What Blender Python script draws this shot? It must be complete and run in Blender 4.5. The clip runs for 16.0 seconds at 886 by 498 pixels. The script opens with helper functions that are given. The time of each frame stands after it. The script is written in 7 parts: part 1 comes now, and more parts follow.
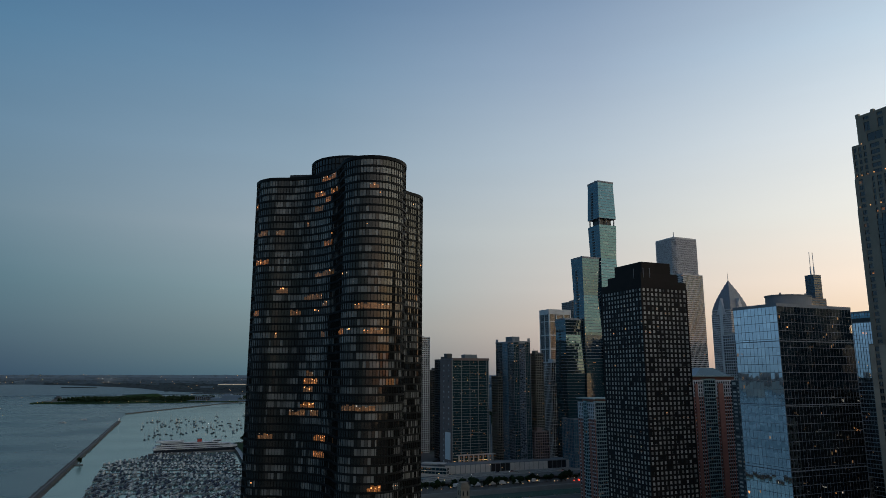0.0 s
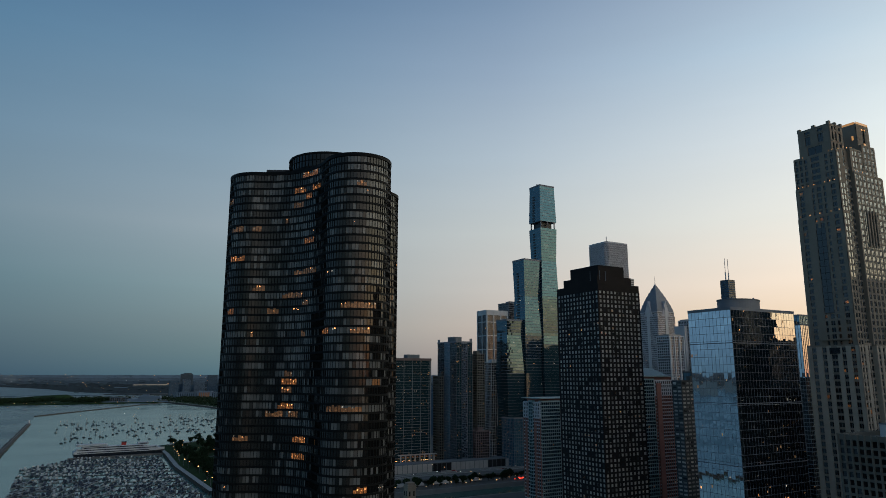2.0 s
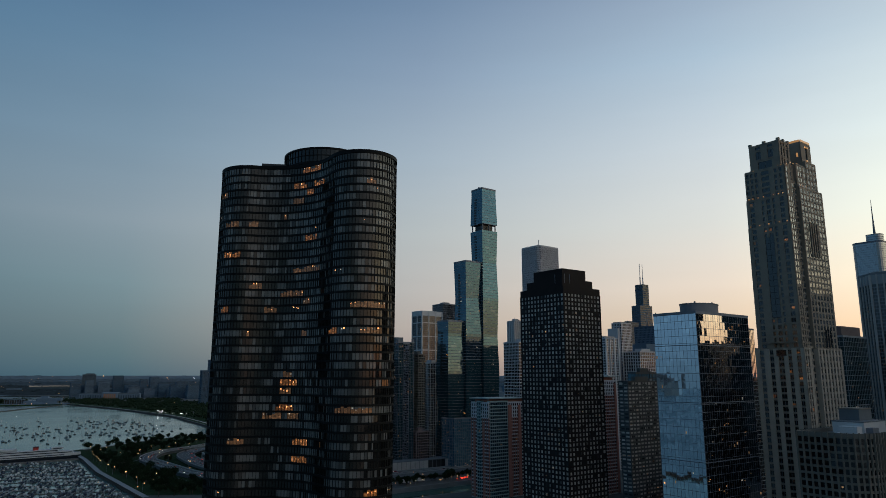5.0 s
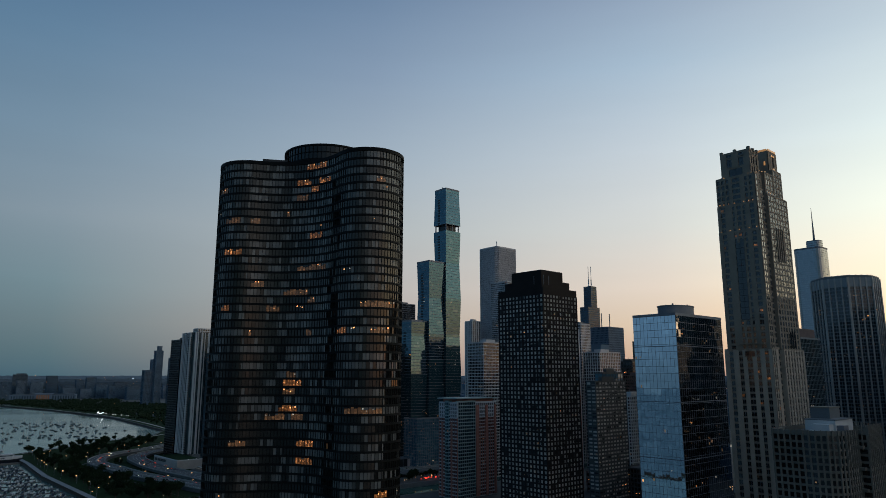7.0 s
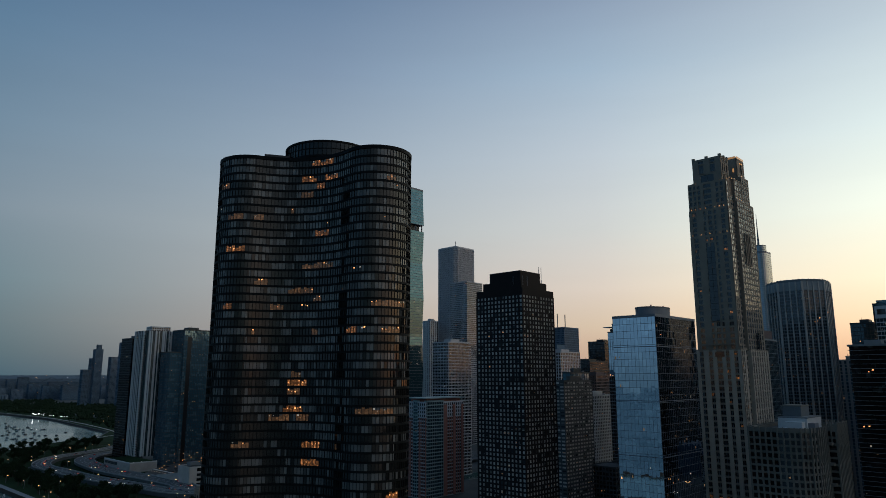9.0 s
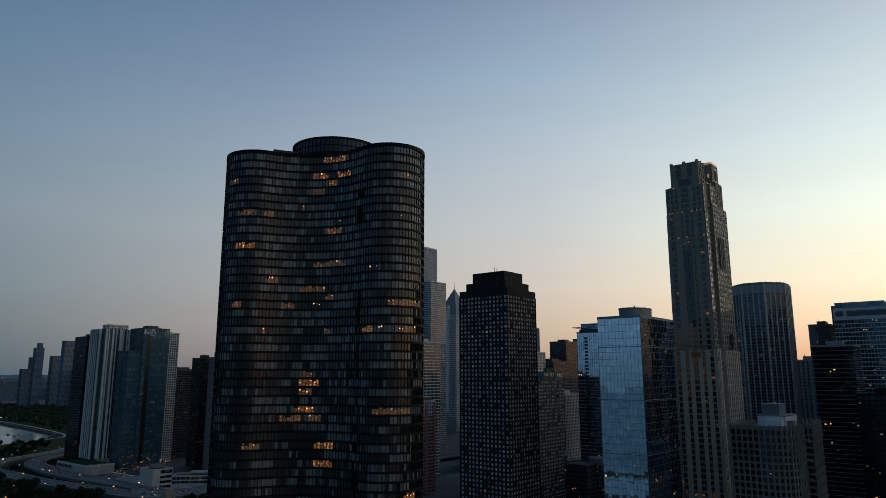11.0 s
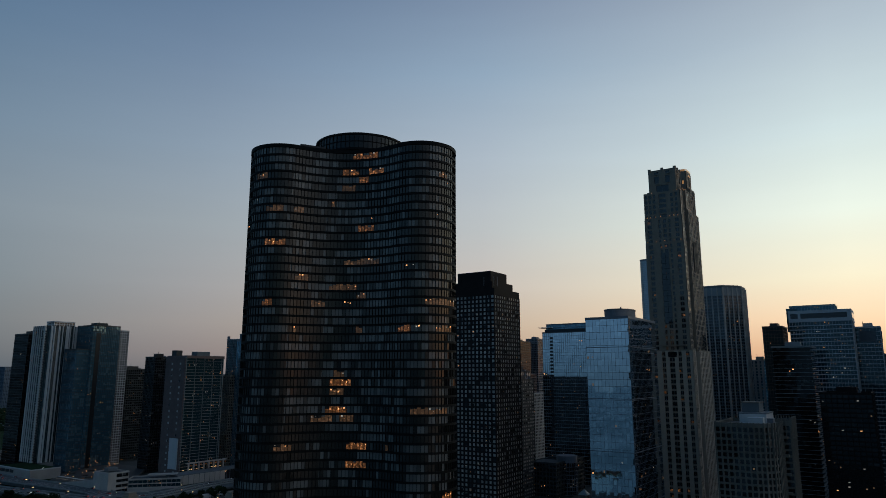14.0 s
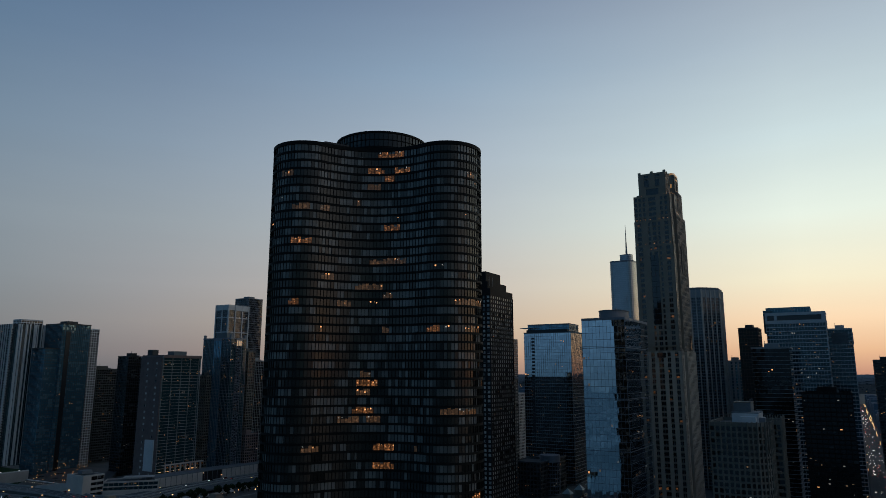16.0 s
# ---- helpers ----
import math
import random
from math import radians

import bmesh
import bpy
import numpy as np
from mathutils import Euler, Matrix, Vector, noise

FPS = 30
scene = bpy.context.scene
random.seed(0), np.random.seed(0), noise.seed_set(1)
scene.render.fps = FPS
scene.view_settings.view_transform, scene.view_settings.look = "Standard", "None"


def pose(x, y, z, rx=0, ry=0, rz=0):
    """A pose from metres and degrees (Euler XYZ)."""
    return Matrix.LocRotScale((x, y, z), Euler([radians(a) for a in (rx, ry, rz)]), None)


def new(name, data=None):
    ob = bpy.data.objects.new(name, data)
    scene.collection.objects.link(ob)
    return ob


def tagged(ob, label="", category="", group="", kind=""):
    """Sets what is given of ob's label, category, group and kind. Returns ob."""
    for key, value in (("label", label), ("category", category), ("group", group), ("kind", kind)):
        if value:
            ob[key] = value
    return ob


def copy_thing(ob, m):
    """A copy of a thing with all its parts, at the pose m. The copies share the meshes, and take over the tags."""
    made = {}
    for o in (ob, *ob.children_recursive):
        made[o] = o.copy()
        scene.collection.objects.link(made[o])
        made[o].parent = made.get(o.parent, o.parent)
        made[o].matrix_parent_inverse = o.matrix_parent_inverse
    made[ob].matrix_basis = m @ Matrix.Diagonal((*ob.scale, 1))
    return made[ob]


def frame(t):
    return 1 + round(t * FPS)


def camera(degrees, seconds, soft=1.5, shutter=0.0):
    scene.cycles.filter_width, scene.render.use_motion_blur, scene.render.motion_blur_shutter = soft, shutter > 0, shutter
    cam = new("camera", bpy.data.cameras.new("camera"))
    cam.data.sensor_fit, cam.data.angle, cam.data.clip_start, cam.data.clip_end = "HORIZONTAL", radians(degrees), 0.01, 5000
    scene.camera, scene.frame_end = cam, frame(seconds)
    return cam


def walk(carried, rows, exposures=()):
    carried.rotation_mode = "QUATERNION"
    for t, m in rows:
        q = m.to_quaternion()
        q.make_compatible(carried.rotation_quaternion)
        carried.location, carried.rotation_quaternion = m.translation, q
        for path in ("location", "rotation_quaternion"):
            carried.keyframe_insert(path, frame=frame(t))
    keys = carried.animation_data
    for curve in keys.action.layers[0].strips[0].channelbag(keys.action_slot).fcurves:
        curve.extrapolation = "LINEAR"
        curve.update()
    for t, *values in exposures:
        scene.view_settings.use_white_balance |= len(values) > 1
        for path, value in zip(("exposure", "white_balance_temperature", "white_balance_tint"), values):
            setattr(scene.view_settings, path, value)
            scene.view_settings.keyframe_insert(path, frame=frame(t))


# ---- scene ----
cam = camera(66.7, 16.0, soft=0.6)
METRES, EYE, TILT, LEAN, TURN = 176.0, 112.0, 0.0, 0.0, 0.0
ROWS = [
    (0.0, 0.0, 0.0, 0.0, -0.01, 10.61, -0.04),
    (0.5, -0.031, 0.0006, 0.0001, -1.63, 10.61, -0.04),
    (1.0, -0.0621, 0.0022, 0.0002, -3.26, 10.61, -0.03),
    (1.5, -0.093, 0.0051, 0.0004, -4.88, 10.61, -0.03),
    (2.0, -0.1238, 0.0087, 0.0005, -6.39, 10.61, -0.03),
    (2.5, -0.1548, 0.0126, 0.0005, -7.76, 10.61, -0.03),
    (3.0, -0.1853, 0.0173, 0.0006, -8.94, 10.62, -0.03),
    (3.5, -0.2158, 0.0226, 0.0008, -10.11, 10.62, -0.04),
    (4.0, -0.2461, 0.0284, 0.0007, -11.27, 10.63, -0.04),
    (6.5, -0.3977, 0.0682, 0.0009, -17.08, 10.67, -0.02),
    (7.0, -0.4271, 0.0779, 0.001, -18.23, 10.66, -0.02),
    (7.5, -0.4564, 0.0883, 0.001, -19.4, 10.65, -0.01),
    (8.0, -0.4855, 0.0991, 0.0013, -20.55, 10.64, -0.01),
    (8.5, -0.5143, 0.1106, 0.0014, -21.71, 10.63, -0.01),
    (9.0, -0.5431, 0.1228, 0.0016, -22.84, 10.62, -0.01),
    (11.5, -0.6841, 0.1928, 0.0024, -28.01, 10.57, -0.0),
    (12.0, -0.7116, 0.2076, 0.0025, -28.9, 10.56, -0.01),
    (12.5, -0.7391, 0.2231, 0.0025, -29.81, 10.55, -0.01),
    (13.0, -0.7663, 0.2391, 0.0025, -30.71, 10.55, -0.01),
    (13.5, -0.7931, 0.2556, 0.0027, -31.61, 10.53, -0.01),
    (14.0, -0.8196, 0.2722, 0.0029, -32.5, 10.52, -0.01),
    (14.5, -0.846, 0.2895, 0.0031, -33.4, 10.52, -0.02),
    (15.0, -0.8716, 0.3075, 0.0038, -34.23, 10.5, -0.03),
    (15.5, -0.8969, 0.326, 0.0039, -35.0, 10.5, -0.04),
    (16.0, -0.9221, 0.344, 0.0036, -35.75, 10.52, -0.04),
]
walk(cam, [(t, pose(0, 0, EYE, TILT, LEAN, TURN) @ pose(METRES * x, METRES * y, METRES * z, 90 + pitch, roll, yaw)) for t, x, y, z, yaw, pitch, roll in ROWS],
     [(0.0, -0.16, 6330, 12), (3.5, -0.34, 6150, 9.5), (7.0, -0.51, 6000, 10.5), (9.0, -0.61, 5930, 10.5), (12.5, -0.79, 5790, 10), (16.0, -0.96, 5660, 10)])


# ---- world, light ----
SUN_AZ = radians(-4)                      # the glow's direction, from +x towards +y
world = bpy.data.worlds.new("dusk_sky")
scene.world = world
world.use_nodes = True


def srgb(r, g, b):
    return tuple((c / 255 / 12.92 if c < 10.3 else ((c / 255 + 0.055) / 1.055) ** 2.4) for c in (r, g, b)) + (1.0,)


def build_sky():
    nt = world.node_tree
    n, l = nt.nodes, nt.links
    n.clear()
    out = n.new("ShaderNodeOutputWorld")
    bg = n.new("ShaderNodeBackground")
    tc = n.new("ShaderNodeTexCoord")
    sep = n.new("ShaderNodeSeparateXYZ")
    l.new(tc.outputs["Generated"], sep.inputs[0])
    flat = n.new("ShaderNodeVectorMath")
    flat.operation = "MULTIPLY"
    flat.inputs[1].default_value = (1, 1, 0)
    l.new(tc.outputs["Generated"], flat.inputs[0])
    unit = n.new("ShaderNodeVectorMath")
    unit.operation = "NORMALIZE"
    l.new(flat.outputs[0], unit.inputs[0])
    dot = n.new("ShaderNodeVectorMath")
    dot.operation = "DOT_PRODUCT"
    dot.inputs[1].default_value = (math.cos(SUN_AZ), math.sin(SUN_AZ), 0)
    l.new(unit.outputs[0], dot.inputs[0])

    def ramp(stops):
        r = n.new("ShaderNodeValToRGB")
        r.color_ramp.interpolation = "LINEAR"
        while len(r.color_ramp.elements) < len(stops):
            r.color_ramp.elements.new(0.5)
        for e, (p, c) in zip(r.color_ramp.elements, stops):
            e.position, e.color = p, srgb(*c)
        l.new(sep.outputs["Z"], r.inputs[0])
        return r.outputs[0]

    back = ramp([(0, (66, 89, 104)), (0.06, (78, 107, 128)), (0.22, (75, 109, 133)), (0.5, (48, 78, 105)), (1, (33, 55, 82))])
    away = ramp([(0, (35, 51, 65)), (0.03, (42, 60, 72)), (0.07, (51, 72, 82)), (0.122, (59, 82, 91)), (0.208, (75, 94, 104)), (0.309, (71, 94, 110)), (0.423, (58, 87, 108)), (0.53, (45, 75, 101)), (1, (32, 53, 80))])
    east = ramp([(0, (58, 79, 86)), (0.03, (71, 89, 92)), (0.07, (84, 98, 100)), (0.122, (93, 109, 112)), (0.208, (107, 118, 123)), (0.309, (96, 113, 124)), (0.423, (80, 102, 119)), (0.53, (62, 86, 109)), (1, (40, 58, 83))])
    side = ramp([(0, (108, 102, 98)), (0.03, (130, 118, 110)), (0.07, (143, 133, 123)), (0.122, (146, 141, 134)), (0.208, (142, 145, 142)), (0.309, (128, 138, 144)), (0.423, (108, 122, 136)), (0.53, (85, 103, 122)), (1, (48, 65, 88))])
    west = ramp([(0, (145, 119, 100)), (0.03, (169, 140, 115)), (0.07, (179, 158, 132)), (0.122, (183, 168, 150)), (0.208, (173, 171, 162)), (0.309, (160, 165, 165)), (0.423, (135, 149, 158)), (0.53, (112, 123, 137)), (1, (58, 73, 94))])
    glow = ramp([(0, (185, 132, 103)), (0.03, (219, 170, 124)), (0.07, (236, 198, 152)), (0.122, (232, 215, 175)), (0.208, (220, 220, 195)), (0.309, (194, 201, 190)), (0.423, (166, 173, 172)), (0.53, (137, 142, 148)), (1, (63, 76, 93))])
    angle = n.new("ShaderNodeMath")
    angle.operation = "ARCCOSINE"
    l.new(dot.outputs["Value"], angle.inputs[0])

    def mix(deg_from, deg_to, a, b):
        mr = n.new("ShaderNodeMapRange")
        mr.inputs["From Min"].default_value, mr.inputs["From Max"].default_value = radians(deg_from), radians(deg_to)
        l.new(angle.outputs[0], mr.inputs["Value"])
        m = n.new("ShaderNodeMix")
        m.data_type = "RGBA"
        l.new(mr.outputs[0], m.inputs[0])
        l.new(a, m.inputs[6])
        l.new(b, m.inputs[7])
        return m.outputs[2]

    full = mix(30, 58, glow, west)
    full = mix(58, 82, full, side)
    full = mix(82, 106, full, east)
    full = mix(106, 130, full, away)
    full = mix(130, 165, full, back)
    # thin uneven haze
    no = n.new("ShaderNodeTexNoise")
    no.inputs["Scale"].default_value, no.inputs["Detail"].default_value = 3.0, 4.0
    st = n.new("ShaderNodeVectorMath")
    st.operation = "MULTIPLY"
    st.inputs[1].default_value = (1, 1, 9)
    l.new(tc.outputs["Generated"], st.inputs[0])
    l.new(st.outputs[0], no.inputs["Vector"])
    mr = n.new("ShaderNodeMapRange")
    mr.inputs["To Min"].default_value, mr.inputs["To Max"].default_value = 0.97, 1.03
    l.new(no.outputs[0], mr.inputs["Value"])
    sc = n.new("ShaderNodeVectorMath")
    sc.operation = "SCALE"
    l.new(full, sc.inputs[0])
    l.new(mr.outputs[0], sc.inputs["Scale"])
    sky = n.new("ShaderNodeTexSky")
    sky.sky_type, sky.sun_disc = "NISHITA", False
    sky.sun_elevation, sky.sun_rotation = radians(0.5), radians(90) - SUN_AZ
    add = n.new("ShaderNodeMix")
    add.data_type = "RGBA"
    add.inputs[0].default_value = 0.004
    l.new(sc.outputs[0], add.inputs[6])
    l.new(sky.outputs[0], add.inputs[7])
    l.new(add.outputs[2], bg.inputs[0])
    bg.inputs[1].default_value = 2.4
    l.new(bg.outputs[0], out.inputs[0])


build_sky()

# ---- materials ----


def base_mat(name):
    m = bpy.data.materials.new(name)
    m.use_nodes = True
    return m, m.node_tree.nodes, m.node_tree.links, m.node_tree.nodes["Principled BSDF"]


def rough_mat(name, color, rough=0.8, scale=0.4, vary=0.25, bump=0.3, metal=0.0, fine=8.0, spec=0.4):
    """Stone, concrete, metal, soil: two scales of variation, and fine relief."""
    m, n, l, p = base_mat(name)
    geo = n.new("ShaderNodeNewGeometry")
    oi = n.new("ShaderNodeObjectInfo")
    a, b = n.new("ShaderNodeTexNoise"), n.new("ShaderNodeTexNoise")
    a.inputs["Scale"].default_value, a.inputs["Detail"].default_value = scale, 5
    b.inputs["Scale"].default_value, b.inputs["Detail"].default_value = fine, 3
    for t in (a, b):
        l.new(geo.outputs["Position"], t.inputs["Vector"])
    s = n.new("ShaderNodeMath")
    s.operation = "ADD"
    l.new(a.outputs[0], s.inputs[0])
    l.new(b.outputs[0], s.inputs[1])
    s2 = n.new("ShaderNodeMath")
    s2.operation = "MULTIPLY_ADD"
    s2.inputs[1].default_value = 0.25
    l.new(oi.outputs["Random"], s2.inputs[0])
    l.new(s.outputs[0], s2.inputs[2])
    mr = n.new("ShaderNodeMapRange")
    mr.inputs["From Min"].default_value, mr.inputs["From Max"].default_value = 0.7, 1.5
    mr.inputs["To Min"].default_value, mr.inputs["To Max"].default_value = 1 - vary, 1 + vary
    l.new(s2.outputs[0], mr.inputs["Value"])
    sc = n.new("ShaderNodeVectorMath")
    sc.operation = "SCALE"
    sc.inputs[0].default_value = color
    l.new(mr.outputs[0], sc.inputs["Scale"])
    l.new(sc.outputs[0], p.inputs["Base Color"])
    p.inputs["Roughness"].default_value, p.inputs["Metallic"].default_value = rough, metal
    p.inputs["Specular IOR Level"].default_value = spec
    bp = n.new("ShaderNodeBump")
    bp.inputs["Strength"].default_value, bp.inputs["Distance"].default_value = bump, 0.03
    l.new(b.outputs[0], bp.inputs["Height"])
    l.new(bp.outputs[0], p.inputs["Normal"])
    return m


def glass_mat(name, dark, blind, share, ior=1.9, wobble=0.02, rough=0.06, room=6.0, metal=0.0, wave=0.0):
    """Window glass over dark rooms, with blinds behind a share of the panes; every pane is tilted a little in its own way."""
    m, n, l, p = base_mat(name)
    geo, oi = n.new("ShaderNodeNewGeometry"), n.new("ShaderNodeObjectInfo")
    add = n.new("ShaderNodeMath")
    add.operation = "ADD"
    l.new(geo.outputs["Random Per Island"], add.inputs[0])
    l.new(oi.outputs["Random"], add.inputs[1])
    wn = n.new("ShaderNodeTexWhiteNoise")
    wn.noise_dimensions = "1D"
    l.new(add.outputs[0], wn.inputs["W"])
    # flats: blocks of panes that share one state of their blinds
    sn = n.new("ShaderNodeVectorMath")
    sn.operation = "DIVIDE"
    sn.inputs[1].default_value = (room, room, 2.93)
    l.new(geo.outputs["Position"], sn.inputs[0])
    fl = n.new("ShaderNodeVectorMath")
    fl.operation = "FLOOR"
    l.new(sn.outputs[0], fl.inputs[0])
    w3 = n.new("ShaderNodeTexWhiteNoise")
    w3.noise_dimensions = "3D"
    l.new(fl.outputs[0], w3.inputs["Vector"])
    mx = n.new("ShaderNodeMath")
    mx.operation = "MULTIPLY_ADD"
    mx.inputs[1].default_value = 0.35
    l.new(wn.outputs["Value"], mx.inputs[0])
    m2 = n.new("ShaderNodeMath")
    m2.operation = "MULTIPLY"
    m2.inputs[1].default_value = 0.65
    l.new(w3.outputs["Value"], m2.inputs[0])
    l.new(m2.outputs[0], mx.inputs[2])
    mr = n.new("ShaderNodeMapRange")
    mr.inputs["From Min"].default_value, mr.inputs["From Max"].default_value = 0.96 - share, 1.06 - share
    l.new(mx.outputs[0], mr.inputs["Value"])
    mul = n.new("ShaderNodeMath")
    mul.operation = "MULTIPLY"
    l.new(mr.outputs[0], mul.inputs[0])
    mr2 = n.new("ShaderNodeMapRange")
    mr2.inputs["To Min"].default_value, mr2.inputs["To Max"].default_value = 0.45, 1.0
    l.new(wn.outputs["Value"], mr2.inputs["Value"])
    l.new(mr2.outputs[0], mul.inputs[1])
    c = n.new("ShaderNodeMix")
    c.data_type = "RGBA"
    c.inputs[6].default_value, c.inputs[7].default_value = (*dark, 1), (*blind, 1)
    l.new(mul.outputs[0], c.inputs[0])
    l.new(c.outputs[2], p.inputs["Base Color"])
    p.inputs["Roughness"].default_value, p.inputs["IOR"].default_value, p.inputs["Metallic"].default_value = rough, ior, metal
    sub = n.new("ShaderNodeVectorMath")
    sub.operation = "SUBTRACT"
    sub.inputs[1].default_value = (0.5, 0.5, 0.5)
    l.new(wn.outputs["Color"], sub.inputs[0])
    sc = n.new("ShaderNodeVectorMath")
    sc.operation = "SCALE"
    sc.inputs["Scale"].default_value = wobble
    l.new(sub.outputs[0], sc.inputs[0])
    ad = n.new("ShaderNodeVectorMath")
    ad.operation = "ADD"
    l.new(sc.outputs[0], ad.inputs[0])
    if wave:
        nz = n.new("ShaderNodeTexNoise")
        nz.inputs["Scale"].default_value = 0.35
        l.new(geo.outputs["Position"], nz.inputs["Vector"])
        bp = n.new("ShaderNodeBump")
        bp.inputs["Strength"].default_value, bp.inputs["Distance"].default_value = wave, 0.05
        l.new(nz.outputs[0], bp.inputs["Height"])
        l.new(bp.outputs[0], ad.inputs[1])
    else:
        l.new(geo.outputs["Normal"], ad.inputs[1])
    nm = n.new("ShaderNodeVectorMath")
    nm.operation = "NORMALIZE"
    l.new(ad.outputs[0], nm.inputs[0])
    l.new(nm.outputs[0], p.inputs["Normal"])
    return m


def lamp_mat(name, color, strength, rooms=True):
    m, n, l, p = base_mat(name)
    p.inputs["Base Color"].default_value = (*[c * 0.3 for c in color], 1)
    p.inputs["Roughness"].default_value = 0.2
    p.inputs["Emission Color"].default_value = (*color, 1)
    oi = n.new("ShaderNodeObjectInfo")
    geo = n.new("ShaderNodeNewGeometry")
    ad = n.new("ShaderNodeMath")
    ad.operation = "ADD"
    l.new(oi.outputs["Random"], ad.inputs[0])
    l.new(geo.outputs["Random Per Island"], ad.inputs[1])
    wn = n.new("ShaderNodeTexWhiteNoise")
    wn.noise_dimensions = "1D"
    l.new(ad.outputs[0], wn.inputs["W"])
    mr = n.new("ShaderNodeMapRange")
    mr.inputs["To Min"].default_value, mr.inputs["To Max"].default_value = 0.25 * strength, strength
    l.new(wn.outputs["Value"], mr.inputs["Value"])
    last = mr.outputs[0]
    if rooms:  # lamps, furniture and curtains seen in a lit room
        nz = n.new("ShaderNodeTexNoise")
        nz.inputs["Scale"].default_value, nz.inputs["Detail"].default_value = 1.5, 2
        l.new(geo.outputs["Position"], nz.inputs["Vector"])
        m3 = n.new("ShaderNodeMapRange")
        m3.inputs["From Min"].default_value, m3.inputs["From Max"].default_value = 0.48, 0.72
        m3.inputs["To Min"].default_value, m3.inputs["To Max"].default_value = 0.35, 4.2
        l.new(nz.outputs[0], m3.inputs["Value"])
        mu = n.new("ShaderNodeMath")
        mu.operation = "MULTIPLY"
        l.new(last, mu.inputs[0])
        l.new(m3.outputs[0], mu.inputs[1])
        last = mu.outputs[0]
    l.new(last, p.inputs["Emission Strength"])
    return m


def water_mat(name, color, scale, strength, rough):
    m, n, l, p = base_mat(name)
    geo = n.new("ShaderNodeNewGeometry")
    a, b = n.new("ShaderNodeTexNoise"), n.new("ShaderNodeTexNoise")
    a.inputs["Scale"].default_value, a.inputs["Detail"].default_value = scale, 4
    b.inputs["Scale"].default_value, b.inputs["Detail"].default_value = 0.006, 3
    for t in (a, b):
        l.new(geo.outputs["Position"], t.inputs["Vector"])
    bp = n.new("ShaderNodeBump")
    bp.inputs["Strength"].default_value, bp.inputs["Distance"].default_value = strength, 0.3
    l.new(a.outputs[0], bp.inputs["Height"])
    l.new(bp.outputs[0], p.inputs["Normal"])
    mr = n.new("ShaderNodeMapRange")
    mr.inputs["From Min"].default_value, mr.inputs["From Max"].default_value = 0.35, 0.65
    mr.inputs["To Min"].default_value, mr.inputs["To Max"].default_value = rough, rough + 0.12
    l.new(b.outputs[0], mr.inputs["Value"])
    l.new(mr.outputs[0], p.inputs["Roughness"])
    p.inputs["Base Color"].default_value, p.inputs["IOR"].default_value = (*color, 1), 1.33
    return m


BRONZE = rough_mat("dark_bronze_metal", (0.006, 0.007, 0.007), 0.6, 0.2, 0.3, 0.1, spec=0.12)
BLACK = rough_mat("black_stone_cladding", (0.017, 0.013, 0.012), 0.6, 0.2, 0.3, 0.1, spec=0.12)
BLACKMETAL = rough_mat("black_metal", (0.012, 0.013, 0.015), 0.4, 0.2, 0.3, 0.1)
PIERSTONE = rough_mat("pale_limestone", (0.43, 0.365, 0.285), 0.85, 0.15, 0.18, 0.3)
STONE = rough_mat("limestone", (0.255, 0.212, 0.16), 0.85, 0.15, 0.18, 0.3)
TAN = rough_mat("tan_precast", (0.17, 0.155, 0.125), 0.85, 0.15, 0.18, 0.3)
GRANITE = rough_mat("pale_granite", (0.5, 0.485, 0.49), 0.8, 0.1, 0.12, 0.2)
WHITE = rough_mat("white_painted_concrete", (0.55, 0.55, 0.54), 0.8, 0.12, 0.12, 0.2)
GREY = rough_mat("grey_concrete", (0.145, 0.162, 0.17), 0.85, 0.12, 0.2, 0.3)
MIDGREY = rough_mat("mid_grey_concrete", (0.25, 0.27, 0.27), 0.85, 0.12, 0.2, 0.3)
PALE = rough_mat("pale_concrete_panels", (0.42, 0.39, 0.35), 0.85, 0.12, 0.2, 0.3)
DARKGREY = rough_mat("dark_grey_cladding", (0.045, 0.048, 0.047), 0.6, 0.15, 0.25, 0.2)
STEEL = rough_mat("grey_steel", (0.17, 0.18, 0.2), 0.5, 0.2, 0.2, 0.1)
BRICK = rough_mat("red_brick", (0.32, 0.135, 0.10), 0.9, 0.2, 0.25, 0.4)
ROSE = rough_mat("rose_brick", (0.22, 0.155, 0.14), 0.9, 0.2, 0.25, 0.4)
BROWN = rough_mat("brown_brick", (0.15, 0.11, 0.10), 0.9, 0.2, 0.25, 0.4)
TEAL = rough_mat("teal_metal_panel", (0.27, 0.34, 0.33), 0.5, 0.2, 0.2, 0.1)
ROOF = rough_mat("roof_gravel", (0.08, 0.088, 0.09), 0.95, 0.2, 0.3, 0.4)
ASPHALT = rough_mat("asphalt", (0.085, 0.095, 0.095), 0.9, 0.08, 0.25, 0.3)
PAVING = rough_mat("paving_and_city_ground", (0.062, 0.07, 0.068), 0.9, 0.03, 0.45, 0.3)
GRASS = rough_mat("mown_grass", (0.020, 0.040, 0.015), 0.95, 0.03, 0.5, 0.5, spec=0.05)
ROCK = rough_mat("breakwater_stone", (0.06, 0.058, 0.052), 0.95, 0.15, 0.35, 0.8)
WOOD = rough_mat("dock_timber", (0.14, 0.13, 0.12), 0.9, 0.6, 0.3, 0.3)
BARK = rough_mat("bark", (0.06, 0.045, 0.035), 0.95, 1.0, 0.3, 0.5)
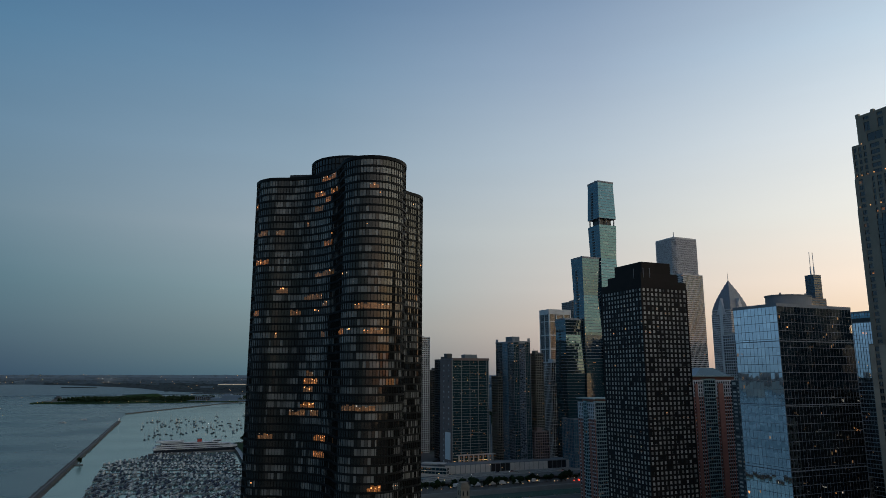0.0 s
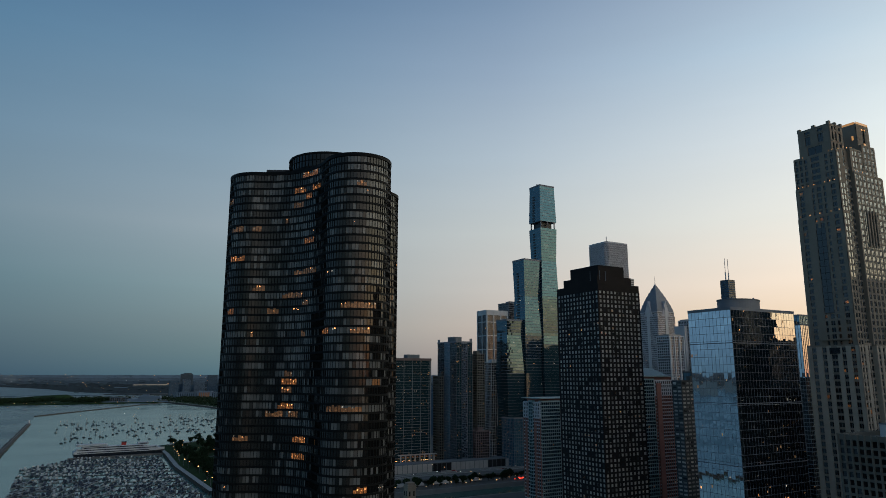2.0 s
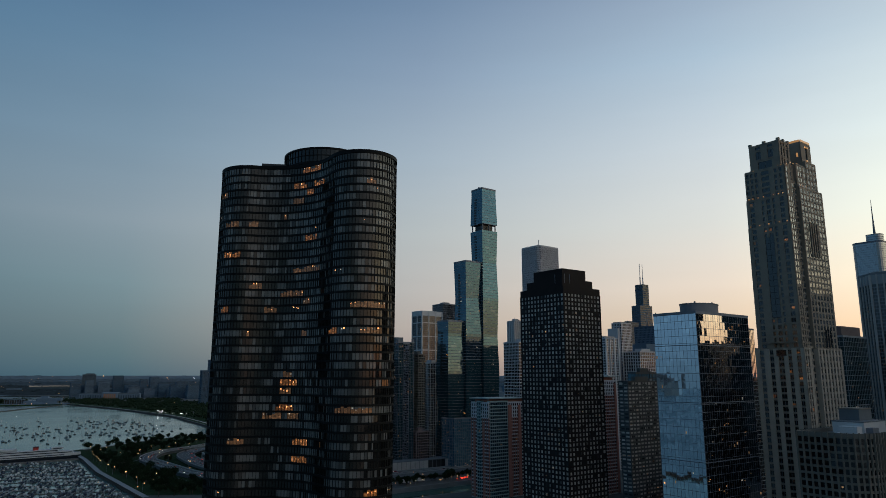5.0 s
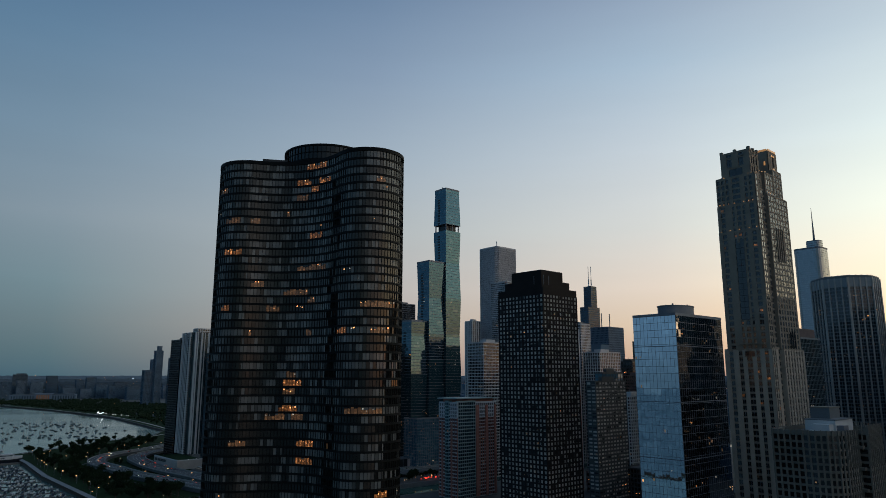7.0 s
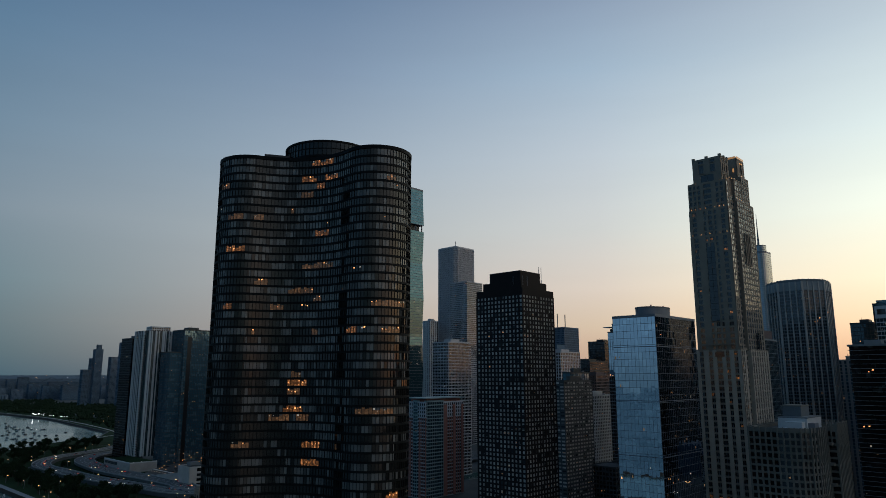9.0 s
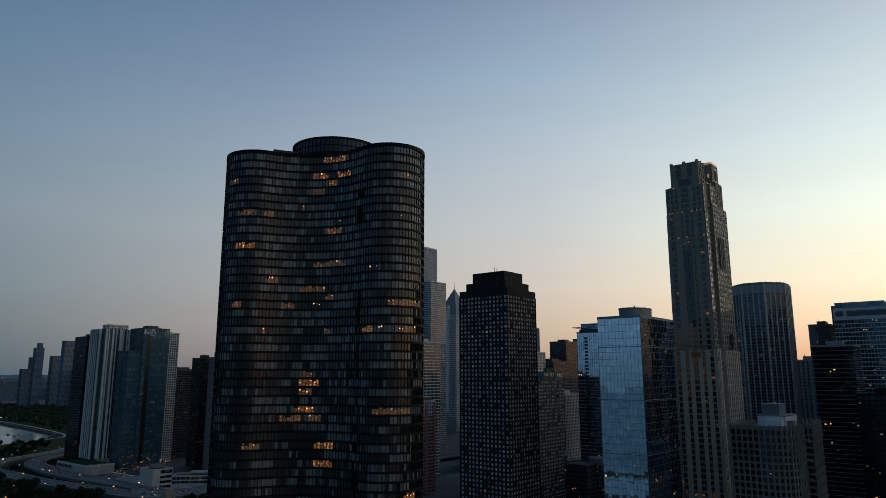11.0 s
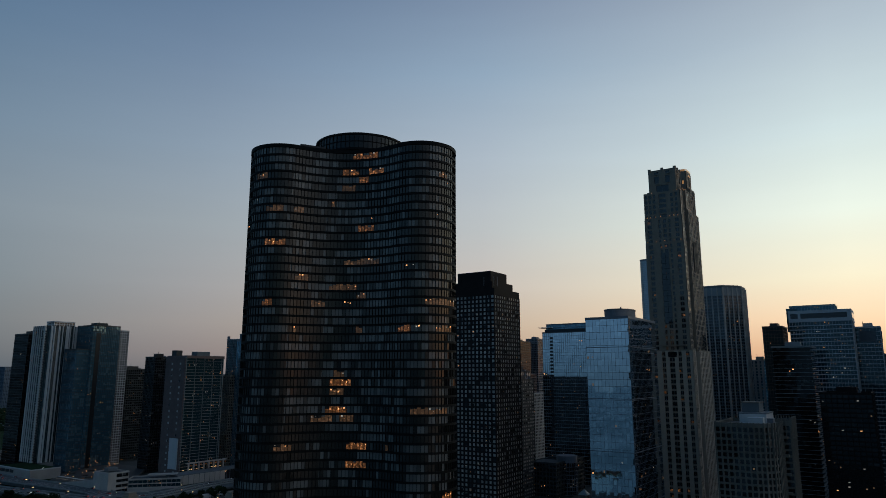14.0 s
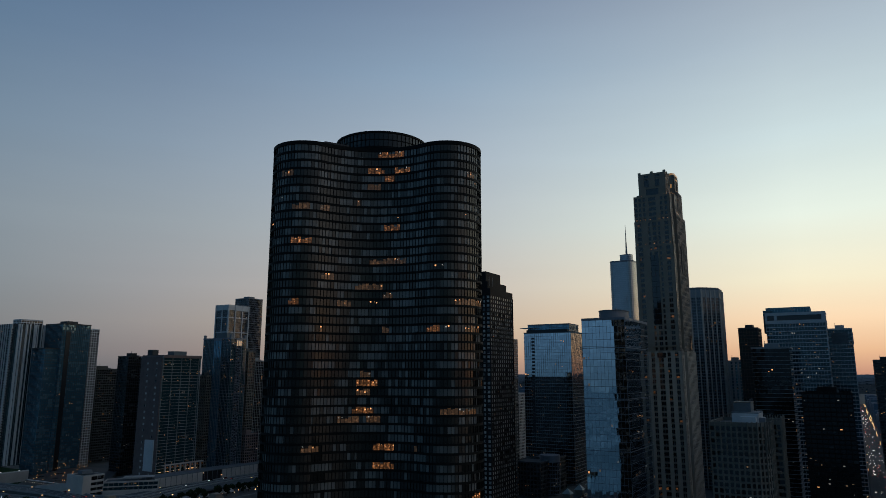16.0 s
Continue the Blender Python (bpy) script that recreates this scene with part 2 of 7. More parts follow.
LEAF = rough_mat("tree_leaves", (0.014, 0.028, 0.011), 0.85, 0.25, 0.5, 0.4, spec=0.15)
HULL = rough_mat("white_boat_hull", (0.27, 0.295, 0.31), 0.35, 0.2, 0.3, 0.0)
NAVY = rough_mat("dark_boat_hull", (0.02, 0.025, 0.035), 0.4, 0.2, 0.3, 0.0)
CANVAS = rough_mat("blue_canvas", (0.032, 0.045, 0.075), 0.9, 0.2, 0.3, 0.0)
MAST = rough_mat("mast_metal", (0.4, 0.4, 0.4), 0.4, 0.2, 0.1, 0.0, 0.6)
REDPAINT = rough_mat("red_paint", (0.4, 0.04, 0.03), 0.5, 0.2, 0.2, 0.0)
PAINTLINE = rough_mat("road_paint", (0.5, 0.5, 0.48), 0.8, 0.2, 0.2, 0.0)
# far land in steps: haze is mixed into the base colours, paler farther off
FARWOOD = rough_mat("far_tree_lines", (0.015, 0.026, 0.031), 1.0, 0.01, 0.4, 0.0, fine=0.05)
FARLAND = rough_mat("far_suburbs_haze_tint", (0.044, 0.068, 0.084), 1.0, 0.004, 0.35, 0.0, fine=0.05)
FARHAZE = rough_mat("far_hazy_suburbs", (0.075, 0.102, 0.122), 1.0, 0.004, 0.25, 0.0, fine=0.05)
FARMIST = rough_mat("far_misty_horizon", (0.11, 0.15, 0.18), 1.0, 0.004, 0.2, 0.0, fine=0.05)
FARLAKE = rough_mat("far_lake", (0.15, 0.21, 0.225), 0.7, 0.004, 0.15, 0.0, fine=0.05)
# blue-grey of haze is put into these distant wall colours
FARWALL = rough_mat("far_walls_haze_tint", (0.062, 0.112, 0.165), 0.9, 0.01, 0.35, 0.0)
FARPALE = rough_mat("far_pale_walls_haze_tint", (0.12, 0.175, 0.235), 0.9, 0.01, 0.3, 0.0)
TYRE = rough_mat("tyre_rubber", (0.02, 0.02, 0.02), 0.9)
CARS = [rough_mat("car_paint", c, 0.3, 0.5, 0.1, 0.0) for c in ((0.35, 0.35, 0.36), (0.03, 0.03, 0.035), (0.2, 0.21, 0.23), (0.25, 0.03, 0.03), (0.04, 0.06, 0.14))]

G_LAKE = glass_mat("bronze_tinted_glass", (0.010, 0.010, 0.009), (0.2, 0.2, 0.185), 0.42, 1.55, 0.03, 0.05, 7.5)
G_LAKE.node_tree.nodes["Principled BSDF"].inputs["Specular Tint"].default_value = (1.0, 0.89, 0.81, 1)  # bronze tint
G_DARK = glass_mat("dark_office_glass", (0.01, 0.012, 0.013), (0.1, 0.1, 0.095), 0.2, 1.55, 0.02, 0.06, 6.0)
G_PUNCH = glass_mat("white_blind_windows", (0.03, 0.032, 0.035), (0.55, 0.52, 0.47), 0.74, 1.5, 0.02, 0.1, 4.0)
G_BLUE = glass_mat("blue_mirror_glass", (0.47, 0.51, 0.54), (0.59, 0.63, 0.65), 0.35, 1.8, 0.010, 0.02, 4.0, metal=1.0, wave=0.12)
G_DEEP = glass_mat("deep_blue_glass", (0.11, 0.22, 0.29), (0.22, 0.36, 0.44), 0.35, 1.6, 0.02, 0.06, 6.0, metal=0.55)
G_TEAL = glass_mat("teal_mirror_glass", (0.045, 0.092, 0.125), (0.075, 0.125, 0.155), 0.3, 1.6, 0.012, 0.04, 8.0, metal=0.85)
G_TEALL = glass_mat("pale_teal_mirror_glass", (0.055, 0.11, 0.14), (0.09, 0.145, 0.175), 0.3, 1.6, 0.012, 0.04, 8.0, metal=0.85)
G_STONE = glass_mat("apartment_windows", (0.008, 0.009, 0.010), (0.06, 0.058, 0.052), 0.12, 1.6, 0.03, 0.05, 4.0)
G_OCT = glass_mat("blue_grey_tower_glass", (0.018, 0.022, 0.025), (0.05, 0.06, 0.065), 0.35, 1.6, 0.02, 0.06, 4.0)
# paler, more reflective copy of the apartment windows, standing for mirrored western sky
G_SKYLIT = glass_mat("sky_bright_windows", (0.05, 0.055, 0.055), (0.12, 0.12, 0.11), 0.4, 2.6, 0.03, 0.05, 4.0)
# distant windows: low contrast and blue tint stand for haze
G_FAR = glass_mat("far_windows_haze_tint", (0.036, 0.058, 0.085), (0.07, 0.1, 0.13), 0.4, 1.35, 0.02, 0.2, 9.0)
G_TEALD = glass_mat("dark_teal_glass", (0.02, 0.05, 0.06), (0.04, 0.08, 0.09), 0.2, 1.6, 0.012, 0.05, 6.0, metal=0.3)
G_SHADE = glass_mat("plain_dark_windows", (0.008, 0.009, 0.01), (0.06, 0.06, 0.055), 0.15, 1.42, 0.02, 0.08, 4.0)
G_TRUMP = glass_mat("silver_blue_glass", (0.10, 0.13, 0.16), (0.14, 0.17, 0.2), 0.3, 2.6, 0.012, 0.06, 8.0)
CARGLASS = glass_mat("car_glass", (0.01, 0.01, 0.012), (0.02, 0.02, 0.02), 0.1)
L_WARM = lamp_mat("warm_lit_room", (1.0, 0.35, 0.095), 0.25)
L_DIM = lamp_mat("dim_lit_room", (1.0, 0.45, 0.18), 0.075)
L_COOL = lamp_mat("white_lit_room", (0.9, 0.85, 0.75), 0.28)
L_SPOT = lamp_mat("warm_room_lamp", (1.0, 0.40, 0.12), 3.2, False)
L_SPOTD = lamp_mat("dim_room_lamp", (1.0, 0.55, 0.25), 0.4, False)
L_SPOTW = lamp_mat("white_room_lamp", (1.0, 0.85, 0.65), 0.7, False)
L_STREET = lamp_mat("sodium_lamp", (1.0, 0.5, 0.18), 6.0, False)
L_WHITE = lamp_mat("white_lamp", (1.0, 0.95, 0.9), 14.0, False)
L_HEAD = lamp_mat("headlight", (1.0, 0.93, 0.8), 12.0, False)
L_TAIL = lamp_mat("tail_light", (1.0, 0.06, 0.03), 4.0, False)
L_CROWN = lamp_mat("crown_floodlight", (1.0, 0.47, 0.15), 1.3, False)
WATER = water_mat("lake_water", (0.015, 0.055, 0.065), 0.16, 0.12, 0.2)
HARBOUR = water_mat("harbour_water", (0.135, 0.235, 0.20), 0.16, 0.05, 0.1)
RIVER = water_mat("river_water", (0.02, 0.085, 0.07), 0.3, 0.25, 0.05)

# ---- geometry helpers ----
G = radians(23.5)                          # the street grid
WEST, SOUTH = Vector((math.cos(G), math.sin(G))), Vector((-math.sin(G), math.cos(G)))


class Geo:
    """Collects faces for one mesh."""

    def __init__(self):
        self.v, self.f = [], []

    def quad(self, a, b, c, d):
        i = len(self.v)
        self.v += [a, b, c, d]
        self.f.append((i, i + 1, i + 2, i + 3))

    def prism(self, pts, z0, z1, top=None):
        """An upright prism over a plan polygon; top: another polygon for its upper ring."""
        i, k = len(self.v), len(pts)
        up = top or pts
        self.v += [(p[0], p[1], z0) for p in pts] + [(p[0], p[1], z1) for p in up]
        self.f += [(i + j, i + (j + 1) % k, i + k + (j + 1) % k, i + k + j) for j in range(k)]
        self.f += [tuple(range(i + k, i + 2 * k)), tuple(reversed(range(i, i + k)))]

    def box(self, c, u, w, d, z0, z1):
        """A box: plan centre, unit direction of its width, width, depth, heights."""
        u = Vector((u[0], u[1]))
        v = Vector((-u.y, u.x))
        c = Vector((c[0], c[1]))
        self.prism([c - u * w / 2 - v * d / 2, c + u * w / 2 - v * d / 2, c + u * w / 2 + v * d / 2, c - u * w / 2 + v * d / 2], z0, z1)

    def mesh(self, name, origin=(0, 0, 0), smooth=False):
        me = bpy.data.meshes.new(name)
        o = Vector(origin)
        me.from_pydata([(x - o[0], y - o[1], z - o[2]) for x, y, z in self.v], [], self.f)
        if smooth:
            me.shade_smooth()
        return me


def part(name, geo, material, parent, label="", kind="", smooth=False):
    """One mesh object under a thing or part; geo holds world coordinates, the things stand unturned."""
    if isinstance(geo, bmesh.types.BMesh):
        me = bpy.data.meshes.new(name)
        geo.to_mesh(me)
        geo.free()
    else:
        me = geo.mesh(name, parent.matrix_world.translation if parent else (0, 0, 0), smooth)
    me.materials.append(material)
    ob = new(name, me)
    ob.parent = parent
    if parent:
        ob.matrix_world = parent.matrix_world.copy()
    return tagged(ob, label, "", "", kind)


def thing(name, x, y, z, label, category, group="", kind=""):
    ob = new(name)
    ob.location = (x, y, z)
    ob.matrix_world = Matrix.Translation((x, y, z))
    ob.empty_display_size = 2
    return tagged(ob, label, category, group, kind)


def rect(near, w, d):
    n = Vector(near)
    return [n, n + WEST * w, n + WEST * w + SOUTH * d, n + SOUTH * d]


def grow(pts, r):
    """The polygon pushed outwards by r."""
    k, res = len(pts), []
    for i in range(k):
        a, b, c = pts[i - 1], pts[i], pts[(i + 1) % k]
        e, f = (b - a).normalized(), (c - b).normalized()
        n1, n2 = Vector((e.y, -e.x)), Vector((f.y, -f.x))
        m = (n1 + n2).normalized()
        res.append(b + m * r / max(0.4, m.dot(n1)))
    return res


def chamfer(pts, r, n=3):
    """Round the corners of a plan polygon."""
    res, k = [], len(pts)
    for i in range(k):
        a, b, c = pts[i - 1], pts[i], pts[(i + 1) % k]
        p, q = b + (a - b).normalized() * r, b + (c - b).normalized() * r
        for j in range(n + 1):
            t = j / n
            res.append(p * (1 - t) ** 2 + b * 2 * t * (1 - t) + q * t ** 2)
    return res


UNIT = {}


def unit_box(material):
    """A shared box of 1 x 1 x 1 on its base, for panes and small pieces."""
    if material.name not in UNIT:
        g = Geo()
        g.box((0, 0), (1, 0), 1, 1, 0, 1)
        UNIT[material.name] = g.mesh("piece")
        UNIT[material.name].materials.append(material)
    return UNIT[material.name]


def piece(name, material, parent, c, u, w, d, z0, z1, label=""):
    """A box-shaped part that shares its mesh with its likes."""
    ob = new(name, unit_box(material))
    ob.parent = parent
    o = parent.matrix_world.translation
    ob.matrix_basis = Matrix.Translation((c[0] - o.x, c[1] - o.y, z0 - o.z)) @ Matrix.Rotation(math.atan2(u[1], u[0]), 4, "Z") @ Matrix.Diagonal((w, d, z1 - z0, 1))
    return tagged(ob, label)


def tower(name, label, pts, z0, z1, fh, pw, band, pier, wall, glass, band_out=0.25, pier_out=0.3, pier_mat=None, lit=0.004, split=False,
          every=1, flare=None, roof=True, parapet=1.1, root=None, seed=1, band_every=1, category="skyscraper", panes=0, lit_mats=None, runs=(1, 1, 1, 2), lit_cells={}):
    """A building: panes between floor bands and upright piers, over a plan polygon. Repeats are real geometry.
    fh: storey height, pw: width of a bay, band and pier: their widths; split: bands and piers as parts of their own."""
    rnd = random.Random(seed)
    cx, cy = sum(p[0] for p in pts) / len(pts), sum(p[1] for p in pts) / len(pts)
    root = root or thing(name, cx, cy, z0, label, category)
    mid = Vector((cx, cy))
    nf = max(1, round((z1 - z0) / fh))
    fh = (z1 - z0) / nf
    shape = lambda z: pts if not flare else [mid + (p - mid) * flare(z) for p in pts]
    k = len(pts)
    pws = pw if isinstance(pw, tuple) else (pw,)
    bays = [max(1, round((pts[(i + 1) % k] - pts[i]).length / pws[i % len(pws)])) for i in range(k)]
    glassy, bands, piers = Geo(), Geo(), Geo()
    lits, singles, run, state = [], [], 0, None
    mats = lit_mats or (L_SPOT, L_SPOTD, L_SPOTD, L_SPOTW)
    lit *= 1 if lit_mats else 2.6
    for f in range(nf):
        a, b = z0 + f * fh, z0 + (f + 1) * fh
        lo, hi = shape(a), shape(b)
        for i in range(k):
            p0, p1, q0, q1 = lo[i], lo[(i + 1) % k], hi[i], hi[(i + 1) % k]
            for j in range(bays[i]):
                s, t = j / bays[i], (j + 1) / bays[i]
                c = (p0.lerp(p1, s), p0.lerp(p1, t), q0.lerp(q1, t), q0.lerp(q1, s))
                glassy.quad((*c[0], a), (*c[1], a), (*c[2], b), (*c[3], b))
                if (i, f) in lit_cells:
                    run, state = lit_cells[(i, f)], L_WARM if rnd.random() < 0.45 else L_DIM
                elif run == 0 and rnd.random() < lit:
                    run, state = rnd.choice(runs), rnd.choice(mats)
                if run > 0:
                    run -= 1
                    lits.append((c[0], c[1], a, b, state))
                elif panes and f > nf * 0.45 and len(singles) < panes and (c[1] - c[0]).x * 1.0 + (c[1] - c[0]).y * 0.3 > 0 and rnd.random() < 0.25:
                    singles.append((c[0], c[1], a, b))
        if band and f % band_every == 0:
            g = Geo() if split else bands
            g.prism(grow(lo, band_out), a - band * 0.5, a + band * 0.5)
            if split:
                part("floor_band", g, wall, root)
    for i in range(k):
        for j in range(0, bays[i], every):
            if not pier:
                break
            s = j / bays[i]
            u = (pts[(i + 1) % k] - pts[i]).normalized()
            g = Geo() if split and k < 12 else piers
            nout = Vector((u.y, -u.x))
            if flare:
                step = 3
                for f in range(0, nf, step):
                    a, b = z0 + f * fh, z0 + min(nf, f + step) * fh
                    lo, hi = shape(a), shape(b)
                    c0, c1 = lo[i].lerp(lo[(i + 1) % k], s), hi[i].lerp(hi[(i + 1) % k], s)
                    r0 = [c0 + u * pier / 2 * e + nout * pier_out * h for e, h in ((-1, 1), (1, 1), (1, -.3), (-1, -.3))]
                    r1 = [c1 + u * pier / 2 * e + nout * pier_out * h for e, h in ((-1, 1), (1, 1), (1, -.3), (-1, -.3))]
                    g.prism(r0, a, b, r1)
            elif split and k >= 12:
                piece("mullion", pier_mat or wall, root, pts[i] + nout * (pier_out / 2 - 0.1), u, pier, pier_out + 0.2, z0, z1)
            else:
                c = pts[i].lerp(pts[(i + 1) % k], s)
                g.box(c + nout * (pier_out / 2 - 0.1), u, pier, pier_out + 0.2, z0, z1)
            if split and k < 12:
                part("pier", g, pier_mat or wall, root)
    part("glazing", glassy, glass, root, kind="stuff")
    if bands.v:
        part("facade_banding", bands, wall, root, kind="stuff")
    if piers.v:
        part("facade_ribbing", piers, pier_mat or wall, root, kind="stuff")
    if roof:
        g = Geo()
        g.prism(grow(shape(z1), band_out + 0.05), z1 - 0.25, z1 + 0.15)
        part("roof", g, ROOF, root)
        g = Geo()
        top = grow(shape(z1), band_out + 0.1)
        inn = grow(shape(z1), -0.5)
        lo, hi = z1 - 0.3, z1 + parapet
        g.v = [(*p, z) for ring, z in ((top, lo), (top, hi), (inn, hi), (inn, lo)) for p in ring]
        g.f = [(r * k + i, r * k + (i + 1) % k, (r + 1) % 4 * k + (i + 1) % k, (r + 1) % 4 * k + i) for r in range(4) for i in range(k)]
        part("parapet", g, wall, root)
    far_lit = {}
    for count, (a, b, z, zz, state) in enumerate(lits):
        u = (b - a)
        z, zz, c, w = z + band * 0.5 + 0.05, zz - band * 0.5 - 0.05, (a + b) / 2, u.length * 0.92
        if not lit_mats:  # a lamp seen through part of the window
            f, h = rnd.uniform(0.12, 0.38), (zz - z) * rnd.uniform(0.16, 0.42)
            c, w = c + u * rnd.uniform(-0.15, 0.15), u.length * f
            z = z + rnd.uniform(0, zz - z - h)
            zz = z + h
        if lit_mats:  # blinds half down, a lamp or two in the room
            if rnd.random() < 0.4:
                side = u.normalized()
                lamp = c + side * rnd.uniform(-0.3, 0.3) * u.length
                h, size = z + (zz - z) * rnd.uniform(0.35, 0.8), rnd.choice((0.2, 0.3, 0.45))
                piece("room_lamp", rnd.choice((L_SPOT, L_SPOT, L_SPOT, L_SPOTW)), root, lamp, side, size, 0.24, h, h + size)
            if state is L_COOL:  # a single lamp far inside a dark flat
                continue
            zz = z + (zz - z) * rnd.choice((0.6, 0.8, 1.0, 1.0))
        if not (split or panes) or (count > 24 and not lit_mats):
            far_lit.setdefault(state, Geo()).box(c, u.normalized(), w, 0.12, z, zz)
            continue
        piece("lit_window", state, root, c, u.normalized(), w, 0.12, z, zz)
    for state, g in far_lit.items():
        part("room_lighting", g, state, root, kind="stuff")
    for a, b, z, zz in singles:
        u = (b - a)
        piece("window_pane", glass, root, (a + b) / 2, u.normalized(), u.length - max(pier, 0.1), 0.1, z + band * 0.5, zz - band * 0.5)
    return root


# ---- lake, land, river ----


def sheet(name, pts, z, material, label, category, depth=0.0, kind="structure"):
    g = Geo()
    if depth:
        g.prism([Vector(p) for p in pts], z - depth, z)
    else:
        i = len(g.v)
        g.v += [(p[0], p[1], z) for p in pts]
        g.f.append(tuple(range(len(pts))))
    ob = part(name, g, material, None)
    return tagged(ob, label, category, "", kind)


def along(start, w, s=0.0):
    return Vector(start) + WEST * w + SOUTH * s


sheet("water", [(-5200, -5200), (5200, -5200), (5200, 5200), (-5200, 5200)], 0.0, WATER, "calm grey-blue lake at dusk with small ripples", "lake")
sheet("water_harbour", [(-240, 310), (-789, 1688), (-916, 1998), (-846, 2969), (-540, 2480), (-300, 2000), (-160, 1528), (-230, 1300), (-330, 1130), (-155, 690), (-100, 600), (-100, 330)], 0.04, HARBOUR, "calm green-grey harbour water behind the breakwater", "harbour")
bank = along((-114, 607), 6000)
sheet("ground", [(-114, 607), bank, (5200, 5200), (-2600, 5200), (-2300, 4400), (-1500, 4150), (-950, 4000), (-940, 3330), (-880, 3010), (-560, 2480), (-329, 2017), (-172, 1528), (-180, 1400), (-239, 1327), (-342, 1130), (-296, 1010), (-250, 885), (-168, 697)],
      4.0, PAVING, "grey paved city ground south of the river", "ground", 5.0)
sheet("ground_north", [(-100, 120), (330, -700), (5200, -700), along((-100, 555), 5600), (-100, 555)], 4.0, PAVING, "grey paved city ground round the towers", "ground", 5.0)
sheet("river", [along((-100, 557), 0, 1), along((-100, 557), 6000, 1), along((-114, 605), 6000, -1), along((-114, 605), 0, -1)], 0.05, RIVER, "dark green river between stone banks", "river")
sheet("park", [(-166, 702), (-245, 884), (-291, 1011), (-338, 1128), (-250, 1285), (-170, 1230), (-215, 1040), (-235, 950), (-150, 800), (-95, 690)], 4.06, GRASS, "mown grass of a lakeside park", "lawn")
sheet("park_far", [(-170, 1532), (-326, 2020), (-558, 2485), (-875, 3010), (-400, 3040), (120, 2300), (180, 1700), (60, 1450)], 4.06, GRASS, "dark green lawn of a large lakeside park", "lawn")
sheet("peninsula", [(-1600, 2672), (-1500, 2705), (-1335, 2722), (-1058, 2838), (-854, 2940), (-860, 3080), (-1000, 3220), (-1275, 3420), (-1570, 3500), (-1680, 3300), (-1650, 2900), (-1640, 2740)], 3.0, GRASS, "wooded peninsula in the lake", "peninsula", 4.0)
sheet("park_shore", [(-336, 1134), (-237, 1325), (-178, 1402), (-169, 1526), (0, 1560), (-40, 1300), (-118, 1237), (-172, 1232), (-250, 1288)], 4.07, GRASS, "dark lawn along the harbour shore", "lawn")
sheet("park_verge", [(-95, 690), (-45, 722), (10, 800), (-60, 880), (-110, 960), (-125, 1040), (-100, 1150), (-120, 1235), (-172, 1228), (-212, 1040), (-232, 950), (-150, 805)], 4.09, GRASS, "dark grass verge between the slip roads", "lawn")
sheet("promenade", [(-167, 690), (-251, 882), (-297, 1010), (-345, 1128), (-340, 1129), (-292, 1011), (-246, 884), (-162, 693)], 4.1, MIDGREY, "grey concrete lakeside promenade", "pavement")


def shore_wall():
    line = [(-168, 697), (-250, 885), (-296, 1010), (-342, 1130), (-239, 1327), (-180, 1400), (-172, 1528), (-329, 2017), (-560, 2480), (-880, 3010)]
    # dark facing added to cover the ground sheet's sky-bright side
    for a, b in zip(line, line[1:]):
        a, b = Vector(a), Vector(b)
        n = Vector((a.y - b.y, b.x - a.x)).normalized()
        g = Geo()
        g.prism([a, b, b + n * 1.6, a + n * 1.6], -1, 3.7, [a, b, b + n * 0.5, a + n * 0.5])
        tagged(part("shore_wall", g, BARK, None), "dark facing over the ground's edge along the harbour shore", "shore wall", "", "structure")


shore_wall()


def ribbon(name, pts, width, z0, z1, material, label, category, thick=1.2, kind="structure", n=10):
    """A road or wall top along a smooth line through pts."""
    P = [Vector(p) for p in pts]
    line = []
    for i in range(len(P) - 1):
        a, b, c, d = P[max(i - 1, 0)], P[i], P[i + 1], P[min(i + 2, len(P) - 1)]
        for j in range(n):
            t = j / n
            line.append(0.5 * (2 * b + (c - a) * t + (2 * a - 5 * b + 4 * c - d) * t * t + (3 * b - a - 3 * c + d) * t ** 3))
    line.append(P[-1])
    g = Geo()
    rows = []
    for i, p in enumerate(line):
        t = (line[min(i + 1, len(line) - 1)] - line[max(i - 1, 0)]).normalized()
        s = Vector((-t.y, t.x)) * width / 2
        z = z0 + (z1 - z0) * i / (len(line) - 1)
        rows.append((p - s, p + s, z))
    for (a, b, z), (c, d, y) in zip(rows, rows[1:]):
        g.quad((*b, z), (*a, z), (*c, y), (*d, y))
        if thick:
            g.quad((*a, z), (*a, z - thick), (*c, y - thick), (*c, y))
            g.quad((*b, z - thick), (*b, z), (*d, y), (*d, y - thick))
            g.quad((*a, z - thick), (*b, z - thick), (*d, y - thick), (*c, y - thick))
    ob = part(name, g, material, None)
    tagged(ob, label, category, "", kind)
    return line


ribbon("promenade_far", [(-846, 3005), (-560, 2494), (-323, 2022), (-162, 1532), (-172, 1402), (-232, 1330), (-330, 1135)], 4.5, 4.14, 4.14, PALE, "pale concrete path along the harbour shore", "pavement", 0.0)
LSD = ribbon("road_main", [(330, 870), (146, 790), (40, 745), (-28, 700), (-66, 706), (-94, 744), (-121, 789), (-151, 837), (-187, 912), (-208, 957), (-214, 1005), (-205, 1055), (-175, 1102), (-146, 1157), (-90, 1300), (-60, 1500), (-150, 1800), (-300, 2200)], 20, 8.2, 7.0, ASPHALT, "grey asphalt lakeside motorway on an embankment", "road", 3.5)
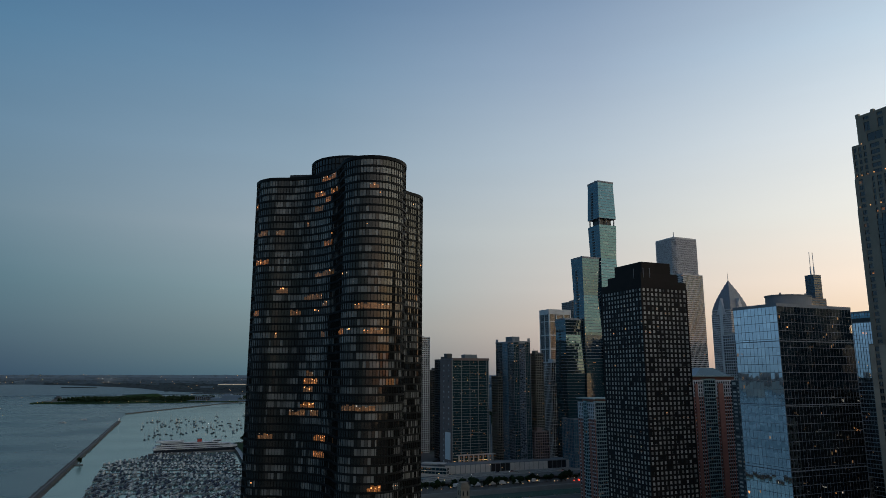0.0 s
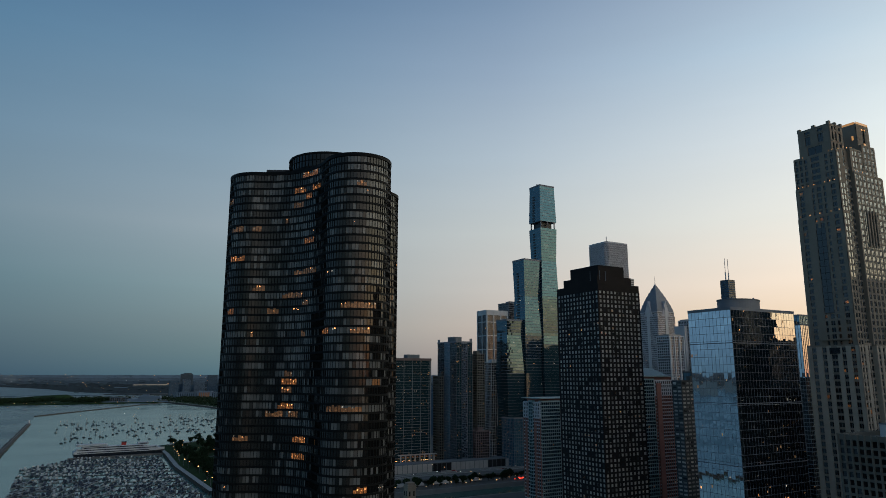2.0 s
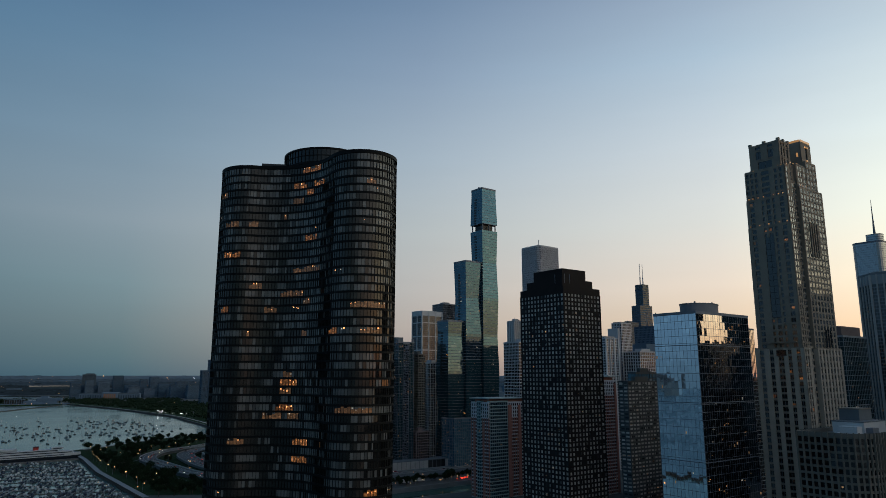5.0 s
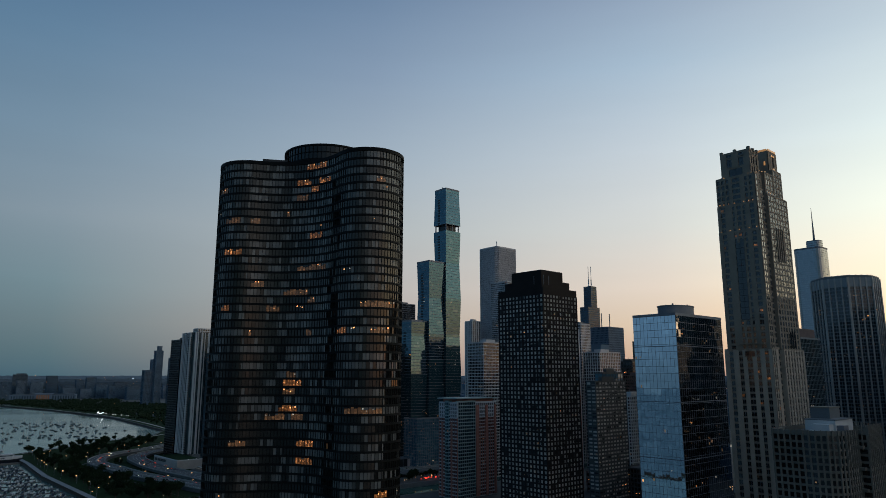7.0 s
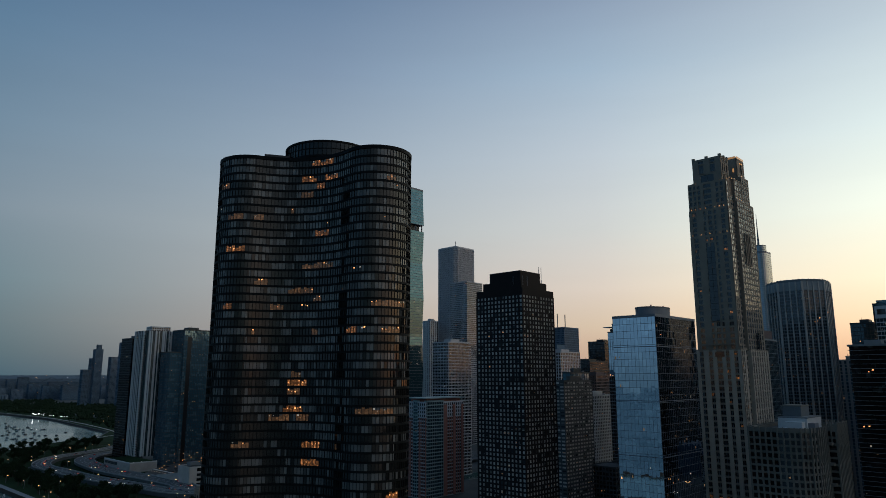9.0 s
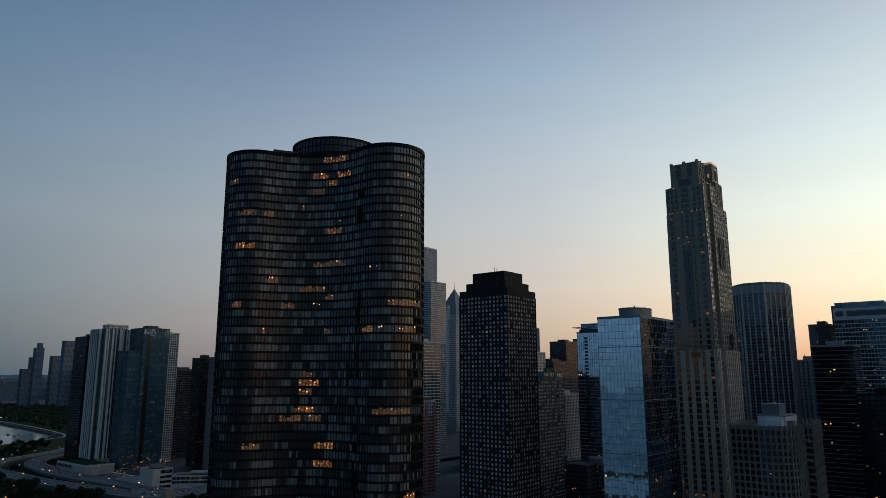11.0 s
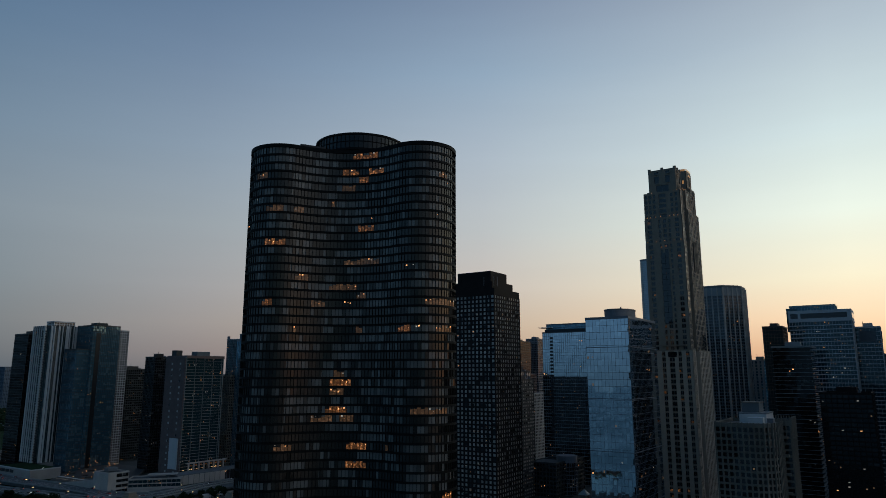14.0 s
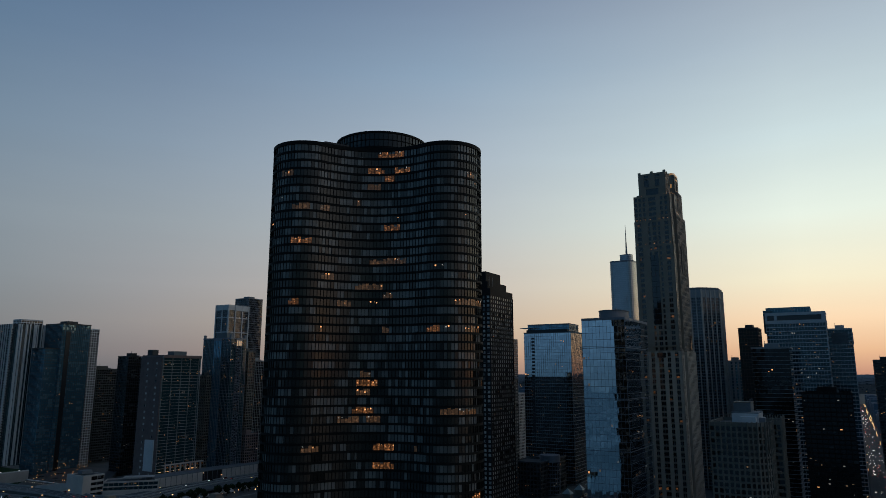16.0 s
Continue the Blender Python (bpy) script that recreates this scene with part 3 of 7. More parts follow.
RAMP = ribbon("road_ramp", [(-22, 700), (-58, 728), (-68, 757), (-96, 812), (-127, 869), (-153, 936), (-169, 1003), (-156, 1063), (-128, 1100), (-70, 1190)], 22, 8.6, 8.0, ASPHALT, "grey asphalt slip road", "road", 2.5)
ribbon("road_riverside", [(345, 870), (146, 783), (60, 745), (18, 727), (-24, 707)], 42, 8.0, 8.0, ASPHALT, "wide asphalt upper road deck beside the river", "road", 1.6)
STREET = ribbon("road_street", [(300, 246), (537, 346), (919, 504), (1862, 895), (2900, 1330)], 22, 4.1, 4.1, ASPHALT, "asphalt city street between towers", "road", 0.0)
UNDER = ribbon("road_quay", [(-110, 650), (40, 705), (330, 832)], 12, 4.15, 4.15, ASPHALT, "quayside road beside the river", "road", 0.0)


def lane_lines():
    g = Geo()
    for line, z, offs in ((LSD, 8.25, (-5, 5, -0.6, 0.6)), (RAMP, 8.6, (-4, 0.3, 4)), (STREET, 4.12, (-3.5, 3.5))):
        for i in range(0, len(line) - 1):
            a, b = line[i], line[i + 1]
            t = (b - a).normalized()
            s = Vector((-t.y, t.x))
            zz = z - 1.2 * i / len(line) if line is LSD else z - 0.6 * i / len(line) if line is RAMP else z
            for o in offs:
                g.quad((*(a + s * (o - 0.12)), zz + .03), (*(a + t * 6 + s * (o - 0.12)), zz + .03), (*(a + t * 6 + s * (o + 0.12)), zz + .03), (*(a + s * (o + 0.12)), zz + .03))
    tagged(part("lane_markings", g, PAINTLINE, None), "white painted lane lines on the roads", "road marking", "", "structure")


lane_lines()


def barriers():
    """Low concrete barriers along both edges and the middle of the motorway."""
    for line, offs, z, drop in ((LSD, (-9.7, 0.0, 9.7), 8.2, 1.2), (RAMP, (-10.7, 10.7), 8.6, 0.6)):
        for o in offs:
            g = Geo()
            for i in range(len(line) - 2):
                a, b, c = line[i], line[i + 1], line[i + 2]
                t, t2 = (b - a).normalized(), (c - b).normalized()
                n1, n2 = Vector((-t.y, t.x)), Vector((-t2.y, t2.x))
                zz = z - drop * i / len(line)
                p, q = a + n1 * o, b + n2 * o
                g.prism([p - n1 * 0.3, q - n2 * 0.3, q + n2 * 0.3, p + n1 * 0.3], zz - 0.1, zz + 1.0)
            tagged(part("road_barrier", g, MIDGREY, None), "low grey concrete barrier beside the carriageway", "barrier", "", "structure")


barriers()


def quay_wall(name, a, b, z, label):
    g = Geo()
    a, b = Vector(a), Vector(b)
    u = (b - a).normalized()
    g.box((a + b) / 2, u, (b - a).length, 1.2, -1, z)
    tagged(part(name, g, GREY, None), label, "quay wall", "", "structure")


quay_wall("quay_wall_south", (-114, 606), along((-114, 606), 900), 4.6, "grey concrete river wall")
quay_wall("quay_wall_north", (-100, 556), along((-100, 556), 900), 4.6, "grey concrete river wall")


def embankment():
    """Pale panelled wall beside the motorway, with dark openings."""
    root = thing("retaining_wall", 66, 773, 8, "pale concrete panel wall with dark openings beside the motorway", "retaining wall")
    a, b = Vector((2, 748)), Vector((160, 812))
    u = (b - a).normalized()
    n = int((b - a).length / 6)
    for i in range(n):
        c = a + u * (i + 0.5) * 6
        dark = 9 <= i <= 12 or 21 <= i <= 24
        piece("wall_panel", BLACKMETAL if dark else PALE, root, c, u, 5.7, 1.0 if not dark else 0.6, 8, 16.5)
    for i in range(n + 1):
        piece("post", GREY, root, a + u * i * 6, u, 0.4, 1.4, 8, 17)
    g = Geo()
    g.box((a + b) / 2 + Vector((-u.y, u.x)) * 10, u, (b - a).length, 20, 15.5, 17.2)
    part("deck", g, GREY, root, "grey concrete terrace on top")


embankment()



def pavilion():
    c = Vector((160, 815))
    root = thing("terrace_pavilion", c.x, c.y, 8, "flat-roofed glass pavilion with lights at the end of the wall", "pavilion")
    piece("glass_hall", G_DARK, root, c, WEST, 22, 10, 8, 13.5)
    piece("roof", PALE, root, c, WEST, 27, 15, 13.5, 14.3)
    piece("ceiling_light_strip", L_WARM, root, c, WEST, 24, 12.5, 13.3, 13.48)
    for k in range(5):
        piece("post", STEEL, root, along(c, -11 + k * 5.5, -7), WEST, 0.4, 0.4, 8, 13.5)
    for o, n in (((18, 776), 8), ((88, 806), 6)):
        arcade = thing("tower_arcade", o[0], o[1], 16, "covered walk with small lamps at a tower's foot", "arcade")
        for k in range(n):
            piece("column", PALE, arcade, along(o, k * 6.0), WEST, 1.2, 1.2, 17, 24)
            piece("lamp", L_WARM, arcade, along(o, k * 6.0 + 3, 0.6), WEST, 1.2, 0.5, 21.6, 22.8)
        piece("canopy", PALE, arcade, along(o, n * 3 - 3), WEST, n * 6, 3, 24, 25)


pavilion()

# ---- lakeside tower with three rounded wings ----


def lobed(cx, cy, th, c, rho, waist, step):
    """Plan of three round-ended wings joined by hollow curves."""
    D = ((rho - waist) ** 2 - c * c) / (-c - 2 * (rho - waist))
    R = D - waist
    pts = []
    for k in range(3):
        a = th + k * 2 * math.pi / 3
        cap = Vector((math.cos(a), math.sin(a))) * c
        f1 = Vector((math.cos(a + math.pi / 3), math.sin(a + math.pi / 3))) * D
        t = (f1 - cap).normalized()
        ang = math.atan2(t.y, t.x) - a
        ang = (ang + math.pi) % (2 * math.pi) - math.pi
        n = max(3, round(2 * ang * rho / step))
        for j in range(n):
            b = a - ang + 2 * ang * j / n
            pts.append(cap + Vector((math.cos(b), math.sin(b))) * rho)
        nxt = Vector((math.cos(a + 2 * math.pi / 3), math.sin(a + 2 * math.pi / 3))) * c
        v0, v1 = cap - f1, nxt - f1
        b0, b1 = math.atan2(v0.y, v0.x), math.atan2(v1.y, v1.x)
        d = (b1 - b0 + math.pi) % (2 * math.pi) - math.pi
        m = max(3, round(abs(d) * R / step))
        for j in range(m):
            b = b0 + d * j / m
            pts.append(f1 + Vector((math.cos(b), math.sin(b))) * R)
    return [p + Vector((cx, cy)) for p in pts]


LAKE = (-38.0, 273.291)
# flats with their lamps on: first bay, storey, number of panes
LIT_FLATS = [(51, 60, 8), (48, 58, 5), (56, 58, 5), (53, 57, 3), (48, 56, 4), (26, 53, 5), (34, 53, 3), (53, 51, 5), (26, 49, 6), (49, 47, 11), (35, 45, 4), (45, 44, 8), (53, 43, 3), (26, 42, 3), (40, 42, 4), (75, 42, 6), (67, 39, 4), (47, 34, 3), (46, 33, 6), (46, 32, 4), (45, 30, 6), (41, 29, 6), (49, 29, 4), (71, 30, 7), (31, 26, 5), (51, 26, 6), (51, 24, 6), (79, 57, 3), (77, 42, 9), (78, 39, 6), (85, 33, 3), (78, 30, 4), (80, 21, 4)]


def lake_tower():
    pts = lobed(*LAKE, 3.041, 28.35, 12.1, 17.876, 1.18)
    lit = {(i, f): n for i, f, n in LIT_FLATS}
    root = tower("lakeside_tower", "black bronze-glass apartment tower with three rounded wings", pts, 12.0, 189.93, 2.93, 9, 0.74, 0.13, BRONZE, G_LAKE,
                 0.22, 0.2, split=True, lit=0.008, lit_cells=lit, parapet=1.0, seed=4, panes=300, runs=(1, 1, 2, 2, 3, 4), lit_mats=(L_DIM, L_COOL, L_COOL, L_COOL, L_COOL))
    ring = lambda r, n=64: [Vector(LAKE) + Vector((math.cos(2 * math.pi * i / n), math.sin(2 * math.pi * i / n))) * r for i in range(n)]
    g = Geo()
    g.prism(grow(pts, -6.5), 189.4, 191.9)
    part("roof_step", g, BRONZE, root)
    g = Geo()
    g.prism(ring(13.5), 189.4, 192.2)
    part("drum_base", g, BLACKMETAL, root)
    g = Geo()
    r = ring(16.8)
    for i in range(64):
        g.quad((*r[i], 192.0), (*r[(i + 1) % 64], 192.0), (*r[(i + 1) % 64], 197.5), (*r[i], 197.5))
    drum = part("drum_glazing", g, G_SHADE, root, "round rooftop restaurant of dark glass")
    for z0, z1, q in ((191.5, 192.3, 17.1), (194.6, 194.9, 16.95), (197.2, 197.9, 17.1), (197.8, 198.5, 14.0)):
        g = Geo()
        g.prism(ring(q), z0, z1)
        part("drum_band", g, BRONZE, drum)
    for i in range(64):
        p = r[i]
        piece("drum_mullion", BRONZE, drum, p, (-(p - Vector(LAKE)).y, (p - Vector(LAKE)).x), 0.15, 0.5, 192.0, 197.6)
    arm = Vector((math.cos(3.041), math.sin(3.041)))
    piece("roof_plant", BLACKMETAL, root, Vector(LAKE) + arm * 19, arm, 12, 13, 189.6, 193.6)
    piece("roof_plant", BLACKMETAL, root, Vector(LAKE) + arm * 27, arm, 8, 6, 189.6, 191.5)
    for dx, dy, h in ((3, 4, 3.2), (-4, 2, 1.2), (1, -6, 1.0), (6, -2, 2.4)):
        piece("roof_mast", STEEL, root, Vector(LAKE) + Vector((dx, dy)), (1, 0), 0.15 if h > 2 else 2.5, 0.15 if h > 2 else 2, 198.4, 198.4 + h)
    g = Geo()
    g.prism(lobed(*LAKE, 3.041, 36, 20, 26, 6), 4, 12.2)
    part("podium", g, BROWN, root, "low brown brick podium")
    return root


lake_tower()

# ---- black tower with small square windows ----


def black_tower():
    near = (117.9, 397.4)
    root = tower("black_window_tower", "black apartment tower with a grid of small square windows", rect(near, 33.8, 38.3), 6, 163.6, 2.76, 3.0, 1.1, 1.3, BLACK, G_PUNCH,
                 0.28, 0.3, split=True, lit=0.014, roof=False, seed=5, panes=300)
    g = Geo()
    g.prism(grow(rect(near, 33.8, 38.3), 0.3), 163.0, 167.7)
    part("cornice", g, BLACK, root)
    for a, b, w, d, z in ((2.5, 3.0, 28.5, 32, 173.0), (6, 6, 22, 26, 180.2)):
        g = Geo()
        g.prism(rect(along(near, a, b), w, d), 166, z)
        part("penthouse_step", g, BLACK, root)
    for a in (4.2, 9.0):
        piece("roof_pipe", STEEL, root, along(near, a, 2.6), WEST, 0.2, 0.2, 170, 176)
    piece("roof_pipe", STEEL, root, along(near, 2.2, 9), WEST, 0.2, 0.2, 170, 176)


black_tower()

# ---- blue mirror-glass tower ----


def glass_tower():
    near = (160.9, 324.2)
    pts = rect(near, 52.3, 26.6)
    root = tower("mirror_glass_tower", "blue mirror-glass apartment tower with thin mullions", pts, 6, 145.1, 4.0, 2.3, 0.18, 0.11, STEEL, G_BLUE, 0.05, 0.05, split=False, lit=0.006, parapet=1.2, seed=6, panes=220)
    c = along(near, 25, 13.5)
    ring = lambda r: [c + WEST * math.cos(a) * r * 1.25 + SOUTH * math.sin(a) * r * 0.85 for a in (2 * math.pi * i / 48 for i in range(48))]
    g = Geo()
    g.prism(ring(10.5), 145, 151.8)
    part("roof_drum", g, STEEL, root, "grey metal oval plant screen")
    g = Geo()
    g.prism(ring(10.8), 151.5, 152.1)
    part("drum_rim", g, GREY, root)
    for a, b, h in ((14, 9, 1.0), (20, 12, 0.7), (31, 14, 1.0), (36, 12, 2.0), (33, 17, 0.8)):
        piece("roof_vent", STEEL, root, along(near, a, b), WEST, 0.7, 0.7, 151.8, 152 + h)
    for z in range(4):
        g = Geo()
        g.prism(grow(pts, 0.12), 38 + z * 30, 38.4 + z * 30)
        part("storey_joint", g, STEEL, root)


glass_tower()

# ---- stepped stone tower ----


def masonry(root, near, w, d, z0, z1, fh, cols, wall, glass, win=2.3, lit=0.0, seed=1, out=0.45, cap=1.0, mullion=0.14, pale=None, pier_stone=None):
    """A stone-clad block: a glazed core behind piers, spandrels and window mullions.
    cols: for the faces from the near corner westwards and southwards, each window's middle and width along the face."""
    rnd = random.Random(seed)
    core = Geo()
    pts = rect(near, w, d)
    core.prism(pts, z0, z1)
    part("glazed_core", core, glass, root)
    if pale:  # brighter copy of the panes towards the north, for the sky mirrored there
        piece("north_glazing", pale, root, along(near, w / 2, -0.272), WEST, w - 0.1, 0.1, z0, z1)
    n = max(1, round((z1 - z0) / fh))
    fh = (z1 - z0) / n
    for f in range(n + 1):
        lo = max(z0, z0 + f * fh - (fh - win) / 2)
        hi = min(z1, z0 + f * fh + (fh - win) / 2)
        g = Geo()
        g.prism(grow(pts, out * 0.75), lo, hi + (cap if f == n else 0))
        part("spandrel", g, wall, root)
    near = Vector(near)
    faces = ((near, WEST, w, cols[0]), (near, SOUTH, d, cols[1]))
    for o, u, length, wins in faces:
        v = Vector((u.y, -u.x)) if u is WEST else Vector((-u.y, u.x))
        edge = -out
        for c, ww in list(wins) + [(length + out + 50, 100)]:
            a, b = edge, min(c - ww / 2, length + out)
            if b - a > 0.05:
                piece("pier", pier_stone or wall, root, o + u * (a + b) / 2 + v * (out / 2 - 0.05), u, b - a, out + 0.1, z0, z1 + 0.3)
            edge = c + ww / 2
            if ww < 60:
                if ww > 1.7 and mullion:
                    piece("mullion", GREY, root, o + u * c + v * (0.36 if pale and u is WEST else 0.08), u, mullion, 0.16, z0, z1)
                for f in range(n):
                    if rnd.random() < lit:
                        zz = z0 + f * fh + (fh - win) / 2 + rnd.uniform(0, 0.6)
                        piece("lit_window", rnd.choice((L_WARM, L_WARM, L_DIM)), root, o + u * (c + rnd.choice((-0.2, 0, 0.2)) * ww) + v * 0.03, u, ww * rnd.uniform(0.4, 0.8), 0.1, zz, zz + win * rnd.uniform(0.4, 0.75))
    # plain backs
    for o, u, length in ((near + WEST * w, SOUTH, d), (near + SOUTH * d, WEST, w)):
        piece("back_wall", wall, root, o + u * length / 2, u, length, 0.5, z0, z1 + 0.3)


def stone_tower():
    near = Vector((246.6, 347.6))
    root = thing("stepped_stone_tower", near.x + 12, near.y + 20, 5, "tall pale limestone tower with setbacks and lit crown", "skyscraper")
    at = lambda a, b: along(near, a, b)
    flats = [(3.4, 2.7), (8.6, 1.5), (12.0, 2.6), (15.6, 1.5), (22.6, 2.8)]
    slim = [(2.6, 1.8), (5.8, 1.8), (12.4, 5.2), (18.2, 1.8), (21.2, 1.8), (24.0, 1.8)]
    main = [(2.1 + 4.15 * k, 2.4) for k in range(7)]
    corner, gap = [(1.7, 1.7), (4.4, 1.6)], [(1.6, 1.8), (4.4, 2.0), (7.4, 2.6)]
    blocks = [  # west, south, width, depth, foot, top, windows of both faces, lit share
        (-1.2, -1.2, 7.6, 29.0, 5, 128, corner, [(3.0, 2.4), (8.2, 2.2), (13.6, 3.4), (19.2, 2.4), (25.2, 2.6)], 0.09),
        (6.2, 0.7, 9.6, 25.5, 5, 129, gap, [], 0.05),
        (15.4, -1.6, 31.0, 29.4, 5, 128, [(2.2 + 4.25 * k, 2.0) for k in range(7)], [], 0.012),
        (0, 0, 6.2, 26.2, 128, 204, corner, flats, 0.09),
        (0.4, 0.4, 5.8, 25.8, 204, 222, corner, flats, 0.08),
        (0.8, 0.8, 5.4, 25.2, 222, 241, corner[:1], slim, 0.015),
        (6.0, 1.7, 9.4, 24.2, 128, 232, gap, [], 0.03),
        (15.2, -0.3, 30.0, 26.4, 128, 229, main, [], 0.01),
        (6.0, 2.4, 9.0, 22.6, 232, 243, gap[:2], [], 0.0),
        (15.0, 0.6, 13.2, 22.0, 229, 244, [(2.6, 1.6), (5.6, 1.6), (10.2, 2.2)], [], 0.0),
        (28.0, 0.4, 13.4, 24.0, 229, 248, [(2.4, 2.0), (6.6, 2.0), (10.8, 2.0)], [], 0.0),
    ]
    for i, (a, b, w, d, z0, z1, cn, ce, lit) in enumerate(blocks):
        masonry(root, at(a, b), w, d, z0, z1, 3.75, (cn, ce), STONE, G_STONE, 2.5, lit, 20 + i, pale=G_SKYLIT if z0 > 100 else None, pier_stone=PIERSTONE if z0 < 100 else None)
    # top storeys of the eastern part, with two tall windows
    masonry(root, at(1.0, 3.2), 12.4, 18.6, 241, 247.6, 6.6, ([(2.4, 1.6), (5.6, 1.6), (9.6, 2.2)], [(9.4, 9.0)]), STONE, G_STONE, 5.0, 0, 41)
    masonry(root, at(1.0, 3.2), 12.4, 18.6, 247.6, 254.4, 6.8, ([(2.4, 1.6), (5.6, 1.6), (9.6, 2.2)], [(5.4, 3.4), (13.2, 3.4)]), STONE, G_STONE, 5.6, 0, 42)
    masonry(root, at(1.0, 3.2), 12.4, 18.6, 254.4, 257.6, 3.2, ([(2.4, 1.6), (5.6, 1.6), (9.6, 2.2)], [(5.4, 3.4), (13.2, 3.4)]), STONE, G_STONE, 2.2, 0, 43)
    for a, b in ((1.2, 3.4), (1.2, 12.4), (1.2, 21.4), (7.2, 3.4), (12.8, 3.4)):
        piece("crown_pinnacle", STONE, root, at(a, b), WEST, 1.8, 1.8, 257.6, 259.9)
    # taller crown at the west, with its lit niche and rim
    masonry(root, at(28.4, 2.4), 12.6, 17.0, 248, 262.0, 14.0, ([(7.0, 2.6)], []), STONE, G_STONE, 9.0, 0, 44)
    for a, b, u, w in ((34.7, 2.1, WEST, 12.2), (28.2, 10.9, SOUTH, 16.4)):
        piece("crown_light", L_CROWN, root, at(a, b), u, w, 0.4, 263.0, 264.4)
    piece("crown_cap", STONE, root, at(34.9, 11.2), WEST, 10.6, 14.6, 262.9, 265.0)
    for k in range(3):
        piece("crown_spot", L_CROWN, root, at(33.4 + k * 1.7, 1.75), WEST, 0.5, 0.3, 259.6, 260.4)
    piece("crown_niche", L_CROWN, root, at(35.4, 1.85), WEST, 1.9, 0.3, 249.6, 251.4)
    piece("crown_uplight", L_CROWN, root, at(28.0, 4.6), SOUTH, 1.1, 0.3, 253.0, 255.8)
    # tall dark bay of the eastern face and ribbed bay of the northern one
    for k in range(2):
        piece("bay_window", G_STONE, root, at(-0.42, 11.8 + k * 2.7), SOUTH, 2.5, 0.4, 147, 197)
    for k in range(13):
        piece("bay_transom", DARKGREY, root, at(-0.5, 13.15), SOUTH, 5.3, 0.36, 147 + k * 3.85, 147.3 + k * 3.85)
    for k in range(4):
        piece("tall_window", G_STONE, root, at(22.2 + k * 3.0, -0.75), WEST, 1.5, 0.3, 187, 206)
        piece("fluted_rib", STONE, root, at(23.7 + k * 3.0, -0.95), WEST, 1.2, 0.8, 185.5, 207.5)
    for k in range(3):
        piece("tall_window", G_STONE, root, at(27.8 + k * 3.0, -2.1), WEST, 1.5, 0.3, 129.5, 140)
    # arcade under the first setback
    piece("arcade_opening", G_STONE, root, at(-1.55, 12.0), SOUTH, 6.0, 0.3, 124.0, 127.4)
    piece("arcade_ledge", STONE, root, at(-1.3, 11.0), SOUTH, 17.0, 1.6, 131.6, 132.4)
    # terrace lights
    for z, spots, o in ((241.6, (2.6, 4.6, 20.6), 0.5), (223.4, (2.8, 5.6, 8.6, 15.0, 18.6, 22.0, 24.6), 0.0), (205.4, (1.6, 6.4, 13.0, 19.0, 25.0), -0.4)):
        for b in spots:
            piece("terrace_light", L_CROWN, root, at(o, b), WEST, 0.3, 0.4, z, z + 0.6)
    for a, z in ((17.6, 230.6), (21.0, 230.6), (25.0, 230.6), (8.6, 244.0), (12.0, 244.0), (17.0, 245.0), (3.0, 242.0)):
        piece("terrace_light", L_CROWN, root, at(a, -0.2 if z < 240 else 0.4), WEST, 0.4, 0.3, z, z + 0.6)
    piece("terrace_rail", STEEL, root, at(22.0, -0.2), WEST, 13, 0.12, 229.9, 231.1)


stone_tower()

# ---- other towers ----


def plant(root, near, w, d, z, h, mat=GREY, a=0.3, b=0.3):
    piece("roof_plant", mat, root, along(near, w * (a + 0.2), d * (b + 0.2)), WEST, w * 0.4, d * 0.4, z, z + h)


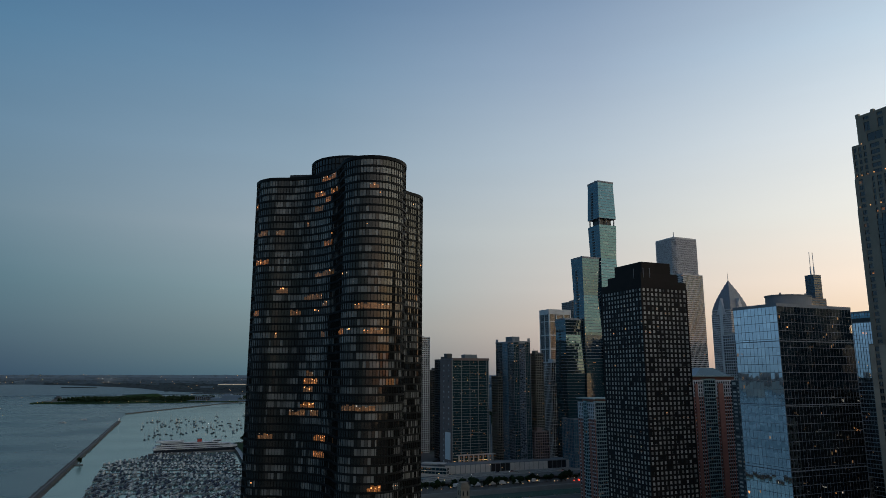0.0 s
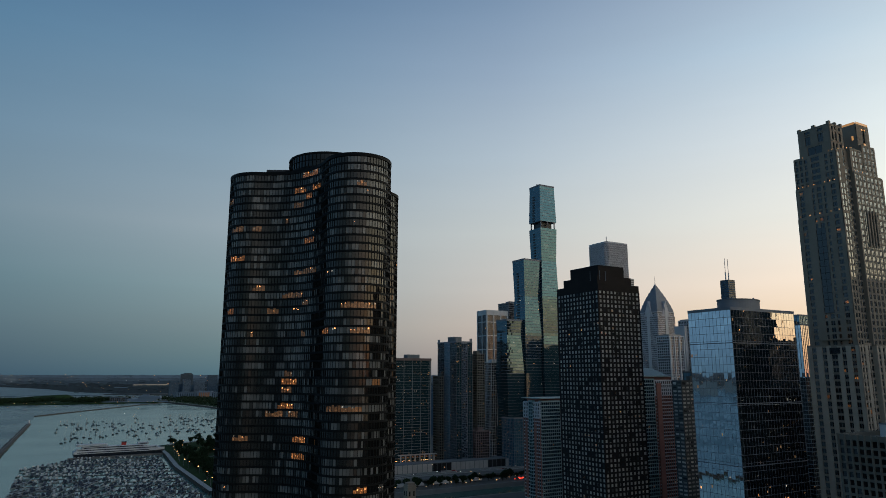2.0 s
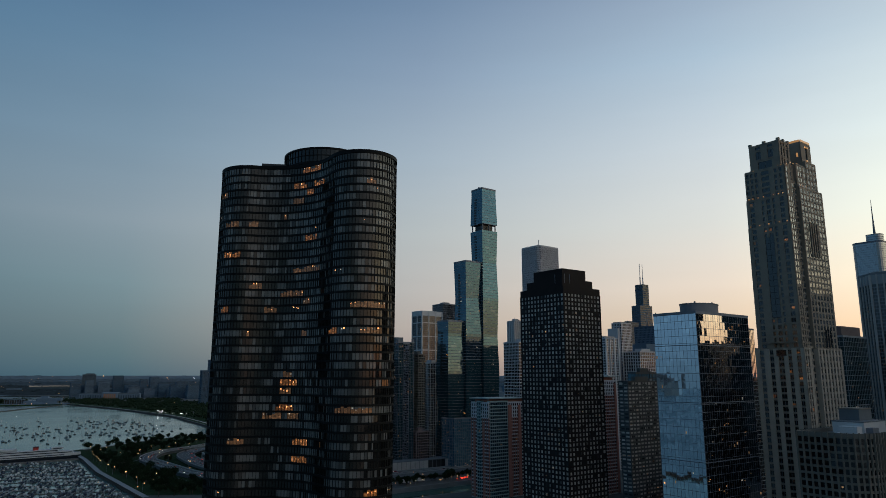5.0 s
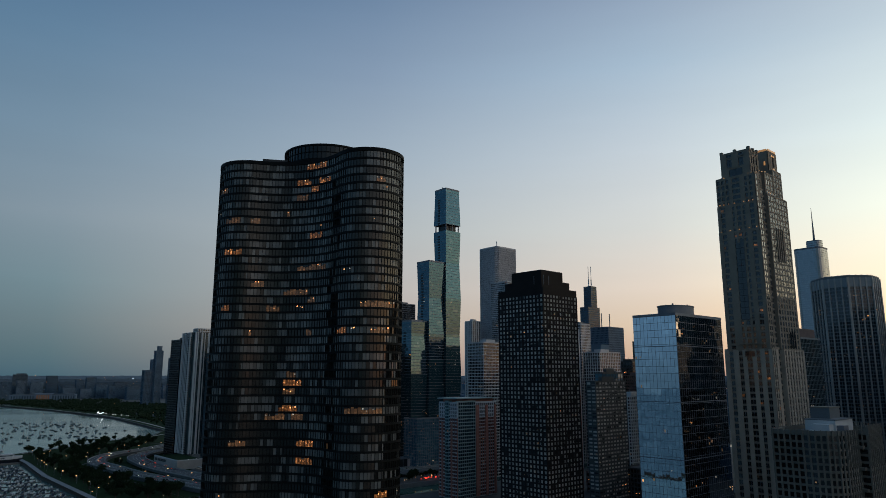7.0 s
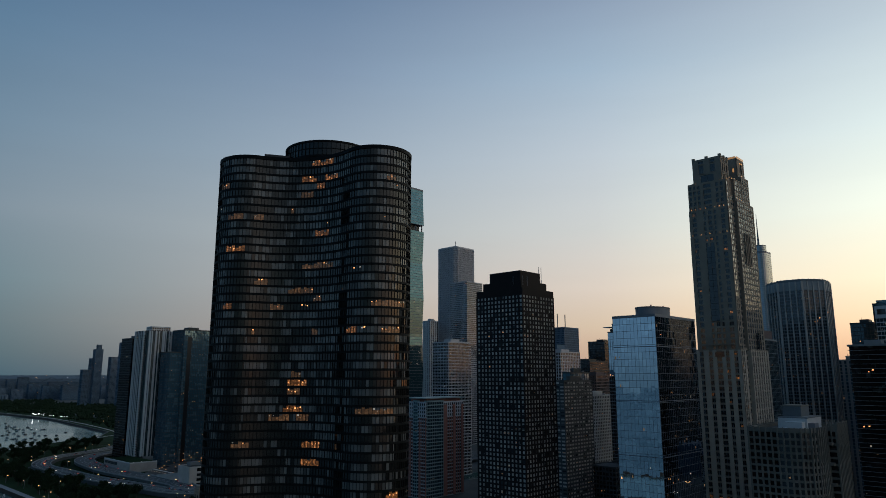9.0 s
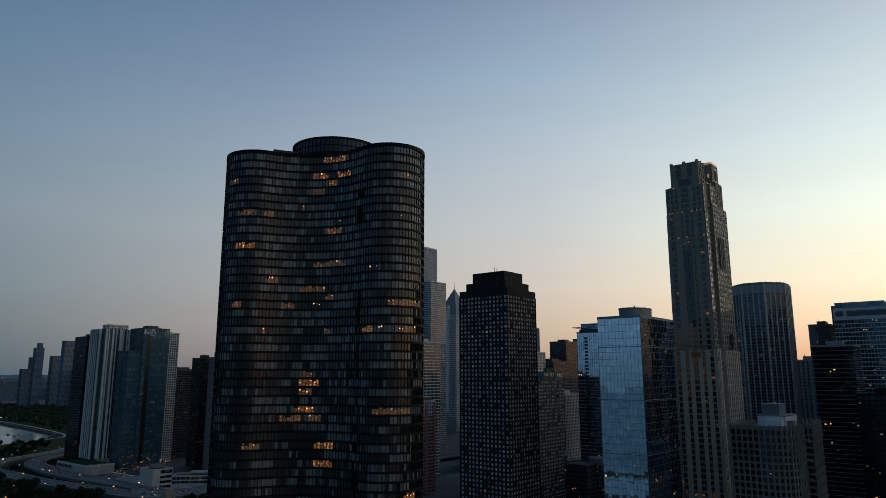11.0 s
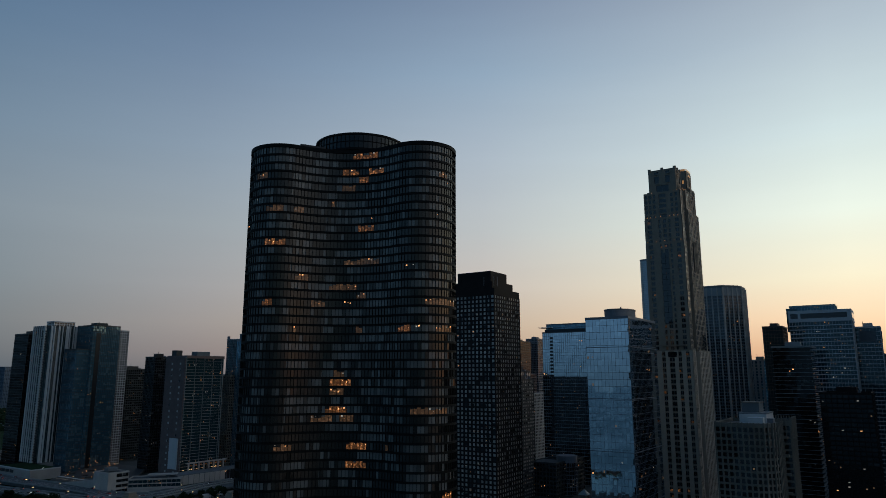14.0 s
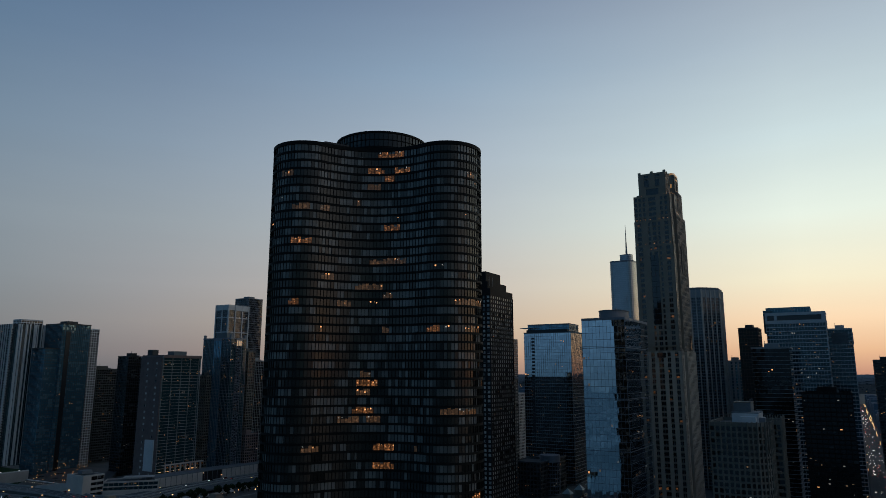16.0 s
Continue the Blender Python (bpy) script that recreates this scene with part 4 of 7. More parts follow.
def low_stone():
    near = (199.7, 262.5)
    round_corner = [along(near, 0, 16), along(near, 0.5, 10.5), along(near, 2.2, 5.9), along(near, 5.2, 2.4), along(near, 9.4, 0.6), along(near, 14, 0)]
    pts = round_corner + [along(near, 25, 0), along(near, 25, -4), along(near, 46, -4), along(near, 46, 30), along(near, 0, 30)]
    root = tower("tan_apartment_block", "tan precast apartment block with a rounded corner and ribbed top", pts, 5, 84.5, 3.3, 2.75, 1.1, 0.85, TAN, G_STONE, 0.15, 0.5, split=True, lit=0.006, parapet=2.0, seed=8, category="apartment block", panes=60)
    # slender fins up the crown, wider piers below them
    k = len(pts)
    for i in range(k):
        e = pts[(i + 1) % k] - pts[i]
        out = Vector((e.y, -e.x)).normalized()
        m = max(1, round(e.length / 2.75))
        tall = 88.6 if i in (6, 7, 8) else 86.8
        for j in range(m):
            piece("roof_fin", TAN, root, pts[i] + e * (j / m) + out * 0.45, e.normalized(), 0.5, 0.9, 70.0, tall)
            if tall > 88:
                piece("roof_fin", TAN, root, pts[i] + e * ((j + 0.5) / m) + out * 0.45, e.normalized(), 0.5, 0.9, 77.0, tall)
    for z in range(8):
        for a, b in ((23.4, -1.4), (46.8, 1.0)):
            piece("balcony", TAN, root, along(near, a, b), WEST, 3.4, 2.6, 8.3 + z * 9.9, 9.6 + z * 9.9)
    piece("roof_plant", WHITE, root, along(near, 27, 13), WEST, 24, 14, 84.6, 91)
    piece("roof_plant", GREY, root, along(near, 29, 15), WEST, 14, 9, 91, 96.5)
    piece("roof_plant", WHITE, root, along(near, 12.5, 11), WEST, 6, 8, 84.6, 89)
    piece("cooling_unit", STEEL, root, along(near, 19.5, 4.6), WEST, 6.5, 3.4, 84.6, 88.4, "grey louvred cooling unit")
    piece("plant_cornice", GREY, root, along(near, 27, 13), WEST, 24.5, 14.5, 90.7, 91.2)
    piece("plant_cornice", TAN, root, along(near, 29, 15), WEST, 14.5, 9.5, 96.2, 96.8)
    for k in range(9):
        piece("roof_vent", WHITE, root, along(near, 4.5 + k * 1.15, 8 + (k * 5 % 4) * 3.1), WEST, 0.9 + 0.3 * (k % 3), 1.1, 84.6, 85.6 + 0.4 * (k % 3))
    for k in range(5):
        piece("rail_post", STEEL, root, along(near, 22.6 + k * 3.2, 10.8), WEST, 0.12, 0.12, 96.5, 98.4)
    piece("rail", STEEL, root, along(near, 29, 10.8), WEST, 13.2, 0.12, 98.2, 98.4)


low_stone()


def pier_tower():
    mid = Vector((458.9, 474.0))
    near = along(mid, -25, -25)
    pts = [along(mid, 26.6 * math.cos(a), 26.6 * math.sin(a)) for a in (radians(22.5 + 45 * i) for i in range(8))]
    root = tower("octagonal_pier_tower", "dark grey eight-sided tower with upright concrete piers", pts, 5, 191.6, 3.0, 2.6, 0.9, 0.25, GREY, G_OCT, 0.15, 0.2, split=False, lit=0.02, parapet=6.5, seed=9)
    k = len(pts)
    for i in range(k):
        e = (pts[(i + 1) % k] - pts[i])
        out = Vector((e.y, -e.x)).normalized()
        for j in range(4):
            piece("pier", PALE, root, pts[i] + e * (j / 4) + out * 0.3, e.normalized(), 1.1 if j else 1.9, 1.0, 5, 196.4)
            piece("crown_fin", STEEL, root, pts[i] + e * ((j + 0.5) / 4) - out, e.normalized(), 0.5, 0.5, 191, 199.0)
    g = Geo()
    g.prism(grow(pts, 0.35), 188.4, 196.2)
    part("crown_band", g, MIDGREY, root, "plain grey concrete band")
    g = Geo()
    g.prism(grow(pts, -3), 196, 199.0)
    part("roof_screen", g, MIDGREY, root)
    side = rect(along(near, 46, 12), 7, 20)
    tower("wing", "", side, 5, 163, 3.0, 2.5, 0.9, 0.4, DARKGREY, G_DARK, root=root, seed=10, lit=0.004)


pier_tower()


def simple(name, label, near, w, d, z, fh, pw, band, pier, wall, glass, plants=True, z0=5, **kw):
    root = tower(name, label, rect(near, w, d), z0, z, fh, pw, band, pier, wall, glass, **kw)
    if plants:
        plant(root, near, w, d, z, 4.5, kw.get("pier_mat") or wall)
        piece("roof_vent", STEEL, root, along(near, w * 0.75, d * 0.3), WEST, 3, 2.5, z, z + 2.2)
        piece("roof_mast", STEEL, root, along(near, w * 0.6, d * 0.7), WEST, 0.25, 0.25, z, z + 7)
    return root


# west group
r = simple("banded_glass_tower", "grey glass office tower with a white frame near its top", (468.2, 350.7), 36, 48.4, 158.5, 3.6, 2.4, 0.75, 0.16, WHITE, G_TEALD, seed=11, lit=0.03, band_out=0.4, plants=False)
FRAMED = (468.2, 350.7)
g = Geo()
g.prism(grow(rect(FRAMED, 36, 48.4), 0.45), 158.6, 168.5)
part("white_frame", g, WHITE, r)
piece("recessed_windows", G_DARK, r, along(FRAMED, -0.45, 21), SOUTH, 36, 0.2, 161.4, 165.8)
piece("recessed_windows", G_DARK, r, along(FRAMED, -0.45, 44.2), SOUTH, 6, 0.2, 161.4, 165.8)
piece("recessed_windows", G_DARK, r, along(FRAMED, 18, -0.45), WEST, 30, 0.2, 161.4, 165.8)
tower("penthouse", "", rect(along(FRAMED, 6, 12), 26, 36), 168, 172.6, 4.6, 2.4, 0.4, 0.25, TEAL, G_TEALL, root=r, seed=61, lit=0.02)
piece("rear_storeys", G_TEALD, r, along(FRAMED, 17, 46.5), WEST, 30, 8, 150, 171)
simple("dark_slab_tower", "dark glass slab tower with thin pale floor lines", (390.1, 345.5), 28.6, 27.4, 133.6, 3.3, 3.0, 0.24, 0.0, MIDGREY, G_SHADE, band_out=0.9, seed=12, lit=0.016, split=True)
simple("dark_brick_block", "near-black residential block with small windows", (334.9, 277.2), 41.8, 30.1, 99.3, 3.0, 3.4, 0.9, 0.5, BLACK, G_SHADE, seed=13, lit=0.02, split=True)
r = simple("glass_office_tower", "grey glass tower with pale floor bands", (503.2, 344.7), 26, 19, 153.3, 3.5, 2.6, 0.7, 0.16, WHITE, G_TEALD, seed=14, lit=0.02)
piece("plant_louvre", GREY, r, along((503.2, 344.7), -0.5, 10), SOUTH, 13, 0.4, 140.5, 150.5)
piece("plant_louvre", GREY, r, along((503.2, 344.7), 10, -0.5), WEST, 16, 0.4, 140.5, 150.5)
simple("stepped_dark_tower", "dark brown tower with a stepped roof", (492, 428), 34, 18, 158, 3.4, 2.6, 0.5, 0.2, DARKGREY, G_TEALD, seed=15, lit=0.01)
simple("white_ribbed_tower", "white concrete tower with blue glass strips", (498, 451), 26, 16, 125.6, 3.2, 4.4, 0.7, 2.2, WHITE, G_DEEP, seed=16, lit=0.01)
simple("grey_slab_block", "grey concrete slab block", (690, 425), 20, 16, 134, 3.2, 3.5, 1.1, 0.5, GREY, G_DARK, seed=17, lit=0.01)
simple("dark_tower", "dark glass tower at the street", (700, 385), 28, 22, 128, 3.3, 3.0, 0.9, 0.3, DARKGREY, G_DARK, seed=18, lit=0.02)
simple("grey_office_block", "grey office block with rows of windows", (620, 600), 40, 30, 96, 3.6, 3.0, 1.5, 0.8, GREY, G_DARK, seed=19, lit=0.01)
simple("beige_midrise", "beige brick mid-rise block", (590, 470), 40, 26, 88, 3.3, 3.2, 1.4, 1.2, TAN, G_STONE, seed=21, lit=0.01)
r = simple("dark_green_banded_tower", "dark green glass tower with pale floor lines and a brown penthouse", (356, 430), 40, 30, 141, 3.6, 2.8, 0.3, 0.12, MIDGREY, G_TEALD, seed=22, lit=0.012, band_out=0.35, plants=False)
piece("penthouse", BROWN, r, along((356, 430), 17, 14), WEST, 33, 26, 141, 149)
piece("roof_mast", STEEL, r, along((356, 430), 4, 8), WEST, 0.5, 0.5, 149, 160)

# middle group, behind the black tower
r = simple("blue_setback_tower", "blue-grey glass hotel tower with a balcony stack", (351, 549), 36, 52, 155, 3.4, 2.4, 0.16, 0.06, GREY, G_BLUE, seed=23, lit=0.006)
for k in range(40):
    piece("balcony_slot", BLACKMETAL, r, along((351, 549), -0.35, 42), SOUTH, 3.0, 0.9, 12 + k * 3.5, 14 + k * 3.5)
# darker glass stands for the low city mirrored there; floor lines are its own
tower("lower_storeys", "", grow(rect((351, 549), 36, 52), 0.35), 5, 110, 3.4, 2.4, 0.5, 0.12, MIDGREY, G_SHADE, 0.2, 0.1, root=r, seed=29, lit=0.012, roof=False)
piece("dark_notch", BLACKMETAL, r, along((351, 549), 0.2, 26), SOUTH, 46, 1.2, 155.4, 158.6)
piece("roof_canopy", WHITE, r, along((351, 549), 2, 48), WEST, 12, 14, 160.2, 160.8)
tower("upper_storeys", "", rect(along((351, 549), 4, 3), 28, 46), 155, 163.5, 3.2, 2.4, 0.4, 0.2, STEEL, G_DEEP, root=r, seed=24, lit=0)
simple("white_hotel", "pale hotel block with small windows and lit roof edge", (321, 614.6), 46.9, 26, 91.1, 3.2, 3.3, 1.3, 1.5, WHITE, G_DARK, seed=25, lit=0.02)
simple("white_frame_hotel", "white-framed office tower with dark windows", (363.6, 738.8), 43, 24, 139.9, 3.7, 3.6, 1.0, 1.1, GRANITE, G_DARK, seed=26, lit=0.01)
simple("grid_apartment_block", "dark apartment block with pale horizontal windows", (226, 520), 44, 9, 107, 3.0, 4.2, 1.6, 1.0, DARKGREY, G_PUNCH, seed=27, lit=0.02)
r = simple("blue_gabled_block", "dark blue building with a sloping glass roof", (240, 531), 30, 8, 114, 4, 4, 0.5, 0.2, DARKGREY, G_DEEP, seed=28, lit=0.0)
simple("brown_parking_block", "brown brick low block", (272, 588), 44, 20, 22, 4, 5, 2.0, 1.0, BROWN, G_DARK, seed=29, lit=0.01, category="building")


def turret():
    c = Vector((298, 530))
    root = thing("round_corner_hall", c.x, c.y, 5, "low office building with a pale round glazed corner", "building")
    ring = lambda r, n=24: [c + Vector((math.cos(2 * math.pi * i / n), math.sin(2 * math.pi * i / n))) * r for i in range(n)]
    tower("round_bay", "", ring(9.0), 5, 33, 3.5, 2.4, 0.5, 0.35, STEEL, G_DARK, 0.2, 0.25, root=root, seed=171, lit=0.03, roof=False)
    g = Geo()
    g.prism(ring(9.4), 33, 39)
    part("drum_wall", g, STEEL, root)
    for a, w in ((-30, 30), (9, 24)):
        tower("office_wing", "", rect(along(c, a + 2, -2), w, 26), 5, 34, 3.8, 3.2, 1.2, 0.8, DARKGREY, G_DARK, root=root, seed=172 + w, lit=0.02)


turret()


def garden_pavilions():
    for k, (x, y) in enumerate(((283, 528), (308, 537), (337, 550), (368, 563))):
        x, y = along((x, y), 0, -26)
        root = thing("garden_pavilion", x, y, 4, "small square pavilion with a green pyramid roof beside a car park", "pavilion", "pavilions beside the car park")
        piece("wall", TAN, root, (x, y), WEST, 6.4, 6.4, 4, 8.6)
        g = Geo()
        b = rect(along((x, y), -4.2, -4.2), 8.4, 8.4)
        g.prism(b, 8.6, 13.0, [Vector((x, y)) + (v - Vector((x, y))) * 0.04 for v in b])
        part("pyramid_roof", g, TEAL, root)
    for k in range(20):
        c = along((296, 500), (k % 11) * 3.2, -(k // 11) * 7.5 - 4)
        van = thing("parked_car", c.x, c.y, 4, "parked car in rows on an open car park", "car", "cars on the car park")
        piece("body", CARS[k * 7 % 5], van, c, SOUTH, 4.4, 1.8, 4.3, 5.0)
        piece("cabin", CARGLASS, van, c, SOUTH, 2.4, 1.6, 5.0, 5.6)


garden_pavilions()
simple("slender_grey_tower", "slender blue-grey office tower with a mast", (626, 952), 26, 22, 172, 3.9, 2.6, 1.0, 0.6, STEEL, G_OCT, seed=181, lit=0.012)
simple("black_office_slab", "black steel office tower with dark windows", (564.5, 922.7), 36, 30, 165, 3.9, 2.4, 1.0, 0.5, BLACKMETAL, G_DARK, seed=31, lit=0.01)
simple("dark_office_tower", "dark grey office tower with strip windows", (470, 830), 50, 36, 131, 3.9, 2.4, 1.2, 0.5, DARKGREY, G_DARK, seed=32, lit=0.02)
simple("grey_stone_tower", "grey stone office tower with a lit top", (803, 1557), 40, 30, 245, 3.9, 2.6, 1.4, 1.0, GREY, G_DARK, seed=33, lit=0.004)
# haze is in this tower's pale wall and window colours
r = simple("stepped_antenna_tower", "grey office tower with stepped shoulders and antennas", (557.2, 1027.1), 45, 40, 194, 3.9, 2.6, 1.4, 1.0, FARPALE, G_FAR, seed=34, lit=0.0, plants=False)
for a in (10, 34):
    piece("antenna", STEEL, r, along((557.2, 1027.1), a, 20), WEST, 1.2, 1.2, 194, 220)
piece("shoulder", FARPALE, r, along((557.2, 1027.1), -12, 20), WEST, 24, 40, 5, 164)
simple("balcony_tower", "pale apartment tower with balconies", (440, 900), 30, 26, 138, 3.1, 3.0, 1.2, 0.8, STONE, G_DARK, seed=35, lit=0.01)
simple("dark_mid_block", "brown mid-rise block with dark windows", (430, 760), 50, 30, 112, 3.8, 3.0, 1.5, 0.6, BROWN, G_DARK, seed=36, lit=0.01)


def brick_tower(near, w, d, z, seed, bay_from, bay_width, stripes):
    root = tower("brick_apartment_tower", "red brick apartment tower with teal balconies and white top storeys", rect(near, w, d), 5, z - 18, 3.0, 2.6, 1.0, 0.9, GRANITE, G_OCT, 0.25, 0.32, pier_mat=BRICK, split=True, lit=0.006, roof=False, seed=seed)
    tower("top_storeys", "", rect(near, w, d), z - 18, z - 5, 3.2, 2.6, 1.1, 1.1, GRANITE, G_STONE, 0.25, 0.3, root=root, seed=seed + 1, lit=0.004)
    tower("corner_bay", "", rect(along(near, w * bay_from, -0.9), w * bay_width, 3), 5, z - 4, 3.0, 2.4, 0.9, 0.2, TEAL, G_TEALL, root=root, seed=seed + 2, lit=0.01)
    for f in (0.3, 0.8):
        piece("brick_stripe", BRICK, root, along(near, -0.3, d * f), SOUTH, 1.7, 0.9, 5, z - 22)
    tower("side_bay", "", rect(along(near, -0.9, d * 0.42), 3, d * 0.2), 5, z - 4, 3.0, 2.4, 0.9, 0.2, TEAL, G_TEALL, root=root, seed=seed + 3, lit=0.01)
    g = Geo()
    g.prism(rect(along(near, w * 0.05, d * 0.1), w * 0.92, d * 0.8), z - 5, z - 1)
    part("penthouse", g, BRICK, root)
    g = Geo()
    g.prism(grow(rect(near, w, d), 1.5), z - 1.2, z - 0.4)
    part("roof_canopy", g, TEAL, root, "thin projecting pale teal roof canopy")
    for f, sw in stripes:
        piece("brick_stripe", BRICK, root, along(near, w * f, -0.6), WEST, sw, 1.2, 5, z - 7)
    if z > 100:
        g = Geo()
        b = rect(along(near, w * 0.1, d * 0.1), w * 0.8, d * 0.8)
        m = sum(b, Vector((0, 0))) / 4
        g.prism(b, z - 0.4, z + 6.5, [m + (v - m) * 0.35 for v in b])
        part("hip_roof", g, G_TEALL, root, "sloping teal glass roof")


NEAR_A, TOP_A, NEAR_B, TOP_B = (371.7, 795.8), 178, (320.9, 742.5), 155.5
r = simple("stepped_grey_tower", "grey stone tower with a stepped top", NEAR_A, 20, 15, TOP_A, 3.6, 2.6, 1.2, 0.9, GRANITE, G_OCT, seed=191, lit=0.006, plants=False)
piece("shoulder", GRANITE, r, along(NEAR_A, -2.5, 10), WEST, 5, 16, 5, TOP_A - 6)
piece("roof_plant", STEEL, r, along(NEAR_A, 10, 10), WEST, 12, 12, TOP_A, TOP_A + 2.5)
r = simple("pale_twin_apartments", "pale concrete apartment block with white corner piers", NEAR_B, 24, 18, TOP_B, 3.1, 3.0, 1.0, 0.8, GRANITE, G_OCT, seed=192, lit=0.012, plants=False)
tower("second_wing", "", rect(along(NEAR_B, 18, 16), 20, 16), 5, TOP_B + 3, 3.1, 2.6, 1.0, 0.9, PALE, G_OCT, root=r, seed=193, lit=0.012)
for a in (0.5, 8, 16, 23.5):
    piece("corner_pier", WHITE, r, along(NEAR_B, a, -0.5), WEST, 1.6, 1.2, 5, TOP_B + 1)
brick_tower((132.1, 602.5), 50, 24, 92.5, 50, 0.02, 0.42, ((0.5, 4.0), (0.74, 2.6), (0.97, 2.2)))
brick_tower((215, 590), 52, 26, 112, 60, 0.22, 0.24, ((0.05, 2.6), (0.58, 5.6), (0.96, 2.2)))


def wavy_tower():
    """Three glass stems whose width swells and narrows."""
    root = thing("wavy_glass_tower", 190, 835, 5, "teal mirror-glass skyscraper of three stems that swell and narrow", "skyscraper")
    wave = lambda ph: (lambda z: 1.0 + 0.055 * (abs(((z / 47.0 + ph) % 2.0) - 1.0) * 2 - 1))
    stems = [((197.3, 829.1), 25, 23, 355, 1.553, G_TEALL), ((172.6, 822.0), 25, 23, 255, 0.553, G_TEAL), ((147.8, 815.0), 25, 23, 178, 1.553, G_TEALL)]
    for i, (near, w, d, z, ph, gl) in enumerate(stems):
        # darker glass at the foot stands for dark buildings mirrored there
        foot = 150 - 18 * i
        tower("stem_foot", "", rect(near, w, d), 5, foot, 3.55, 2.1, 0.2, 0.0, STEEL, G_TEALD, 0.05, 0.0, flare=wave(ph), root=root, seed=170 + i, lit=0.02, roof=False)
        if i == 0:
            tower("stem", "", rect(near, w, d), foot, 299, 3.55, 2.1, 0.5, 0.0, STEEL, gl, 0.03, 0.0, flare=wave(ph), root=root, seed=70, lit=0.006, roof=False)
            tower("stem", "", rect(near, w, d), 308, z, 3.55, 2.1, 0.5, 0.0, STEEL, gl, 0.03, 0.0, flare=wave(ph), root=root, seed=71, lit=0.0, parapet=2)
            g = Geo()
            g.prism(rect(along(near, 4, 4), w - 8, d - 8), 299, 308)
            part("open_storey_core", g, BLACKMETAL, root)
            for a, b in ((1.5, 1.5), (w - 1.5, 1.5), (1.5, d - 1.5), (w - 1.5, d - 1.5), (w / 2, 1.5)):
                piece("open_storey_column", STEEL, root, along(near, a, b), WEST, 1.2, 1.2, 299, 308)
        else:
            tower("stem", "", rect(near, w, d), foot, z, 3.55, 2.1, 0.5, 0.0, STEEL, gl, 0.03, 0.0, flare=wave(ph), root=root, seed=72 + i, lit=0.02 if i == 1 else 0.01, parapet=2)
        for k in range(int((z - 110) / 3.55)):
            zz = 110 + k * 3.55
            if not (296 < zz + 2 < 310) and zz < z - 14:
                piece("balcony_slot", BLACKMETAL, root, along(near, 0.4 - 12.5 * (wave(ph)(zz) - 1), d * 0.6), SOUTH, 3.6, 1.6, zz, zz + 2.1)
    piece("roof_mast", STEEL, root, along((197.3, 829.1), 5, 12), WEST, 1.5, 1.5, 356, 360)
    tower("podium_block", "", rect((150, 795), 60, 24), 5, 62, 3.6, 3, 0.3, 0.15, STEEL, G_DEEP, root=root, seed=77, lit=0.03)


wavy_tower()


def granite_tower():
    near = (386.5, 1107.1)
    pts = chamfer(rect(near, 54, 48), 5, 1)
    root = tower("white_granite_tower", "tall pale granite office tower with narrow upright strips", pts, 5, 338.4, 3.9, 1.55, 0.9, 0.75, GRANITE, G_DARK, 0.06, 0.45, seed=80, lit=0.004, parapet=2)
    g = Geo()
    g.prism(grow(pts, -5), 338, 342)
    part("roof_plant", g, GREY, root)
    piece("roof_mast", WHITE, root, along(near, 12, 12), WEST, 1.0, 1.0, 342, 352)


granite_tower()
r = simple("balcony_wave_tower", "pale apartment tower with balcony slabs and blue glass", (366.4, 1017.9), 39, 37, 263, 3.1, 2.4, 0.9, 0.3, GRANITE, G_OCT, seed=81, lit=0.008)
simple("blue_glass_block", "grey-blue glass block with floor lines", (201.9, 712.7), 37.6, 24, 148, 3.3, 2.4, 0.95, 0.1, GRANITE, G_DARK, seed=82, lit=0.01)
simple("white_slab_tower", "white slab tower with narrow dark slots", (343.6, 1120.3), 19, 18, 205.7, 4, 4.5, 0.6, 3.4, WHITE, G_DARK, seed=83, lit=0.0)


def pointed_tower():
    near = (522.4, 1221.0)
    w = d = 46
    root = tower("pointed_tower", "grey tower with a steep pointed roof and spire", rect(near, w, d), 5, 222, 3.9, 2.2, 1.3, 0.7, GRANITE, G_DARK, seed=84, lit=0.003)
    c = along(near, w / 2, d / 2)
    g = Geo()
    b = rect(along(c, -22, -22), 44, 44)
    for k in range(7):  # steep roof in courses
        lo, hi = 1 - (k / 7) ** 1.3, 1 - ((k + 0.8) / 7) ** 1.3
        g.prism([c + (p - c) * lo for p in b], 230 + k * 8, 230 + (k + 1) * 8, [c + (p - c) * max(hi, 0.02) for p in b])
    part("pyramid_roof", g, STEEL, root)
    tower("setback", "", rect(along(c, -22, -22), 44, 44), 222, 230, 3.9, 2.2, 1.3, 0.7, GRANITE, G_DARK, root=root, seed=85, lit=0)
    for u, v in ((WEST, SOUTH), (SOUTH, WEST)):
        for s in (-1, 1):
            o = v * s * w / 2
            g = Geo()
            p, q = c + o - u * 11, c + o + u * 11
            inn = -v * s * 10
            g.v += [(*p, 222), (*q, 222), (*(c + o), 252), (*(p + inn), 222), (*(q + inn), 222), (*(c + o + inn), 252)]
            g.f += [(0, 1, 2), (5, 4, 3), (0, 2, 5, 3), (2, 1, 4, 5)]
            part("gable", g, GRANITE, root)
            piece("pale_rib", WHITE, root, c + o + v * s * 0.4, u, 7, 1.2, 40, 240)
    g = Geo()
    g.prism([c + Vector((math.cos(a), math.sin(a))) * 0.7 for a in (0, 1.57, 3.14, 4.71)], 285, 303, [c + Vector((math.cos(a), math.sin(a))) * 0.1 for a in (0, 1.57, 3.14, 4.71)])
    part("spire", g, STEEL, root)


pointed_tower()


